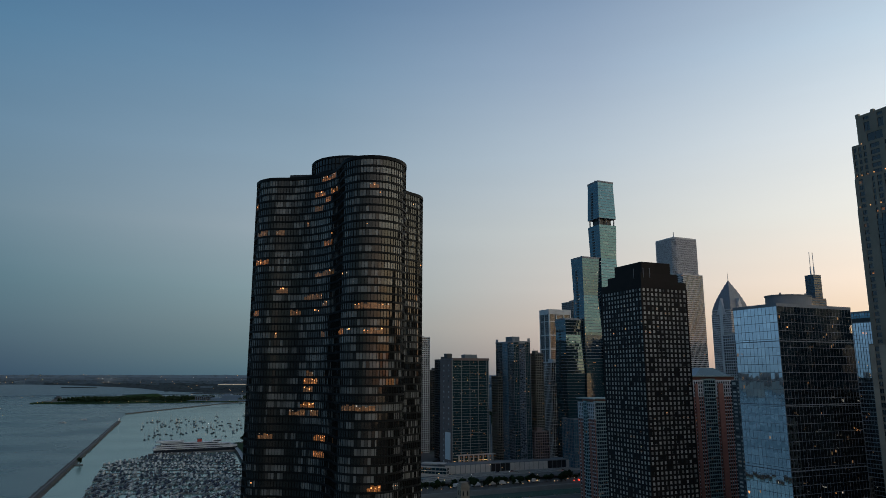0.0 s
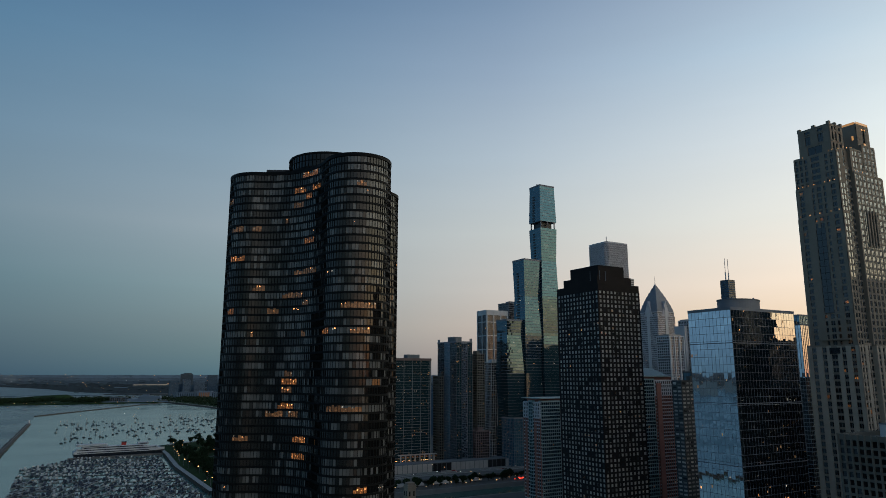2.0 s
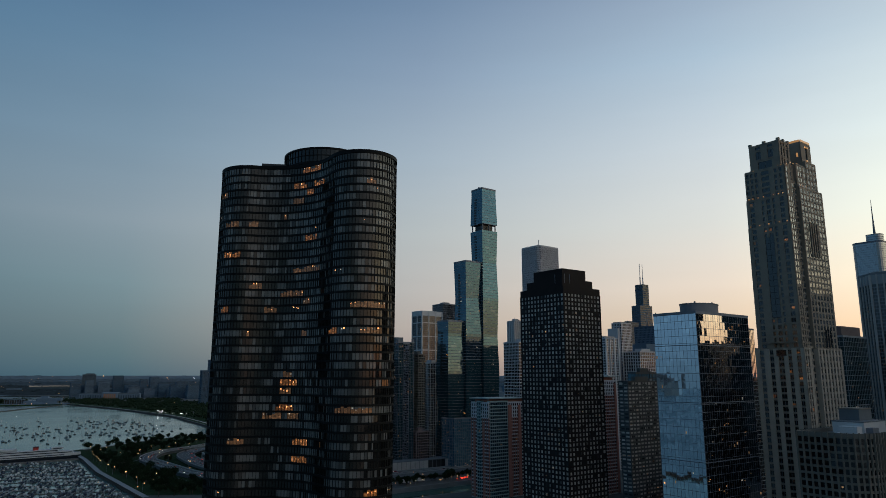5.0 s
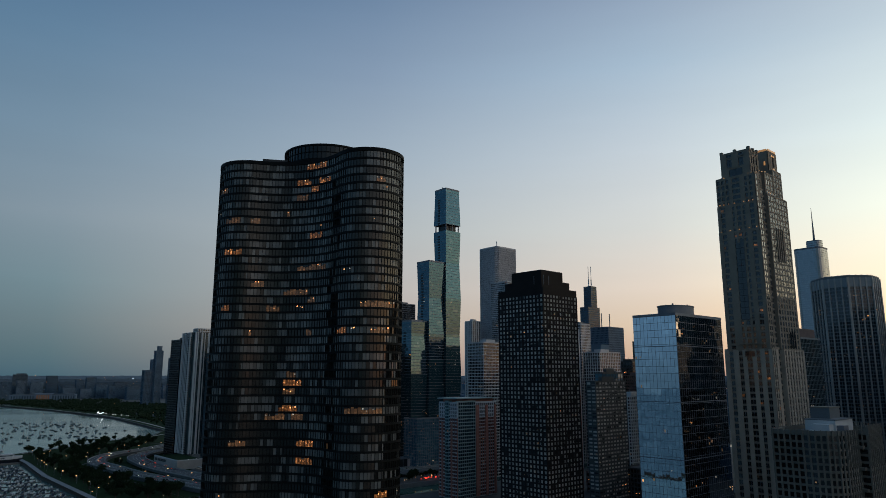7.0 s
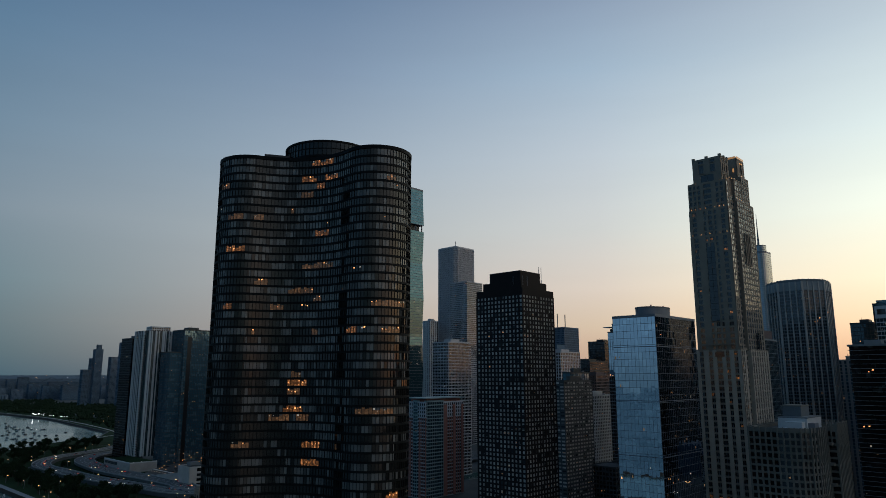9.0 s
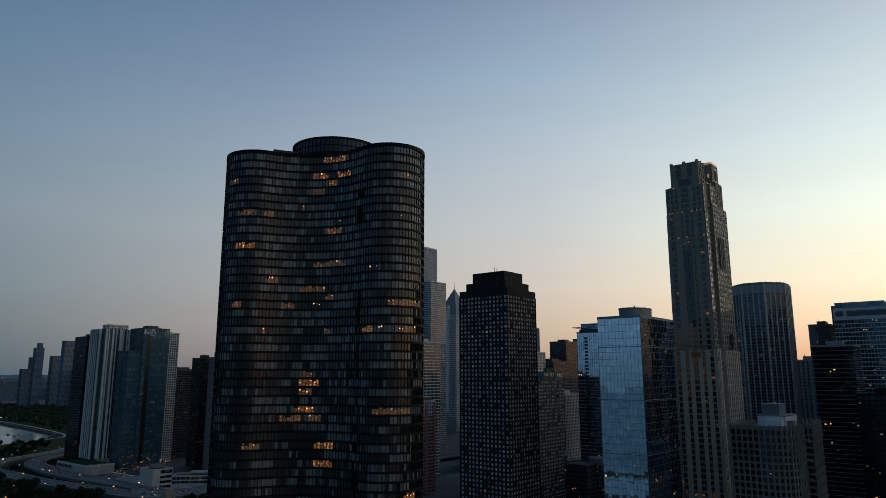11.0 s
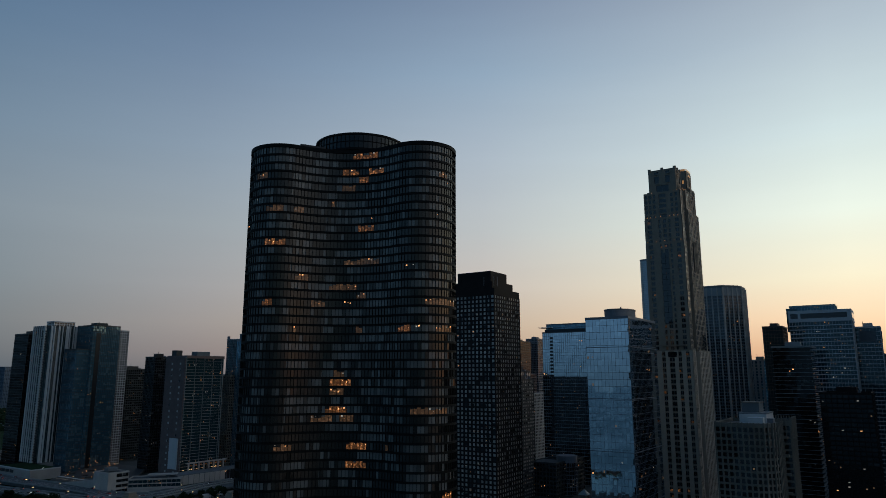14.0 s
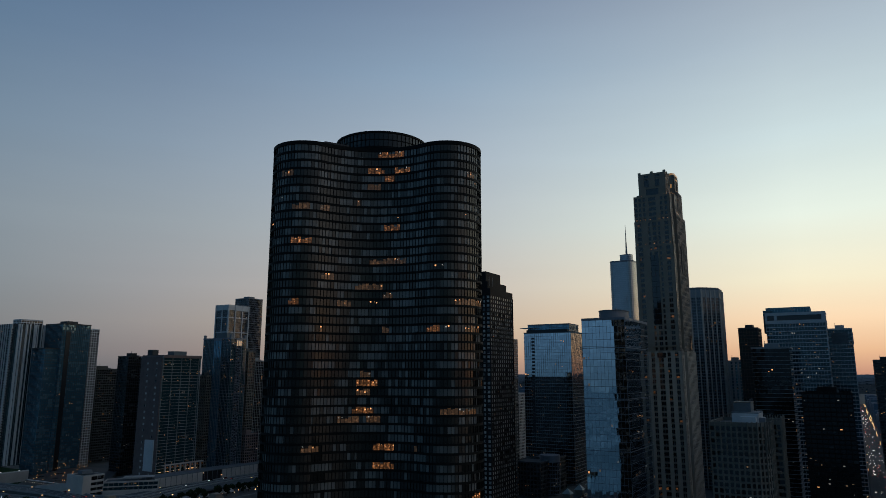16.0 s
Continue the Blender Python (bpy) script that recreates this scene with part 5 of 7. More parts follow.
def bundled_tower():
    """Black tower of bundled tubes with two antennas."""
    near = Vector((1229, 2200))
    root = thing("bundled_tube_tower", near.x + 20, near.y + 30, 5, "very tall black tower with stepped tubes and two white antennas", "skyscraper")
    t = 23
    # tubes take the haze-tinted far wall colour instead of black
    for a, b, w, d, z in ((0, 0, 3, 3, 205), (0, 1, 3, 2, 270), (0, 0.5, 3, 1.6, 362), (1, 0.6, 1.5, 1.4, 441)):
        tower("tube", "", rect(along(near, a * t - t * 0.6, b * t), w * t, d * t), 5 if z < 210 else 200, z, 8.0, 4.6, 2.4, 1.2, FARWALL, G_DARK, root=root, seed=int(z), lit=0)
    for a in (1.3, 2.0):
        piece("antenna", WHITE, root, along(near, a * t - t * 0.6, 1.2 * t), WEST, 3, 3, 441, 470)
        piece("antenna", WHITE, root, along(near, a * t - t * 0.6, 1.2 * t), WEST, 1.4, 1.4, 470, 520)


bundled_tower()


def spire_tower():
    near = (967.5, 954.8)
    pts = chamfer(rect(near, 45, 50), 13, 5)
    root = tower("silver_spire_tower", "silver-blue glass tower with rounded corners and a spire", pts, 5, 345, 4.0, 2.4, 0.5, 0.0, STEEL, G_TRUMP, 0.15, 0, seed=90, lit=0.0, parapet=3)
    p2 = chamfer(rect(along(near, 16, 6), 24, 26), 10, 5)
    tower("upper_part", "", p2, 345, 362, 4, 2.4, 1.0, 0, STEEL, G_TRUMP, 0.15, 0, root=root, seed=91, lit=0)
    c = along(near, 26, 18)
    for z0, z1, r0, r1 in ((362, 390, 2.2, 1.3), (390, 428, 1.2, 0.3)):
        ring = lambda r: [c + Vector((math.cos(a), math.sin(a))) * r for a in (2 * math.pi * i / 10 for i in range(10))]
        g = Geo()
        g.prism(ring(r0), z0, z1, ring(r1))
        part("spire", g, STEEL, root)


spire_tower()

# east group, beside the motorway
simple("black_slab_tower", "black glass slab tower", (-126.5, 1024), 26, 34, 160.6, 3.2, 2.6, 0.7, 0.3, BLACKMETAL, G_SHADE, seed=100, lit=0.006)


def white_curved():
    near = (-108, 955)
    pts = [along(near, 0, 8), along(near, 5, 3), along(near, 12, 0.6), along(near, 22, 0), along(near, 32, 1.5), along(near, 40, 5), along(near, 40, 34), along(near, 0, 34)]
    root = tower("white_ribbed_apartment_tower", "white concrete apartment tower with upright ribs and balconies", pts, 14, 165, 2.95, 2.2, 0.5, 0.2, DARKGREY, G_TEALD, 0.2, 0.3, pier_mat=GREY, seed=101, lit=0.008, parapet=3)
    for k in range(0, 8):
        a = pts[k % 8]
        piece("rib", WHITE, root, a, WEST, 2.2, 1.8, 14, 168)
    for k in range(7):
        piece("rib", WHITE, root, along(near, 7 + k * 4.4, 0.2 + 0.25 * abs(k - 3)), WEST, 1.15, 1.8, 14, 168)
    for k in range(5):
        piece("rib", WHITE, root, along(near, -0.1, 11 + k * 4.8), SOUTH, 1.5, 1.4, 14, 168)
    p2 = rect(along(near, 10, 10), 24, 16)
    tower("crown", "", p2, 165, 173, 2.8, 3, 0.9, 0.8, WHITE, G_DARK, root=root, seed=102, lit=0.05)
    g = Geo()
    g.prism(rect((-114, 887), 31, 76), 4, 14)
    part("podium", g, PALE, root, "pale concrete podium with a parapet")
    piece("roof_garden", GRASS, root, along((-114, 887), 15.5, 38), WEST, 29, 73, 14.0, 14.4)
    g = Geo()
    g.prism(rect((-114.4, 886.8), 31.6, 0.8), 14, 15)
    g.prism(rect((-114.4, 887.8), 0.8, 75), 14, 15)
    part("parapet", g, WHITE, root)
    for k in range(4):
        piece("podium_opening", BLACKMETAL, root, along((-114, 887), -0.05, 40 + k * 9.5), SOUTH, 8, 0.3, 9.6, 12.6)
    for k in range(3):
        piece("wall_lamp", L_WHITE, root, along((-114, 887), 8 + k * 9, 9), WEST, 0.5, 0.5, 14, 14.5)
    recess = Geo()
    for k in range(50):
        for a, b in ((1.2, 6.6), (-0.1, 12)):
            recess.box(along(near, a, b), (WEST - SOUTH).normalized() if a > 1 else SOUTH, 2.4, 2.4, 16 + k * 2.95, 17.5 + k * 2.95)
    tagged(part("balcony_recesses", recess, BLACKMETAL, root), "stacked dark balcony slots", "", "", "stuff")


white_curved()
r = simple("blue_glass_apartment_tower", "tall dark blue glass apartment tower", (-64, 935), 33, 34, 168, 3.2, 2.2, 0.25, 0.1, DARKGREY, G_DEEP, seed=103, lit=0.004)
tower("lower_wing", "", rect(along((-64, 935), -15, 4), 16, 26), 5, 140, 3.2, 2.2, 0.25, 0.1, DARKGREY, G_DEEP, root=r, seed=104, lit=0.004)
rl = random.Random(61)
for k in range(26):
    z = rl.choice((9.6, 10.4, 11.2, 17.4))
    w = rl.uniform(-16, 38)
    piece("lobby_light", L_SPOT if k % 4 else L_COOL, r, along((-64, 935), w, (3.4 if w < 0 else -0.5) - (rl.uniform(0, 20) if z < 12 else 0)), WEST, rl.uniform(0.3, 0.8), 0.35, z, z + rl.uniform(0.3, 0.55))
piece("dark_notch", BLACKMETAL, r, along((-64, 935), 7, -0.2), WEST, 5, 0.8, 5, 160)
simple("white_grid_tower", "white concrete tower with a grid of dark windows", (-46.7, 970.6), 30, 30, 165.2, 3.0, 3.0, 1.0, 0.9, WHITE, G_DARK, seed=105, lit=0.006)
simple("distant_dark_block", "dark apartment block with a white shaft", (-20, 1010), 40, 30, 118, 3.1, 2.8, 0.9, 0.6, DARKGREY, G_DARK, seed=106, lit=0.02)
r = simple("black_balcony_tower", "black apartment tower with narrow balconies", (-3.3, 880), 20, 18, 131, 3.0, 2.5, 0.8, 0.4, BLACKMETAL, G_DARK, seed=107, lit=0.01, pier_mat=BLACKMETAL)
r = simple("curved_glass_apartments", "wide glass apartment tower with balcony bands and brown end wall", (11.1, 784.8), 46, 33.7, 129, 3.0, 2.2, 0.22, 0.25, MIDGREY, G_TEALD, every=5, pier_out=0.6, band_out=0.9, seed=108, lit=0.024, split=True, plants=False)
piece("end_wall", BROWN, r, along((11.1, 784.8), -0.5, 17), SOUTH, 33, 1.4, 5, 130)
for k in range(38):
    piece("end_window", G_PUNCH, r, along((11.1, 784.8), -1.25, 8 + (k % 2) * 14), SOUTH, 2.2, 0.3, 14 + (k // 2) * 6, 16 + (k // 2) * 6)
piece("blank_screen", WHITE, r, along((11.1, 784.8), -1.6, 10), SOUTH, 14, 0.6, 18, 48, "large blank pale panel on the end wall")
piece("roof_band", BROWN, r, along((11.1, 784.8), 23, 16), WEST, 46.5, 34.5, 128.6, 131.4)
piece("roof_plant", GREY, r, along((11.1, 784.8), 30, 18), WEST, 16, 10, 131, 136)
piece("roof_plant", DARKGREY, r, along((11.1, 784.8), 5, 24), WEST, 7, 8, 131, 137)
r = simple("blue_glass_tower", "dark blue glass apartment tower with corner frames on its roof", (83, 797.1), 22, 44, 150.5, 3.1, 2.2, 0.24, 0.08, STEEL, G_TEALD, band_out=0.4, seed=109, lit=0.03, split=True, plants=False)
tower("glass_bay", "", rect(along((83, 797.1), 7, -0.9), 7.5, 3), 5, 149, 3.1, 2.2, 0.2, 0.08, STEEL, G_BLUE, root=r, seed=209, lit=0.03)
tower("side_bay", "", rect(along((83, 797.1), -0.9, 14), 3, 12), 5, 149, 3.1, 2.2, 0.2, 0.08, STEEL, G_DEEP, root=r, seed=210, lit=0.01)
for a, b in ((1, 1), (21, 1), (1, 43), (21, 43)):
    piece("roof_frame", STEEL, r, along((83, 797.1), a, b), WEST, 2.2, 2.2, 150, 155)
piece("roof_plant", GREY, r, along((83, 797.1), 11, 22), WEST, 10, 16, 150, 157.5)
simple("tan_apartment_slab", "tan apartment slab with balconies", (66, 820), 20, 16, 110, 3.0, 2.6, 1.1, 0.8, TAN, G_STONE, seed=110, lit=0.01)
simple("tan_narrow_tower", "narrow tan precast tower with balconies", (112, 822), 10, 20, 137, 3.0, 2.4, 1.1, 0.8, TAN, G_STONE, seed=111, lit=0.01)
simple("pink_brick_block", "pinkish brick mid-rise with balconies", (107, 804), 18, 16, 47, 3.0, 2.8, 0.9, 0.9, ROSE, G_STONE, seed=112, lit=0.03)
r = simple("white_frame_tower", "glass tower with a white frame round groups of storeys", (170.1, 1079), 40, 27, 213, 3.2, 2.4, 0.3, 0.12, STEEL, G_OCT, seed=113, lit=0.008, plants=False)
for z in range(9):
    g = Geo()
    g.prism(grow(rect((170.1, 1079), 40, 27), 0.6), 20 + z * 22, 21.6 + z * 22)
    part("white_frame_band", g, WHITE, r)
for a in (0, 13, 27, 40):
    piece("white_frame_post", WHITE, r, along((170.1, 1079), a, -0.3), WEST, 1.8, 1.6, 5, 216)
for b in (0, 13, 27):
    piece("white_frame_post", WHITE, r, along((170.1, 1079), -0.3, b), SOUTH, 1.8, 1.6, 5, 216)
piece("white_frame_top", WHITE, r, along((170.1, 1079), 20, 13.5), WEST, 41.5, 28.5, 208, 216.2)
simple("grey_back_tower", "blue-grey glass tower behind", (215, 1120), 30, 30, 232, 3.6, 2.6, 0.6, 0.3, STEEL, G_DARK, seed=114, lit=0.004)
simple("white_portal_block", "dark tower with a white portal frame", (140, 880), 22, 26, 128, 3.2, 2.8, 0.5, 0.5, WHITE, G_DARK, seed=115, lit=0.01)
simple("low_glass_pavilion", "low dark glass block behind the wall", (150, 812), 40, 30, 50, 3.4, 2.6, 0.5, 0.3, DARKGREY, G_DEEP, seed=116, lit=0.03)


def forecourt():
    """Raised court at the glass towers' feet, its long sloping wall above the road, and the low white building beside it."""
    court = thing("forecourt", -60, 860, 4, "dark paved forecourt with planting and small lamps between towers", "forecourt", "", "structure")
    g = Geo()
    g.prism([Vector(p) for p in ((-85, 888), (-98, 851), (-84, 812), (-60, 756), (-40, 765), (0, 900), (-30, 960), (-60, 930))], 4, 8.2)
    part("paving", g, DARKGREY, court)
    rnd = random.Random(19)
    for k in range(14):
        p = Vector((-92, 858)).lerp(Vector((-70, 812)), (k + 0.5) / 14)
        piece("terrace_lamp", L_SPOTW, court, p, WEST, 0.6, 0.6, 8.9, 9.3)
        piece("umbrella", WHITE if k % 3 else TEAL, court, along(p, 2.2, rnd.uniform(-1, 1)), WEST, 2.6, 2.6, 10.4, 10.8)
    for k in range(26):
        piece("court_lamp", L_SPOT, court, (rnd.uniform(-84, -26), rnd.uniform(830, 925)), WEST, 0.5, 0.5, 9.2, 9.2 + rnd.uniform(0.3, 0.7))
    for k in range(9):
        piece("planter", DARKGREY, court, (rnd.uniform(-78, -48), rnd.uniform(830, 905)), WEST, rnd.uniform(4, 9), 2.5, 8.2, 9.4)
    slope = Geo()
    a, b = Vector((-86, 816)), Vector((-58, 750))
    n = Vector((b.y - a.y, a.x - b.x)).normalized() * 0.6
    slope.v = [(*(a - n), 4), (*(b - n), 4), (*(b + n), 4), (*(a + n), 4), (*(a - n), 10.0), (*(b - n), 19.5), (*(b + n), 19.5), (*(a + n), 10.0)]
    slope.f = [(0, 3, 2, 1), (4, 5, 6, 7), (0, 1, 5, 4), (1, 2, 6, 5), (2, 3, 7, 6), (3, 0, 4, 7)]
    wall = part("sloping_wall", slope, PALE, None)
    tagged(wall, "long pale concrete wall rising beside the slip road", "retaining wall", "", "structure")
    school = tower("white_school", "low pale concrete building with strip windows and a roof terrace", rect((-57, 748), 19, 24), 5, 23, 4.6, 6.0, 2.0, 0.1, PALE, G_DARK, lit=0.0, seed=117, category="building")
    piece("blank_end_wall", PALE, school, along((-57, 748), -0.4, 12), SOUTH, 24.6, 0.9, 5, 24)
    piece("blank_corner", PALE, school, along((-57, 748), 3.2, 0.6), WEST, 7.4, 2.2, 5, 24)
    piece("roof_plant", GREY, school, along((-57, 748), 10, 15), WEST, 9, 7, 24, 27)
    a, b = Vector((-39.4, 756)), Vector((4, 741))
    u = (b - a).normalized()
    v = Vector((-u.y, u.x))
    tower("low_wing", "", [a, b, b + v * 20, a + v * 20], 5, 15.5, 3.6, 4.0, 1.0, 0.2, PALE, G_TEALD, root=school, lit=0.03, seed=118)
    piece("terrace_canopy", PALE, school, a.lerp(b, 0.62) + v * 9, u, 26, 12, 18.6, 19.2)
    for k in range(5):
        piece("canopy_post", STEEL, school, a.lerp(b, 0.36 + k * 0.13) + v * 3.6, u, 0.35, 0.35, 15.5, 18.6)
    for k in range(3):
        piece("garden_wall", PALE, school, a.lerp(b, 0.5) - v * (7 + k * 6), u, 44 - k * 4, 0.7, 4, 9.0 - k * 1.6)


forecourt()


# unseen towers beyond the street, added north of the view for glass to mirror
for k, (x, y, w, d, z) in enumerate(((335, 140, 30, 26, 168), (408, 214, 34, 34, 210), (500, 248, 44, 34, 138), (600, 290, 40, 30, 134), (640, 228, 60, 40, 150), (560, 205, 40, 30, 212), (720, 290, 60, 30, 226), (470, 60, 40, 30, 196), (300, 30, 34, 30, 150), (640, 120, 50, 36, 228), (820, 335, 60, 36, 224), (505, 140, 56, 30, 196), (880, 250, 70, 40, 240), (650, 200, 50, 30, 212), (390, 90, 40, 30, 160))):
    simple("plain_city_tower", "plain dark unseen tower, added for the glass facades to mirror", (x, y), w, d, z, 3.6, 3.2, 0.7, 0.4, DARKGREY if k % 2 else BLACKMETAL, G_TEALD, seed=130 + k, lit=0.01, plants=False)

# ---- far city, horizon ----


def far_land():
    """The far shore: open lake, then land that climbs to the horizon with tree lines, roofs and lights; haze is put
    into base colours that pale with distance.
    """
    rnd = random.Random(3)
    lake, lamps, white = Geo(), Geo(), Geo()
    # from dark near the shore to haze-coloured at the horizon
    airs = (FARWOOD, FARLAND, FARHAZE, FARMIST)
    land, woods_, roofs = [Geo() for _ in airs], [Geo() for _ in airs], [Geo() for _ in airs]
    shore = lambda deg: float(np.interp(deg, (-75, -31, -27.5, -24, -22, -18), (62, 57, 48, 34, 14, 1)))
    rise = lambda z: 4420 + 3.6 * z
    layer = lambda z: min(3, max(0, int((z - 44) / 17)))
    n = 160
    ring = []
    for i in range(n + 1):
        deg = -75 + 205 * i / n
        a = radians(deg)
        d = Vector((math.sin(a), math.cos(a)))
        s = shore(deg)
        zs = [0.2, s] + [s + (110.5 - s) * k / 6 for k in (1, 2, 3, 4, 5)] + [110.5 + rnd.uniform(-0.5, 0.8)]
        ring.append([(*(d * rise(z)), z) for z in zs])
    for p, q in zip(ring, ring[1:]):
        lake.quad(p[0], p[1], q[1], q[0])
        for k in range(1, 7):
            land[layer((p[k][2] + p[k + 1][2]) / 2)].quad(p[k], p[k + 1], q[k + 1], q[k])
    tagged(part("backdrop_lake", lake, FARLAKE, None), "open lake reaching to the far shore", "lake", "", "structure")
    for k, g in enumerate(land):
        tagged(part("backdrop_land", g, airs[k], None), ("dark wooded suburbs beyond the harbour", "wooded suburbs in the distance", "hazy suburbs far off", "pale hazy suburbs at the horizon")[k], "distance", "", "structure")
    for k in range(15000):
        deg = rnd.uniform(-72, 125)
        a = radians(deg)
        d = Vector((math.sin(a), math.cos(a)))
        s = shore(deg)
        z = s + (112 - s) * rnd.random() ** 0.7
        r = rise(z)
        near = (112 - z) / 110
        side = Vector((d.y, -d.x))
        c = d * r
        if k < 12600:  # a clump or row of trees
            w, h = 6 + 46 * rnd.random() ** 2.2, rnd.uniform(0.3, 0.9) + 2.6 * near * rnd.random()
            foot = [c - side * w / 2, c + side * w / 2, c + side * w / 2 + d * 3, c - side * w / 2 + d * 3]
            mid = c + side * rnd.uniform(-0.2, 0.2) * w
            top = [mid + (p - c) * 0.55 for p in foot]
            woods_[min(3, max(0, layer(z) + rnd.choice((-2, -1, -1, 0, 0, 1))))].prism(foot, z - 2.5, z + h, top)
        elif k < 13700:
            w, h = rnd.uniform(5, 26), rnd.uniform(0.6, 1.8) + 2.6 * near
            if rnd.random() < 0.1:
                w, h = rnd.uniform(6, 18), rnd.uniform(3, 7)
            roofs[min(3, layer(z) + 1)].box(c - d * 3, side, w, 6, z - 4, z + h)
        else:
            e = rnd.choice((0.5, 0.6, 0.7, 0.9, 1.2, 1.7))
            (lamps if k % 4 else white).box(c - d * 12, side, e * 1.4, e, z + 1.5, z + 1.5 + e)
    pale = Geo()
    for k in range(46):
        deg = rnd.uniform(-34, 60)
        d = Vector((math.sin(radians(deg)), math.cos(radians(deg))))
        z = max(shore(deg) + 8, rnd.uniform(30, 104))
        pale.box(d * (rise(z) - 5), (d.y, -d.x), rnd.uniform(14, 80), 5, z - 3, z + rnd.uniform(1, 2.5) + 2.5 * (112 - z) / 110)
    tagged(part("far_pale_roofs", pale, FARPALE, None), "pale long roofs among the far suburbs", "suburbs", "", "stuff")
    for k in range(3):  # tree-clad shoal off the far shore
        a = radians(-28.5 + k * 0.6)
        d = Vector((math.sin(a), math.cos(a)))
        woods_[0].box(d * (rise(40) - 8), (d.y, -d.x), 90, 6, 38, 41.5)
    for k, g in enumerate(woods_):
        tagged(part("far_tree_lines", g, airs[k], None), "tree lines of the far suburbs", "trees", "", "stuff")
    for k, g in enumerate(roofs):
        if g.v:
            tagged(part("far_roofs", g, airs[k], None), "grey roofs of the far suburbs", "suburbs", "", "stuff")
    tagged(part("far_lights", lamps, L_STREET, None), "scattered far street lights", "lights", "", "stuff")
    tagged(part("far_white_lights", white, L_SPOTW, None), "scattered far white lights", "lights", "", "stuff")
    # long exhibition hall with a lit eaves line, beyond the lakeside park
    a, b = Vector((-1318, 4007)), Vector((-1101, 4070))
    u, c = (b - a).normalized(), (a + b) / 2
    hall = thing("exhibition_hall", c.x, c.y, 30, "long low grey hall with amber lights under its roof", "hall")
    piece("wall", FARLAND, hall, c, u, 226, 40, 44, 56)
    piece("eaves_lights", L_SPOTW, hall, c - Vector((-u.y, u.x)) * 20.4, u, 214, 0.6, 56.4, 58.4)
    piece("roof", FARHAZE, hall, c, u, 232, 46, 59.4, 62.5)
    piece("end_block", FARHAZE, hall, b, u, 16, 40, 30, 67)
    block = thing("hall_tower", -1048, 4082, 30, "broad hazy grey office block beyond the lakeside park", "building")
    piece("body", FARHAZE, block, (-1048, 4082), u, 66, 40, 30, 118)
    piece("roof_plant", FARHAZE, block, (-1044, 4082), u, 44, 30, 118, 123)
    for k in range(9):
        piece("window_strip", G_FAR, block, (-1048 + u.y * 20.3, 4082 - u.x * 20.3), u, 60, 0.6, 62 + k * 6, 64.6 + k * 6)
    # floodlit ground beside the far harbour
    for deg, z in ((-26.4, 88), (-25.8, 87), (-26.0, 74), (-20.0, 92), (-18.6, 80), (-7, 96), (12, 94)):
        d = Vector((math.sin(radians(deg)), math.cos(radians(deg))))
        mast = thing("floodlight_mast", *(d * (rise(z) - 20)), z - 12, "far floodlight mast with a white lamp", "floodlight", "far floodlights")
        piece("pole", STEEL, mast, d * (rise(z) - 20), (d.y, -d.x), 0.8, 0.8, z - 12, z)
        piece("lamp", L_WHITE, mast, d * (rise(z) - 20), (d.y, -d.x), 3, 1, z, z + 1.6)


far_land()


def fabric():
    """Low city blocks that fill the ground between the towers."""
    rnd = random.Random(8)
    walls, lamps = Geo(), Geo()
    for i in range(26):
        for j in range(26):
            c = along((300, 900), i * 110 - 150, j * 110)
            if c.y < 1150 and c.x < 900 or c.y > 4200 or c.x < 60 + max(0, (c.y - 2400) * -0.2) and c.y > 1300 and c.x < 260:
                continue
            if abs((c.y - 346) - (c.x - 537) * 0.414) < 60:
                continue
            for _ in range(3):
                o = c + Vector((rnd.uniform(-32, 32), rnd.uniform(-32, 32)))
                h = rnd.choice((14, 20, 26, 34, 48, 60))
                walls.box(o, WEST, rnd.uniform(20, 44), rnd.uniform(18, 40), 4, 4 + h)
                if rnd.random() < 0.7:
                    lamps.box(along(o, rnd.uniform(-30, 30), -26), WEST, 0.9, 0.9, 4 + h + 0.2, 4 + h + 1)
    for i in range(30):
        for s in (-1, 1):
            c = along((600, 372), i * 75, s * 34)
            walls.box(c, WEST, rnd.uniform(30, 60), 30, 4, rnd.uniform(16, 60))
    tagged(part("city_lights", lamps, L_STREET, None), "small amber lights between the city blocks", "lights", "", "stuff")
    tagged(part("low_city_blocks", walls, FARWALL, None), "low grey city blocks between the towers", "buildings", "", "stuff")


fabric()


def far_tower(x, y, w, d, z, mat, glass, label):
    tower("distant_tower", label, rect((x, y), w, d), 4, z, 4.2, 4.5, 1.4, 1.2, mat, glass, lit=0.003, roof=z > 100, seed=int(x + y) % 997, category="tower")


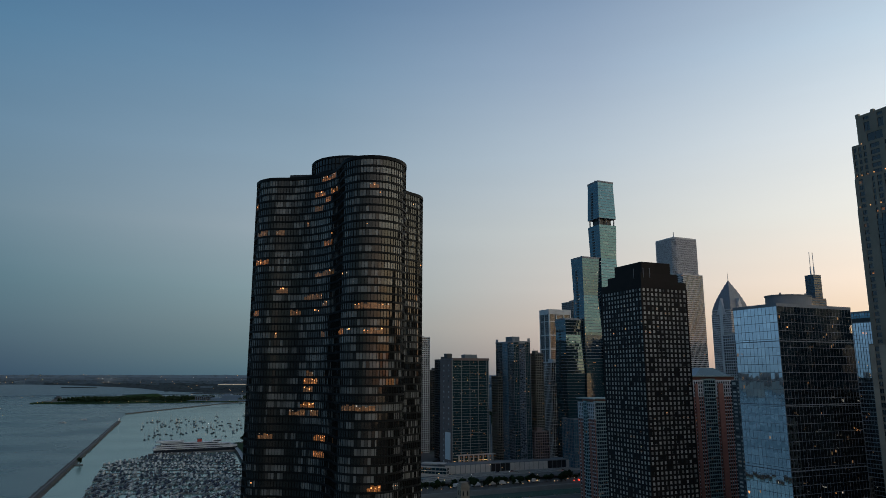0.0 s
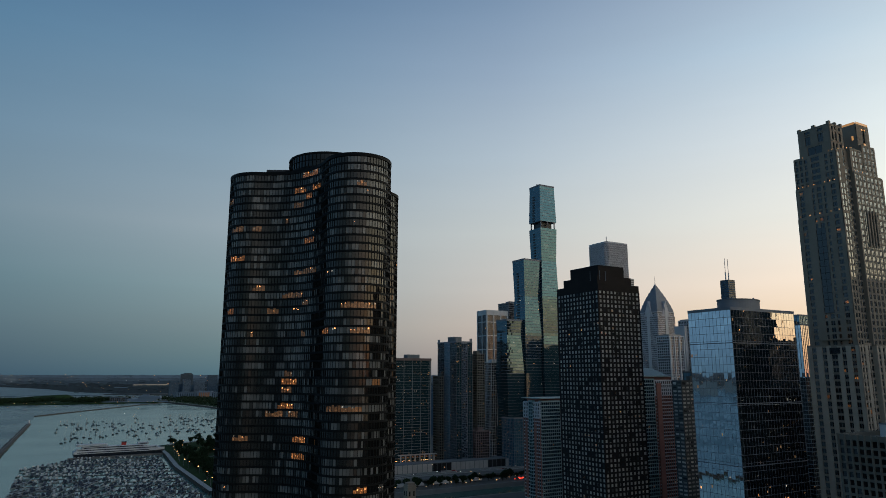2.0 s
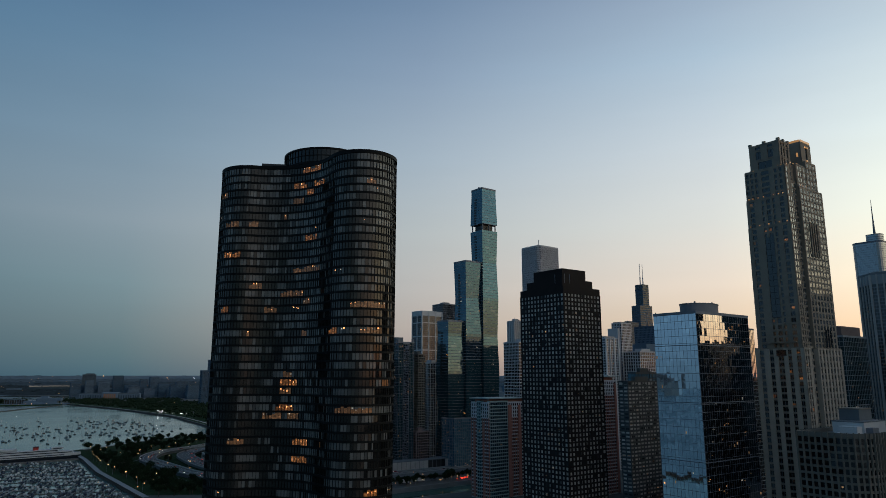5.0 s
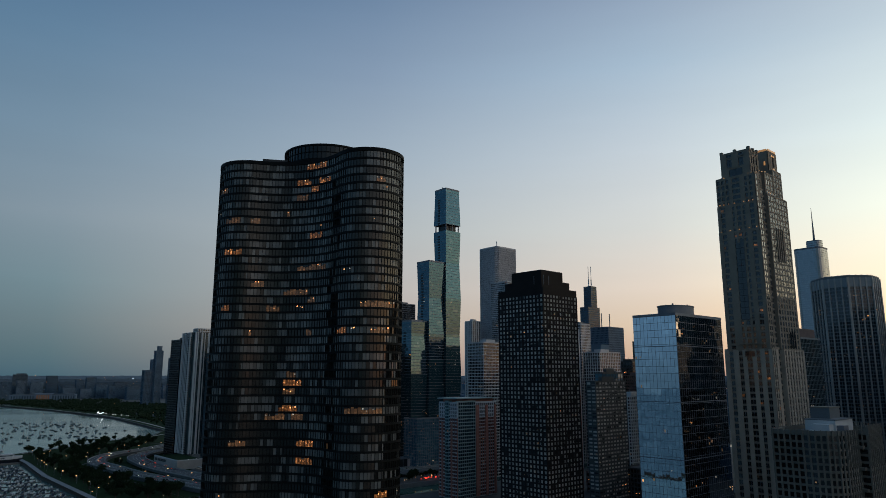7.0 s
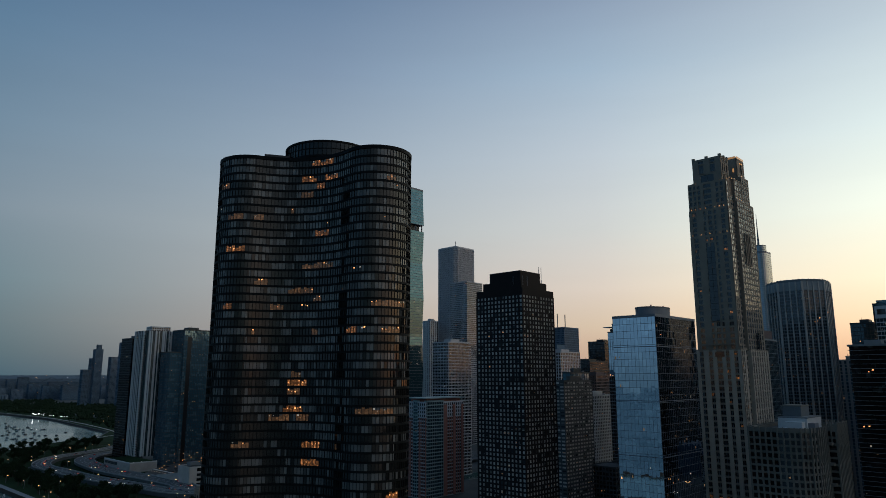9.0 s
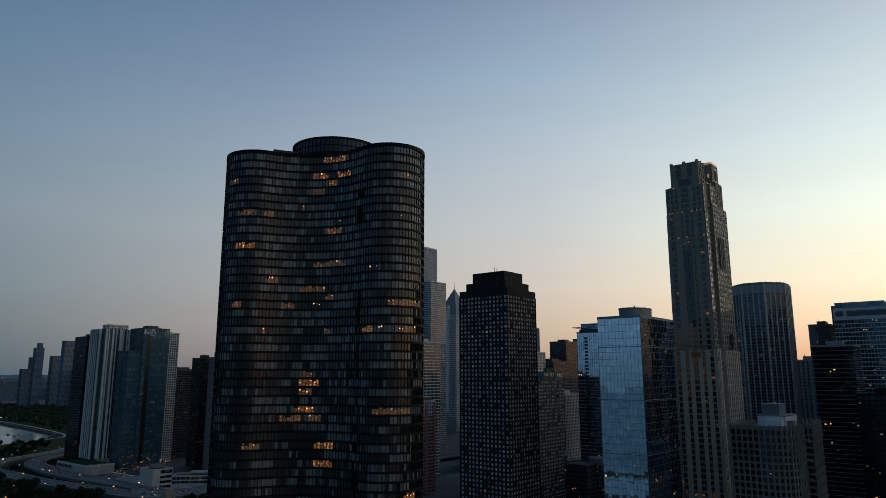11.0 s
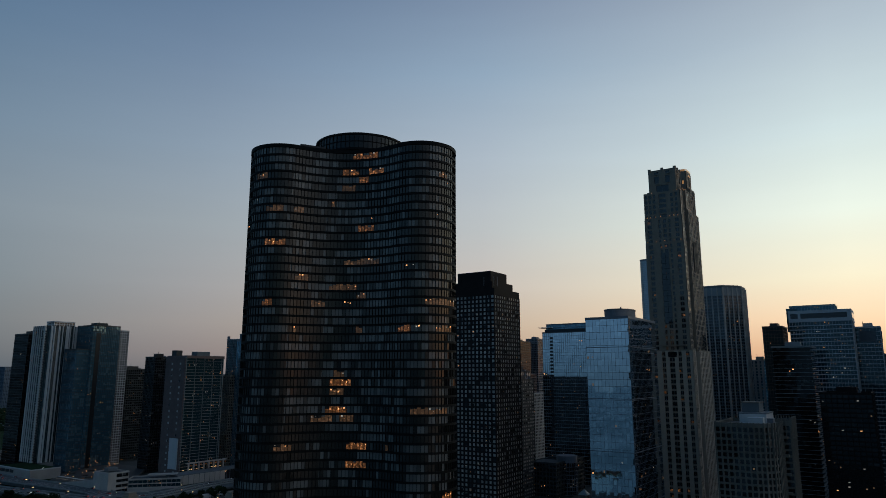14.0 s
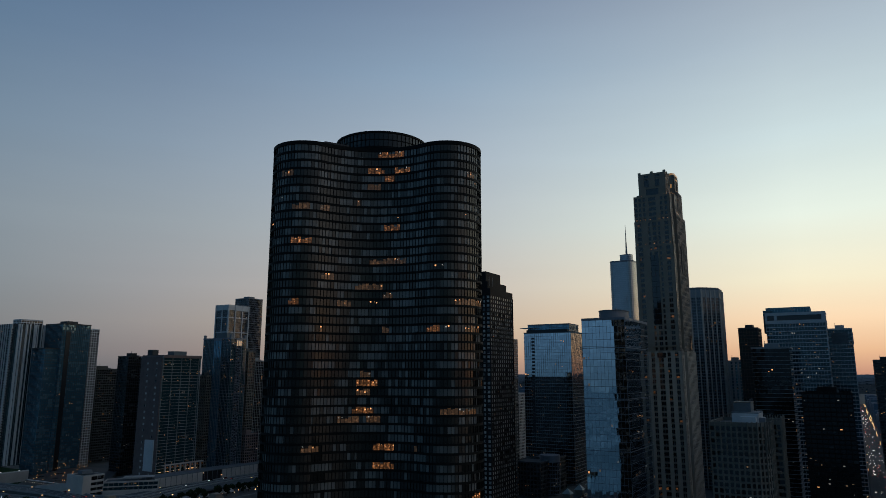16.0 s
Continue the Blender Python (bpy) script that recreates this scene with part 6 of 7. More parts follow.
for x, y, w, d, z, m, gl in ((-790, 2825, 34, 26, 112, GREY, G_DARK), (-742, 2836, 28, 26, 119, STEEL, G_DARK), (-700, 2845, 40, 24, 112, STEEL, G_DARK), (-672, 2954, 36, 26, 139, DARKGREY, G_DEEP), (-610, 2865, 50, 26, 97, DARKGREY, G_DARK),
                              (-566, 2923, 26, 26, 120, GREY, G_DARK), (-540, 2977, 34, 26, 131, DARKGREY, G_DARK), (-490, 2883, 44, 30, 101, GREY, G_DARK), (-440, 2987, 50, 30, 107, DARKGREY, G_DARK), (-412, 2793, 40, 26, 93, GREY, G_DARK),
                              (-362, 2698, 60, 30, 98, GREY, G_DARK), (-326, 2701, 24, 26, 136, GREY, G_DEEP), (-246, 2818, 30, 30, 185, STEEL, G_OCT), (-208, 2700, 30, 30, 236, STEEL, G_OCT), (-150, 2650, 60, 40, 140, STEEL, G_DARK), (-60, 2600, 50, 40, 110, DARKGREY, G_DARK)):
    # walls and windows carry the haze in their colour
    f = 1.27 if x < -330 else 1.0
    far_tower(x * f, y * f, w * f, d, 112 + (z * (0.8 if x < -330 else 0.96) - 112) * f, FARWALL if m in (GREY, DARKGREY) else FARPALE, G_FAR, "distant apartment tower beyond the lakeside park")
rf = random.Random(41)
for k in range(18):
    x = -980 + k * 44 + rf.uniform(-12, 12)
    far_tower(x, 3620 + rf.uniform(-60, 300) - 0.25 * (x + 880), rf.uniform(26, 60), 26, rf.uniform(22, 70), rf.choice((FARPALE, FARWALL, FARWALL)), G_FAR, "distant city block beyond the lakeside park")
r = tower("distant_stepped_tower", "distant slender tower with stepped shoulders", rect((-300, 2815), 26, 26), 4, 205, 4, 3, 1.4, 1.0, FARPALE, G_FAR, lit=0.004, seed=150)
tower("step", "", rect((-312, 2825), 20, 26), 4, 172, 4, 3, 1.4, 1.0, FARPALE, G_FAR, lit=0.004, seed=151, root=r)
tower("step", "", rect((-295, 2822), 14, 14), 205, 222, 4, 3, 1.4, 1.0, FARPALE, G_FAR, lit=0.0, seed=152, root=r)


def museum(x, y, w, d, h, label):
    root = thing("museum", x, y, 4, label, "museum")
    u = Vector((1, 0.1)).normalized()
    v = Vector((-u.y, u.x))
    c = Vector((x, y))
    piece("wing", FARPALE, root, c - u * w * 0.31, u, w * 0.38, d, 4, 4 + h)
    piece("wing", FARPALE, root, c + u * w * 0.31, u, w * 0.38, d, 4, 4 + h)
    piece("central_hall", FARPALE, root, c, u, w * 0.26, d + 12, 4, 10 + h)
    piece("roof", FARHAZE, root, c - u * w * 0.3, u, w * 0.34, d * 0.8, 4 + h, 6.5 + h)
    piece("roof", FARHAZE, root, c + u * w * 0.3, u, w * 0.34, d * 0.8, 4 + h, 6.5 + h)
    piece("cornice", FARPALE, root, c, u, w * 1.01, d + 2, 2 + h, 3.2 + h)
    front = c - v * (d / 2 + 6.6)
    piece("lit_portico", L_DIM, root, front, u, w * 0.2, 0.6, 8, 4 + h)
    for k in range(7):
        piece("column", FARPALE, root, front - v * 2 + u * (k - 3) * w * 0.034, u, w * 0.012, 2, 6, 5 + h)
    piece("pediment", FARPALE, root, front - v, u, w * 0.24, 4, 5 + h, 9 + h)
    for s in (-1, 1):
        for k in range(9):
            piece("window", G_FAR, root, c + u * s * w * (0.15 + 0.04 * k) - v * (d / 2 + 0.2), u, w * 0.018, 0.5, 8, h)


def aquarium(x, y):
    root = thing("aquarium", x, y, 4, "low pale stone aquarium with a dark glass front on the shore", "aquarium")
    u = Vector((1, 0.1)).normalized()
    v = Vector((-u.y, u.x))
    c = Vector((x, y))
    piece("terrace", FARPALE, root, c - v * 26, u, 250, 16, 2, 6)
    piece("glass_front", G_DARK, root, c - u * 66 - v * 8, u, 62, 40, 4, 21)
    for k in range(8):
        piece("front_rib", FARPALE, root, c + u * (-94 + k * 8) - v * 28.4, u, 1.6, 1, 4, 21)
    piece("front_roof", FARHAZE, root, c - u * 66 - v * 8, u, 66, 44, 21, 23)
    piece("hall", FARPALE, root, c + u * 22, u, 116, 34, 4, 16)
    piece("upper_hall", FARPALE, root, c + u * 52, u, 84, 40, 16, 26)
    piece("drum", FARPALE, root, c + u * 34, u, 26, 26, 26, 32)


museum(-790, 3420, 250, 60, 26, "long pale stone museum with a lit portico")
aquarium(-960, 2965)


def planetarium():
    x, y = -1590, 2850
    root = thing("planetarium", x, y, 3, "low stone planetarium with a dark dome", "planetarium")
    bm = bmesh.new()
    bmesh.ops.create_uvsphere(bm, u_segments=24, v_segments=12, radius=15)
    for v in bm.verts:
        v.co.z = max(v.co.z, 0) * 0.9 + 10
    part("dome", bm, DARKGREY, root)
    piece("hall", GREY, root, (x, y), (1, 0.3), 36, 36, 3, 13)
    piece("terrace", GREY, root, (x - 12, y), (1, 0.3), 90, 44, 3, 7)


planetarium()


def mound():
    """Grassy hill in the middle of the peninsula."""
    g = Geo()
    ring = lambda k: [Vector((-1500 + 35 * k + math.cos(a) * 150 * (1 - k * 0.3), 3330 + math.sin(a) * 95 * (1 - k * 0.3))) for a in (2 * math.pi * i / 28 for i in range(28))]
    for k, (z0, z1) in enumerate(((3, 12), (12, 19), (19, 23))):
        g.prism(ring(k), z0, z1, ring(k + 1))
    tagged(part("mound", g, GRASS, None), "low grassy hill on the wooded peninsula", "hill", "", "structure")


mound()

# ---- harbour ----


def breakwater(name, a, b, w, label):
    rnd = random.Random(len(label))
    a, b = Vector(a), Vector(b)
    u = (b - a).normalized()
    v = Vector((-u.y, u.x))
    root = thing(name, a.x, a.y, 0, label, "breakwater")
    g = Geo()
    n = 40
    top, low = [], []
    for i in range(n + 1):
        c = a + (b - a) * i / n
        for lst, s in ((low, 1.0), (top, 0.55)):
            lst.append((c - v * w * s * rnd.uniform(0.45, 0.55), c + v * w * s * rnd.uniform(0.45, 0.55)))
    for i in range(n):
        (a0, b0), (a1, b1) = low[i], low[i + 1]
        (c0, d0), (c1, d1) = top[i], top[i + 1]
        g.quad((*a0, -1), (*c0, 2.6), (*c1, 2.6), (*a1, -1))
        g.quad((*c0, 2.6), (*d0, 2.6), (*d1, 2.6), (*c1, 2.6))
        g.quad((*d0, 2.6), (*b0, -1), (*b1, -1), (*d1, 2.6))
    part("mound", g, ROCK, root)
    stones = Geo()
    for _ in range(1300):
        c = a + (b - a) * rnd.random() + v * rnd.uniform(-0.52, 0.52) * w
        s = rnd.uniform(0.5, 1.5)
        stones.box(c, (math.cos(_), math.sin(_)), s, s * rnd.uniform(0.6, 1), -0.5, rnd.uniform(0.5, 2.5) if abs((c - a).dot(v)) < w * 0.3 else rnd.uniform(0.3, 1.0))
    part("boulders", stones, ROCK, root, kind="stuff")
    return root


b1 = breakwater("stone_breakwater", (-240, 310), (-789, 1688), 11, "long grey rubble breakwater in the lake")
breakwater("stone_breakwater", (-916, 1998), (-846, 2969), 6, "low dark rubble breakwater in the lake")
piece("beacon", WHITE, b1, (-787, 1684), (1, 0), 2.6, 2.6, 2, 9.5)
piece("jetty", WOOD, b1, (-463, 881), (1, 0.1), 20, 3, -0.4, 1.4)


for k in range(14):
    u = (Vector((-789, 1688)) - Vector((-240, 310))).normalized()
    piece("capping_slab", WOOD, b1, Vector((-240, 310)) + u * (53 + k * 105.9), u, 104, 1.5, 2.4, 2.8)


def boat_shell(length, beam, free):
    """A pointed hull with a sheer line, as a mesh round the origin along x."""
    g = Geo()
    L, B = length / 2, beam / 2
    low = [(-L * 0.95, -B * 0.7), (L * 0.4, -B * 0.7), (L * 0.85, 0), (L * 0.4, B * 0.7), (-L * 0.95, B * 0.7)]
    top = [(-L, -B), (L * 0.45, -B), (L, 0), (L * 0.45, B), (-L, B)]
    g.prism([Vector(p) for p in low], -0.2, free, [Vector(p) for p in top])
    return g


def motor_boat(x, y, turn, length, hullmat, label, top=None):
    root = thing("motor_boat", 0, 0, 0, label, "boat", "boats in the marina")
    part("hull", boat_shell(length, length * 0.27, 1.2), hullmat, root)
    g = Geo()
    s = length / 10
    base = [Vector((-3.6 * s, -1.0 * s)), Vector((1.6 * s, -0.8 * s)), Vector((1.6 * s, 0.8 * s)), Vector((-3.6 * s, 1.0 * s))]
    g.prism(base, 1.2, 1.8)
    g.prism([p * 0.9 for p in base], 2.4, 2.65)
    g.box((-2.2 * s, 0), (1, 0), 0.2, 1.2 * s, 2.3, 3.4)
    g.box((-1.2 * s, 0), (1, 0), 2.6 * s, 1.3 * s, 3.3, 3.5)
    cabin = part("cabin", g, top or HULL, root)
    g = Geo()
    g.prism([p * 0.97 for p in base], 1.8, 2.4, [p * 0.86 for p in base])
    g.box((-4.1 * s, 0), (1, 0), 1.3 * s, 1.7 * s, 1.21, 1.3)
    g.box((2.6 * s, 0), (1, 0), 1.6 * s, 0.9 * s, 1.21, 1.3)
    part("windscreen", g, CARGLASS, cabin, "dark windscreen, cockpit and hatch")
    root.matrix_basis = pose(x, y, 0, 0, 0, turn)
    return root


def sail_boat(label, hull):
    root = thing("sailing_boat", 0, 0, 0, label, "boat", "boats at moorings")
    part("hull", boat_shell(8, 2.1, 1.1), hull, root)
    g = Geo()
    g.prism([Vector((-1.5, -0.7)), Vector((2, -0.5)), Vector((2, 0.5)), Vector((-1.5, 0.7))], 1.0, 1.6)
    part("cabin", g, NAVY, root)
    g = Geo()
    g.box((0.8, 0), (1, 0), 0.28, 0.28, 1, 12.5)
    g.box((-1.2, 0), (1, 0), 3.6, 0.3, 1.9, 2.3)
    part("mast", g, MAST, root)
    return root


def marina():
    rnd = random.Random(12)
    kinds = [motor_boat(-9999, 0, 0, 10, HULL, "white motor boat with a blue canvas top at a marina dock", CANVAS), motor_boat(-9999, 0, 0, 13, HULL, "large white motor yacht moored at a marina dock"), motor_boat(-9999, 0, 0, 9, NAVY, "dark-hulled motor boat moored at a marina dock", GREY)]
    used = set()
    rest, dark, tops, covers = Geo(), Geo(), Geo(), Geo()
    count = 0
    edge = lambda pts, y: np.interp(y, [p[0] for p in pts], [p[1] for p in pts])
    inner = [(640, -150), (697, -172), (885, -256), (1000, -300)]
    outer = [(640, -326), (655, -332), (896, -432), (995, -413)]
    for k, y in enumerate(range(648, 1000, 27)):
        x1, x0 = edge(inner, y), edge(outer, y)
        dock = thing("dock", (x0 + x1) / 2, y, 0, "grey timber floating dock", "dock", "marina docks")
        piece("deck", WOOD, dock, ((x0 + x1) / 2, y), (1, 0), x1 - x0, 2.2, -0.3, 0.6)
        for s in range(3):
            piece("pile", WOOD, dock, (x0 + (x1 - x0) * (s + 0.2) / 3, y + 1.3), (1, 0), 0.4, 0.4, -1, 3)
        x = x0 + 3
        while x < x1 - 4:
            for side in (-1, 1):
                if rnd.random() < 0.28:
                    continue
                i = rnd.choice((0, 0, 1, 1, 2, 2))
                m = pose(x + rnd.uniform(-.4, .4), y + side * (5.8 + rnd.uniform(-.5, .5)), 0, 0, 0, 90 * side + rnd.uniform(-6, 6) + (180 if rnd.random() < 0.3 else 0)) @ Matrix.Scale(rnd.uniform(0.75, 1.15), 4)
                if y < 870 and count < 190 and rnd.random() < 0.7:
                    if i in used:
                        copy_thing(kinds[i], m)
                    else:
                        kinds[i].matrix_basis = m
                        used.add(i)
                    count += 1
                else:
                    fleet = dark if rnd.random() < 0.62 else rest
                    j = len(fleet.v)
                    h = boat_shell(9.2, 2.3, 1.0)
                    fleet.v += [tuple(m @ Vector(v)) for v in h.v]
                    fleet.f += [tuple(q + j for q in f) for f in h.f]
                    c, u = m @ Vector((rnd.uniform(-1.5, 0), 0, 0)), m.to_3x3() @ Vector((1, 0, 0))
                    (tops if rnd.random() < 0.6 else covers).box(c[:2], u.normalized()[:2], rnd.uniform(2.0, 3.6), 1.3, 0.9, rnd.uniform(1.9, 3.2))
                    if rnd.random() < 0.9:
                        covers.box((c + u * 2.4)[:2], u.normalized()[:2], 2.0, 1.0, 0.95, 1.25)
            x += 5.0
    tagged(part("far_boats", rest, HULL, None), "rows of pale boat hulls far along the docks", "boats", "", "stuff")
    tagged(part("far_dark_boats", dark, NAVY, None), "dark boat hulls among the white ones along the docks", "boats", "", "stuff")
    tagged(part("far_boat_covers", covers, CANVAS, None), "blue canvas covers of the far boats", "boats", "", "stuff")
    tagged(part("far_boat_cabins", tops, WHITE, None), "white cabins of the far motor boats", "boats", "", "stuff")


marina()


def moorings():
    rnd = random.Random(5)
    kinds = [sail_boat("dark-hulled sailing boat at a mooring with bare mast", DARKGREY), sail_boat("white-hulled sailing boat at a mooring with bare mast", HULL)]
    first = [True, True]
    poly = [(-497, 1118), (-719, 1668), (-640, 1900), (-420, 1950), (-230, 1640), (-270, 1400), (-350, 1230)]

    def inside(x, y):
        c = False
        for i in range(len(poly)):
            (x0, y0), (x1, y1) = poly[i - 1], poly[i]
            if (y0 > y) != (y1 > y) and x < (x1 - x0) * (y - y0) / (y1 - y0) + x0:
                c = not c
        return c
    n = 0
    while n < 230:
        if n % 6 == 0 or n == 0:
            cx, cy = rnd.uniform(-720, -220), rnd.uniform(1110, 1950)
        if not inside(cx, cy):
            cx, cy = rnd.uniform(-720, -220), rnd.uniform(1110, 1950)
            continue
        x, y = cx + rnd.gauss(0, 40), cy + rnd.gauss(0, 55)
        if not inside(x, y):
            continue
        m = pose(x, y, 0, 0, 0, 146 + rnd.uniform(-16, 16))
        k = n % 5 in (1, 3)
        if first[k]:
            kinds[k].matrix_basis, first[k] = m, False
        else:
            copy_thing(kinds[k], m)
        n += 1


moorings()


def ship():
    a, b = Vector((-418, 1002)), Vector((-312, 1058))
    c, u = (a + b) / 2, (b - a).normalized()
    root = thing("passenger_ship", c.x, c.y, 0, "long white excursion ship with a dark hull and red funnel", "ship")
    v = Vector((-u.y, u.x))
    L, B = 58, 8
    low = [c - u * L * .96 - v * B * .8, c + u * L * .8 - v * B * .8, c + u * L * .97, c + u * L * .8 + v * B * .8, c - u * L * .96 + v * B * .8]
    top = [c - u * L - v * B, c + u * L * .8 - v * B, c + u * L * 1.04, c + u * L * .8 + v * B, c - u * L + v * B]
    g = Geo()
    g.prism(low, -0.5, 6.0, top)
    part("hull", g, NAVY, root)
    g = Geo()
    g.prism(grow(top, -0.1), 6.0, 9.4)
    part("upper_hull", g, WHITE, root)
    for w, d, z0, z1, o in ((104, 13, 9.4, 12.2, -3), (80, 11, 12.2, 14.8, -8), (14, 8, 14.8, 17.4, 30)):
        piece("deckhouse", WHITE, root, c + u * o, u, w, d, z0, z1)
        piece("window_strip", NAVY, root, c + u * o, u, w - 4, d + 0.15, z0 + 0.6, z0 + 1.7)
    piece("side_windows", NAVY, root, c - u * 8, u, 92, 16.0, 7.2, 8.2)
    piece("awning", WHITE, root, c - u * 36, u, 38, 12, 15.6, 18.2)
    piece("funnel", REDPAINT, root, c + u * 5, u, 6, 4, 14.8, 18.6)
    piece("funnel_band", NAVY, root, c + u * 5, u, 6.2, 4.2, 18.6, 19.6)
    piece("mast", MAST, root, c + u * 36, u, 0.4, 0.4, 12, 24)
    piece("pier", WOOD, root, c - v * 13, u, 130, 5, 0, 2.2)


ship()
for x, y, turn in ((-905, 1744, 172), (-902, 1642, 175), (-1480, 2300, 170), (-1111, 2362, 178)):
    motor_boat(x, y, turn, 22, WHITE, "white motor yacht under way on the lake", WHITE)

# ---- trees, lamps, cars ----


def tree_template(seed, h, spread):
    rnd = random.Random(seed)
    root = thing("tree", 0, 0, 0, "broad-leaved tree with a dark green crown", "tree", "trees in the park")
    g = Geo()
    ring = lambda x, y, r: [Vector((x + math.cos(a) * r, y + math.sin(a) * r)) for a in (2 * math.pi * i / 6 for i in range(6))]
    g.prism(ring(0, 0, 0.35), 0, h * 0.45, ring(0.2, 0.1, 0.2))
    for k in range(4):
        a = k * 1.6 + rnd.random()
        g.prism(ring(0.1, 0.1, 0.16), h * 0.35, h * 0.7, ring(math.cos(a) * spread * 0.4, math.sin(a) * spread * 0.4, 0.06))
    part("trunk", g, BARK, root)
    g = Geo()
    clumps = [(Vector((0, 0, h * 0.66)), 0.62)]
    for k in range(7):
        a, r = k * 2.4 + rnd.random(), rnd.uniform(0.35, 0.8)
        clumps.append((Vector((math.cos(a) * spread * r, math.sin(a) * spread * r, h * rnd.uniform(0.42, 0.9))), rnd.uniform(0.28, 0.5)))
    for _ in range(620):
        mid, size = clumps[_ % len(clumps)] if _ % 3 else clumps[0]
        p = Vector((rnd.gauss(0, 1), rnd.gauss(0, 1), rnd.gauss(0, 1))).normalized() * rnd.uniform(0.45, 1.12)
        c = mid + Vector((p.x * spread * size, p.y * spread * size, p.z * h * size * 0.42))
        s = rnd.uniform(0.3, 0.75)
        a = Vector((rnd.gauss(0, 1), rnd.gauss(0, 1), rnd.gauss(0, 1))).normalized()
        b = a.orthogonal().normalized()
        d = a.cross(b)
        g.quad(tuple(c + b * s), tuple(c + d * s * 0.7), tuple(c - b * s), tuple(c - d * s * 0.7))
    part("crown", g, LEAF, root)
    return root


TREES = [tree_template(1, 9, 3.8), tree_template(2, 12, 4.6), tree_template(3, 7, 3.2)]
FIRST_TREE = {0: True, 1: True, 2: True}
rt = random.Random(77)


def plant_tree(x, y, z=4.05, small=False):
    i = 2 if small else rt.randrange(3)
    m = pose(x, y, z, 0, 0, rt.uniform(0, 360))
    if FIRST_TREE[i]:
        TREES[i].matrix_basis, FIRST_TREE[i] = m, False
    else:
        t = copy_thing(TREES[i], m)
        t.scale = [rt.uniform(0.8, 1.25)] * 3


def near_road(p, d=24):
    return min((p - q).length for q in LSD) < d or min((p - q).length for q in RAMP) < d


def woods():
    """Trees singly in the near park and beside the river, massed ones far off."""
    n = 0
    while n < 210:
        p = Vector((rt.uniform(-335, -95), rt.uniform(690, 1290)))
        x0 = np.interp(p.y, [690, 885, 1010, 1130, 1290], [-155, -236, -282, -326, -240])
        x1 = np.interp(p.y, [690, 800, 950, 1040, 1230], [-100, -150, -235, -215, -165])
        if not x0 < p.x < x1 or near_road(p, 20):
            continue
        if rt.random() < 0.55 and abs(p.x - x0) > 22 and abs(p.x - x1) > 30:
            continue
        plant_tree(p.x, p.y)
        n += 1
    for k in range(64):
        p = along((-95, 650), k * 4.4 + rt.uniform(-2, 2), rt.choice((-18, -14, -11, -8, -5)))
        if rt.random() < 0.9:
            plant_tree(p.x, p.y, small=True)
    n = 0
    while n < 60:
        p = Vector((rt.uniform(-240, 30), rt.uniform(700, 1130)))
        x1 = np.interp(p.y, [690, 800, 950, 1040, 1130], [-90, -120, -165, -185, -150])
        if p.x > x1 or near_road(p, 20) or p.x < np.interp(p.y, [690, 885, 1010, 1130], [-150, -232, -278, -322]):
            continue
        plant_tree(p.x, p.y)
        n += 1
    for k in range(22):
        p = along((180, 296), rt.uniform(-10, 40), rt.uniform(-14, -4))
        plant_tree(p.x, p.y)
    g = Geo()
    for _ in range(6200):
        if _ < 4600:
            x, y = rt.uniform(-900, 160), rt.uniform(1560, 3330)
            sx = np.interp(y, [1528, 2017, 2480, 3010, 3330], [-150, -300, -530, -850, -900])
            if x < sx or x > sx + 420:
                continue
        elif _ < 5900:
            x = rt.uniform(-1530, -880)
            y = np.interp(x, [-1600, -1335, -1058, -854], [2690, 2740, 2860, 2960]) + rt.uniform(14, 260)
            if math.sin(x * 0.021) + math.sin(x * 0.053 + 1) < -0.75 or abs(x + 960) < 110 and y < 3010:
                continue
        else:
            x, y = rt.uniform(-110, 0), rt.uniform(1200, 1560)
        h = rt.uniform(7, 13) * (1.7 if 4600 <= _ < 5900 else 1.1)
        for q in range(5):
            c = Vector((x + rt.uniform(-4, 4), y + rt.uniform(-4, 4), 4 + h * rt.uniform(0.35, 0.9)))
            s = rt.uniform(2.0, 4.0)
            pts = [c + Vector((math.cos(a) * s * rt.uniform(.7, 1.2), math.sin(a) * s * rt.uniform(.7, 1.2), rt.uniform(-1, 1))) for a in (0, 1.26, 2.5, 3.8, 5.0)]
            i = len(g.v)
            g.v += [tuple(p) for p in pts] + [tuple(c + Vector((0, 0, s * 0.9))), tuple(c - Vector((0, 0, s)))]
            g.f += [(i + e, i + (e + 1) % 5, i + 5) for e in range(5)] + [(i + (e + 1) % 5, i + e, i + 6) for e in range(5)]
    tagged(part("far_trees", g, LEAF, None), "massed dark trees of the far lakeside parks", "trees", "", "stuff")


woods()
plant_tree(-458, 884, 1.4, small=True)


def street_lamp_template():
    root = thing("street_lamp", 0, 0, 0, "slim grey street lamp with a glowing amber head", "street lamp", "street lamps")
    g = Geo()
    g.box((0, 0), (1, 0), 0.16, 0.16, 0, 8.2)
    g.box((0.7, 0), (1, 0), 1.5, 0.1, 8.0, 8.15)
    pole = part("pole", g, STEEL, root)
    g = Geo()
    g.box((1.3, 0), (1, 0), 0.9, 0.5, 7.7, 8.2)
    part("lamp_head", g, L_STREET, pole)
    return root


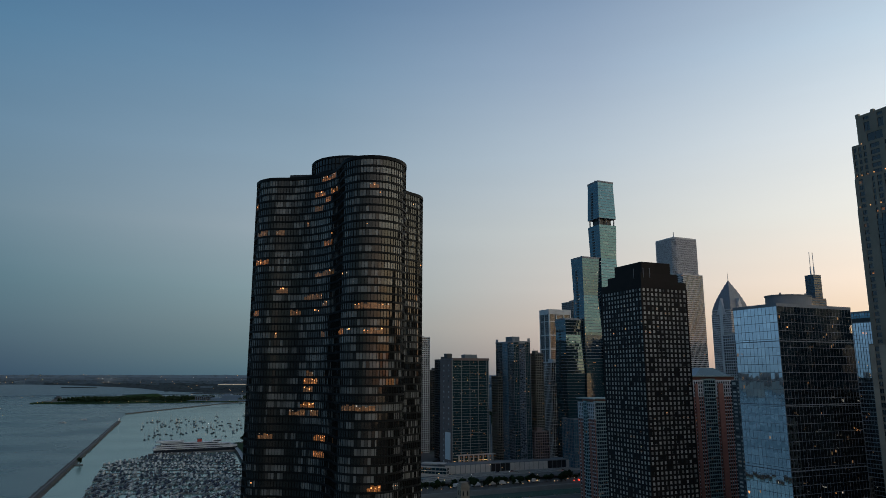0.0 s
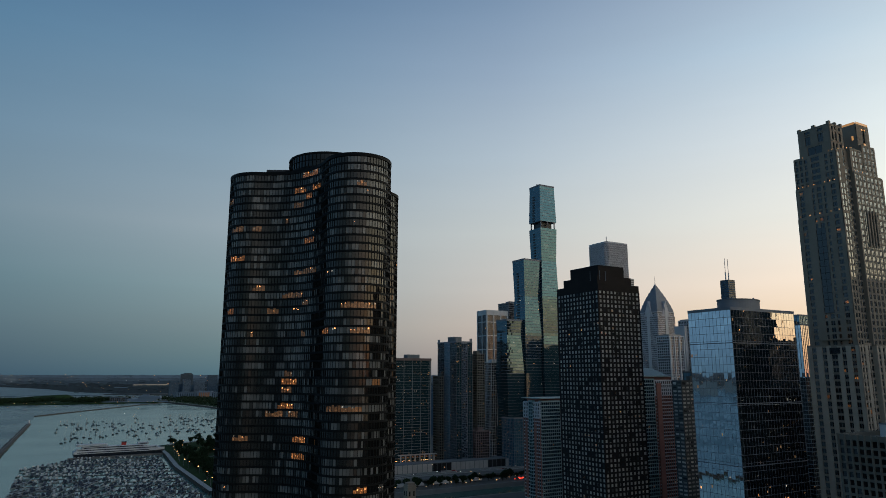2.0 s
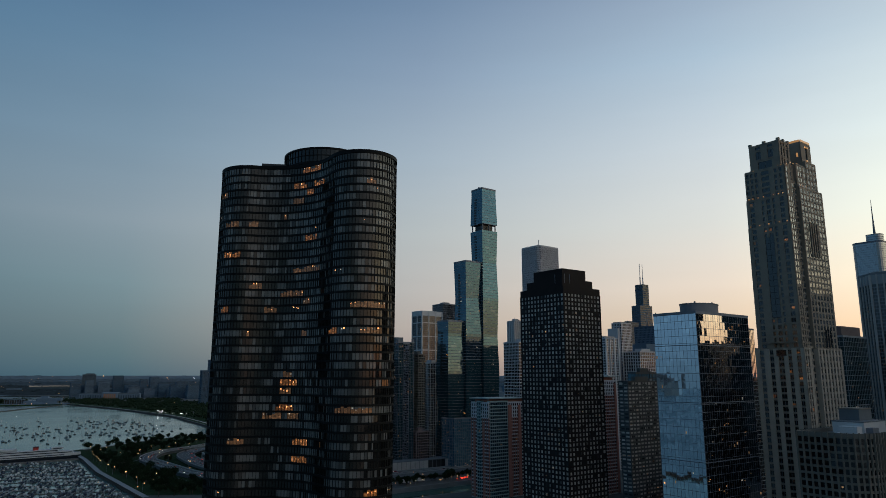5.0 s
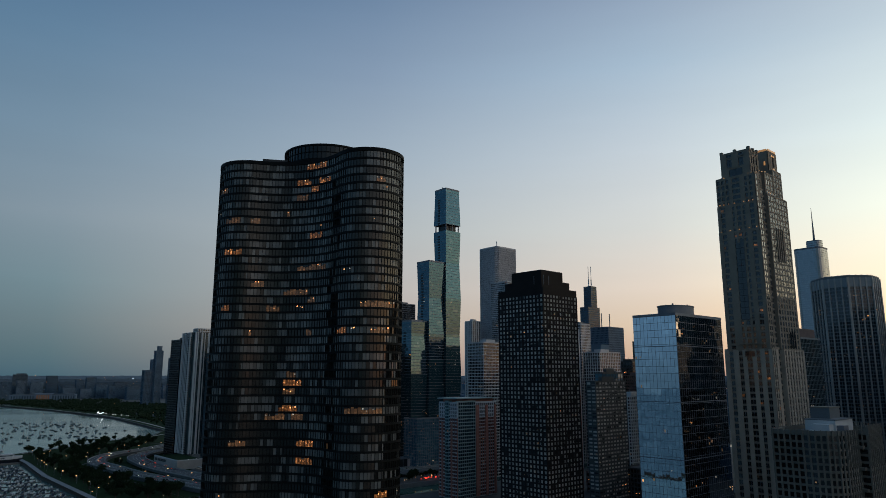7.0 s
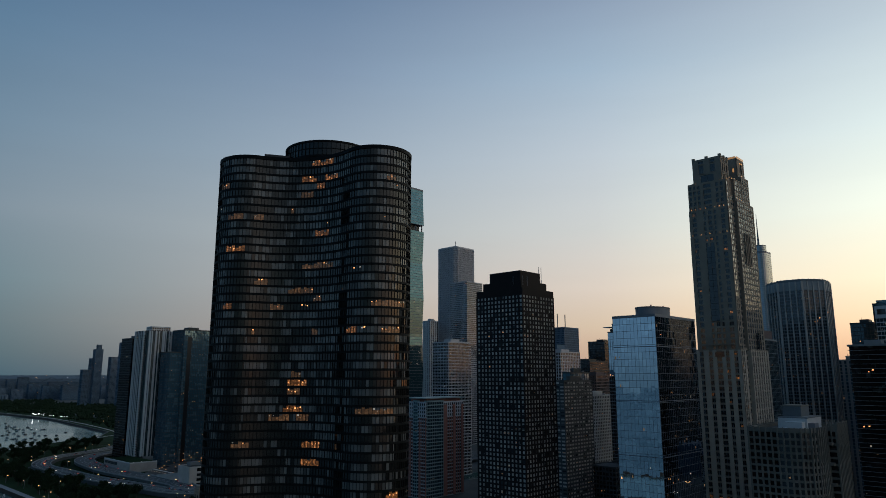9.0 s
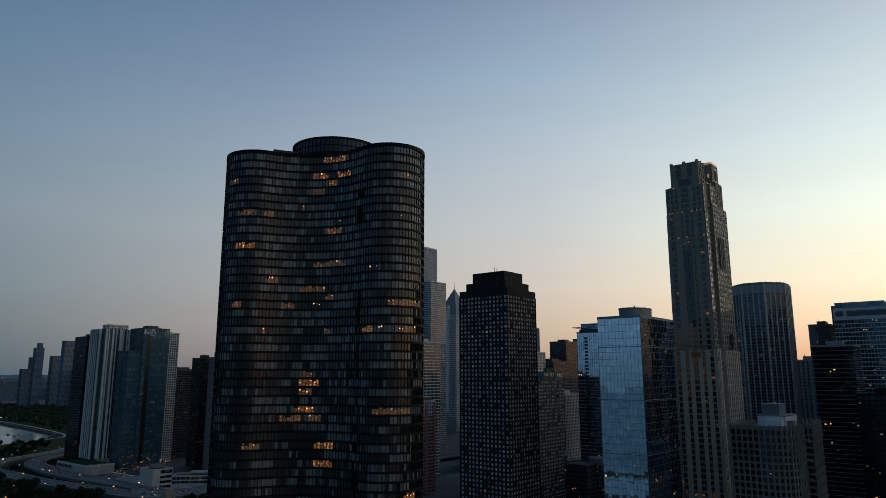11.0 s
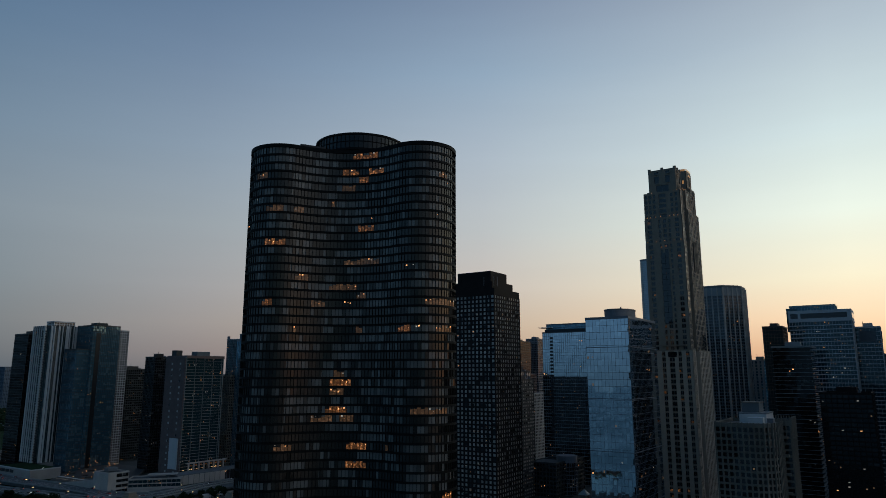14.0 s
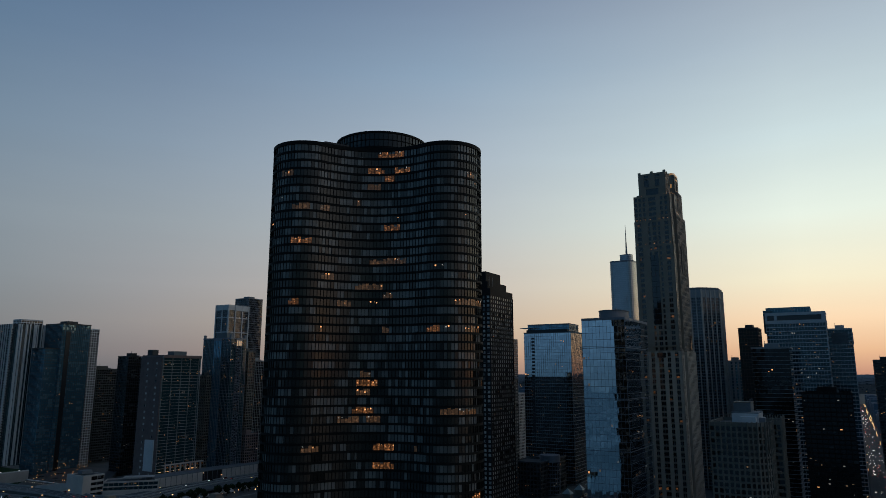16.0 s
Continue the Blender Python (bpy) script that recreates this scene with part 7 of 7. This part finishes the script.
LAMP = street_lamp_template()
lamp_spots = []
for line, step, off, z in ((LSD, 9, 11.2, 8), (STREET, 2, 12, 4.1), (UNDER, 4, 7, 4.1)):
    for i in range(0, len(line) - 1, step):
        t = (line[i + 1] - line[i]).normalized()
        for s in (-1, 1):
            p = line[i] + Vector((-t.y, t.x)) * off * s
            lamp_spots.append((p.x, p.y, z if line is not LSD else 8.2 - 1.2 * i / len(line), math.degrees(math.atan2(-t.x * s, t.y * s)) + 180))
for k in range(20):
    y = 700 + k * 22
    lamp_spots.append((float(np.interp(y, [697, 885, 1010, 1130], [-176, -250, -291, -330])) + rt.uniform(0, 40), y, 4.1, rt.uniform(0, 360)))
for k, (x, y, z, a) in enumerate(lamp_spots):
    if k == 0:
        LAMP.matrix_basis = pose(x, y, z, 0, 0, a)
    else:
        copy_thing(LAMP, pose(x, y, z, 0, 0, a))


def park_lights():
    g, w = Geo(), Geo()
    for _ in range(80):
        y = rt.uniform(1560, 2950)
        x = float(np.interp(y, [1528, 2017, 2480, 3010], [-140, -300, -530, -850])) + rt.uniform(10, 420)
        g.box((x, y), (1, 0), 0.9, 0.9, 9, 9.9)
    for _ in range(40):
        p = Vector((-386, 2196)).lerp(Vector((-287, 2051)), rt.random())
        w.box((p.x + rt.uniform(-8, 8), p.y), (1, 0), 0.6, 0.6, 6, 6.6)
    for k in range(3):
        w.box((-392 + k * 16, 2190 - k * 24), (1, 0), 1.8, 1.8, 9, 11)
    for _ in range(46):  # along the peninsula's shore
        x = rt.uniform(-1600, -860)
        e = rt.choice((0.35, 0.5, 0.5, 0.9))
        g.box((x, float(np.interp(x, [-1600, -1335, -1058, -854], [2680, 2728, 2846, 2948])) + rt.uniform(0, 14)), (1, 0), e, e, 6, 6 + e)
    tagged(part("park_lights", g, L_STREET, None), "amber lights among the far park trees", "lights", "", "stuff")
    tagged(part("festival_lights", w, L_WHITE, None), "white lights at the far shore", "lights", "", "stuff")


park_lights()


def car_template(mat, label):
    root = thing("car", 0, 0, 0, label, "car", "cars on the roads")
    g = Geo()
    sec = [(-2.2, -0.85), (2.2, -0.85), (2.2, 0.85), (-2.2, 0.85)]
    g.prism([Vector(p) for p in sec], 0.3, 0.85, [Vector((x * 0.97, y * 0.96)) for x, y in sec])
    body = part("body", g, mat, root)
    g = Geo()
    g.prism([Vector((-1.7, -0.8)), Vector((1.0, -0.8)), Vector((1.0, 0.8)), Vector((-1.7, 0.8))], 0.85, 1.42, [Vector((-1.3, -0.65)), Vector((0.4, -0.65)), Vector((0.4, 0.65)), Vector((-1.3, 0.65))])
    part("cabin", g, CARGLASS, root)
    for x in (-1.35, 1.35):
        for y in (-0.8, 0.8):
            g = Geo()
            k = 8
            i = 0
            g.v = [(x + math.cos(2 * math.pi * j / k) * 0.32, y + e, 0.32 + math.sin(2 * math.pi * j / k) * 0.32) for e in (-0.11, 0.11) for j in range(k)]
            g.f = [(j, (j + 1) % k, k + (j + 1) % k, k + j) for j in range(k)] + [tuple(reversed(range(k))), tuple(range(k, 2 * k))]
            part("wheel", g, TYRE, root)
    for y in (-0.6, 0.6):
        g = Geo()
        g.box((2.2, y), (1, 0), 0.1, 0.34, 0.55, 0.75)
        part("headlight", g, L_HEAD, body)
        g = Geo()
        g.box((-2.2, y), (1, 0), 0.1, 0.34, 0.6, 0.8)
        part("tail_light", g, L_TAIL, body)
    return root


def traffic():
    rnd = random.Random(31)
    names = ("silver", "black", "grey", "red", "dark blue")
    cars = [car_template(m, f"{c} car on the road with lights on") for c, m in zip(names, CARS)]
    free = set(range(len(cars)))

    def put(line, z, offs, i, back):
        t = (line[i + 1] - line[i]).normalized()
        p = line[i].lerp(line[i + 1], rnd.random()) + Vector((-t.y, t.x)) * offs
        k = rnd.randrange(len(cars))
        m = pose(p.x, p.y, z, 0, 0, math.degrees(math.atan2(t.y, t.x)) + (180 if back else 0))
        if k in free:
            cars[k].matrix_basis = m
            free.discard(k)
        else:
            copy_thing(cars[k], m)
    for _ in range(44):
        i = rnd.randrange(8, 155)
        o = rnd.choice((-7.5, -3, 3, 7.5))
        put(LSD, 8.28 - 1.2 * i / len(LSD), o, i, o > 0)
    for _ in range(26):
        i = rnd.randrange(8, len(RAMP) - 1)
        o = rnd.choice((-9, -6, -2, 2, 6, 9))
        put(RAMP, 8.66 - 0.6 * i / len(RAMP), o, i, o > 3)
    for _ in range(22):
        i = rnd.randrange(6, 28)
        o = rnd.choice((-7, -2, 2, 7))
        put(STREET, 4.16, o, i, o > 0)


traffic()


def street_glow():
    """Crowded small lights of traffic, signals and shop fronts down the long street."""
    rnd = random.Random(41)
    for name, mat, n, lab in (("headlights_far", L_HEAD, 90, "white headlights of far traffic"), ("tail_lights_far", L_TAIL, 60, "red tail lights of far traffic"), ("shop_lights", L_STREET, 90, "amber shop and street lights along the street")):
        g = Geo()
        for _ in range(n):
            s = rnd.random() ** 1.3
            c = along((600, 372), 60 + s * 1900, rnd.uniform(-9, 9) if mat is not L_STREET else rnd.choice((-13, 13)) + rnd.uniform(-2, 2))
            k = 0.4 + 0.9 * s
            g.box(c, WEST, k, k, 4.7 if mat is not L_STREET else rnd.uniform(6, 11), 4.7 + k * 0.6 if mat is not L_STREET else 11.4)
        tagged(part(name, g, mat, None), lab, "lights", "", "stuff")


street_glow()


def quay_lights():
    """Small lamps along the river walk, under the road deck and at the curved tower's foot."""
    rnd = random.Random(23)
    walk_lamps, posts, red = Geo(), Geo(), Geo()
    for k in range(26):
        c = along((-108, 609), 8 + k * 11 + rnd.uniform(-3, 3), rnd.uniform(0.5, 16))
        walk_lamps.box(c, WEST, 0.5, 0.5, 7.2, 7.6 + rnd.uniform(0, 0.3))
        posts.box(c, WEST, 0.12, 0.12, 4.0, 7.2)
    for k in range(24):
        c = along((8, 776), rnd.uniform(0, 50), rnd.uniform(-3, -1))
        walk_lamps.box(c, WEST, 0.5, 0.4, 18.0, 18.0 + rnd.uniform(0.3, 0.7))
    for k in range(9):
        red.box(along((140, 728), rnd.uniform(-10, 30), rnd.uniform(-3, 3)), WEST, 1.4, 0.5, 5.2, 6.2)
    tagged(part("quay_lamps", walk_lamps, L_STREET, None), "small amber lamps along the river walk", "lights", "", "stuff")
    tagged(part("quay_lamp_posts", posts, STEEL, None), "slim grey lamp posts along the river walk", "lamp posts", "", "stuff")
    tagged(part("red_signs", red, L_TAIL, None), "small red lit signs beside the quay", "lights", "", "stuff")


quay_lights()


def quay_trucks():
    for k in range(6):
        c = along((-20, 688), 30 + k * 16 + (k % 3) * 4, -15)
        root = thing("box_truck", c.x, c.y, 4.2, "white box truck parked on the quay", "truck", "trucks on the quay")
        piece("cargo_box", WHITE, root, c, WEST, 7, 2.5, 5.2, 8.2)
        piece("cab", WHITE, root, along(c, 4.6), WEST, 1.9, 2.3, 4.8, 7.0)
        piece("windscreen", CARGLASS, root, along(c, 5.56), WEST, 0.1, 2.0, 5.9, 6.8)
        for a in (-2.6, 4.2):
            for b in (-1.1, 1.1):
                piece("wheel", TYRE, root, along(c, a, b), WEST, 0.9, 0.3, 4.2, 5.1)


quay_trucks()


def bridge_house(x, y):
    root = thing("bridge_house", x, y, 0, "square pale stone bridge tower beside the river", "bridge house")
    piece("shaft", STONE, root, (x, y), WEST, 8, 8, 0, 18)
    piece("cornice", STONE, root, (x, y), WEST, 9.2, 9.2, 15.5, 16.4)
    piece("cap", STONE, root, (x, y), WEST, 6.5, 6.5, 18, 20)
    for k in (-2, 2):
        piece("window", G_DARK, root, along((x, y), k, -4.0), WEST, 1.2, 0.2, 9, 13)
        piece("window", G_DARK, root, along((x, y), -4.0, k), SOUTH, 1.2, 0.2, 9, 13)


bridge_house(18, 617)
bridge_house(-52, 655)
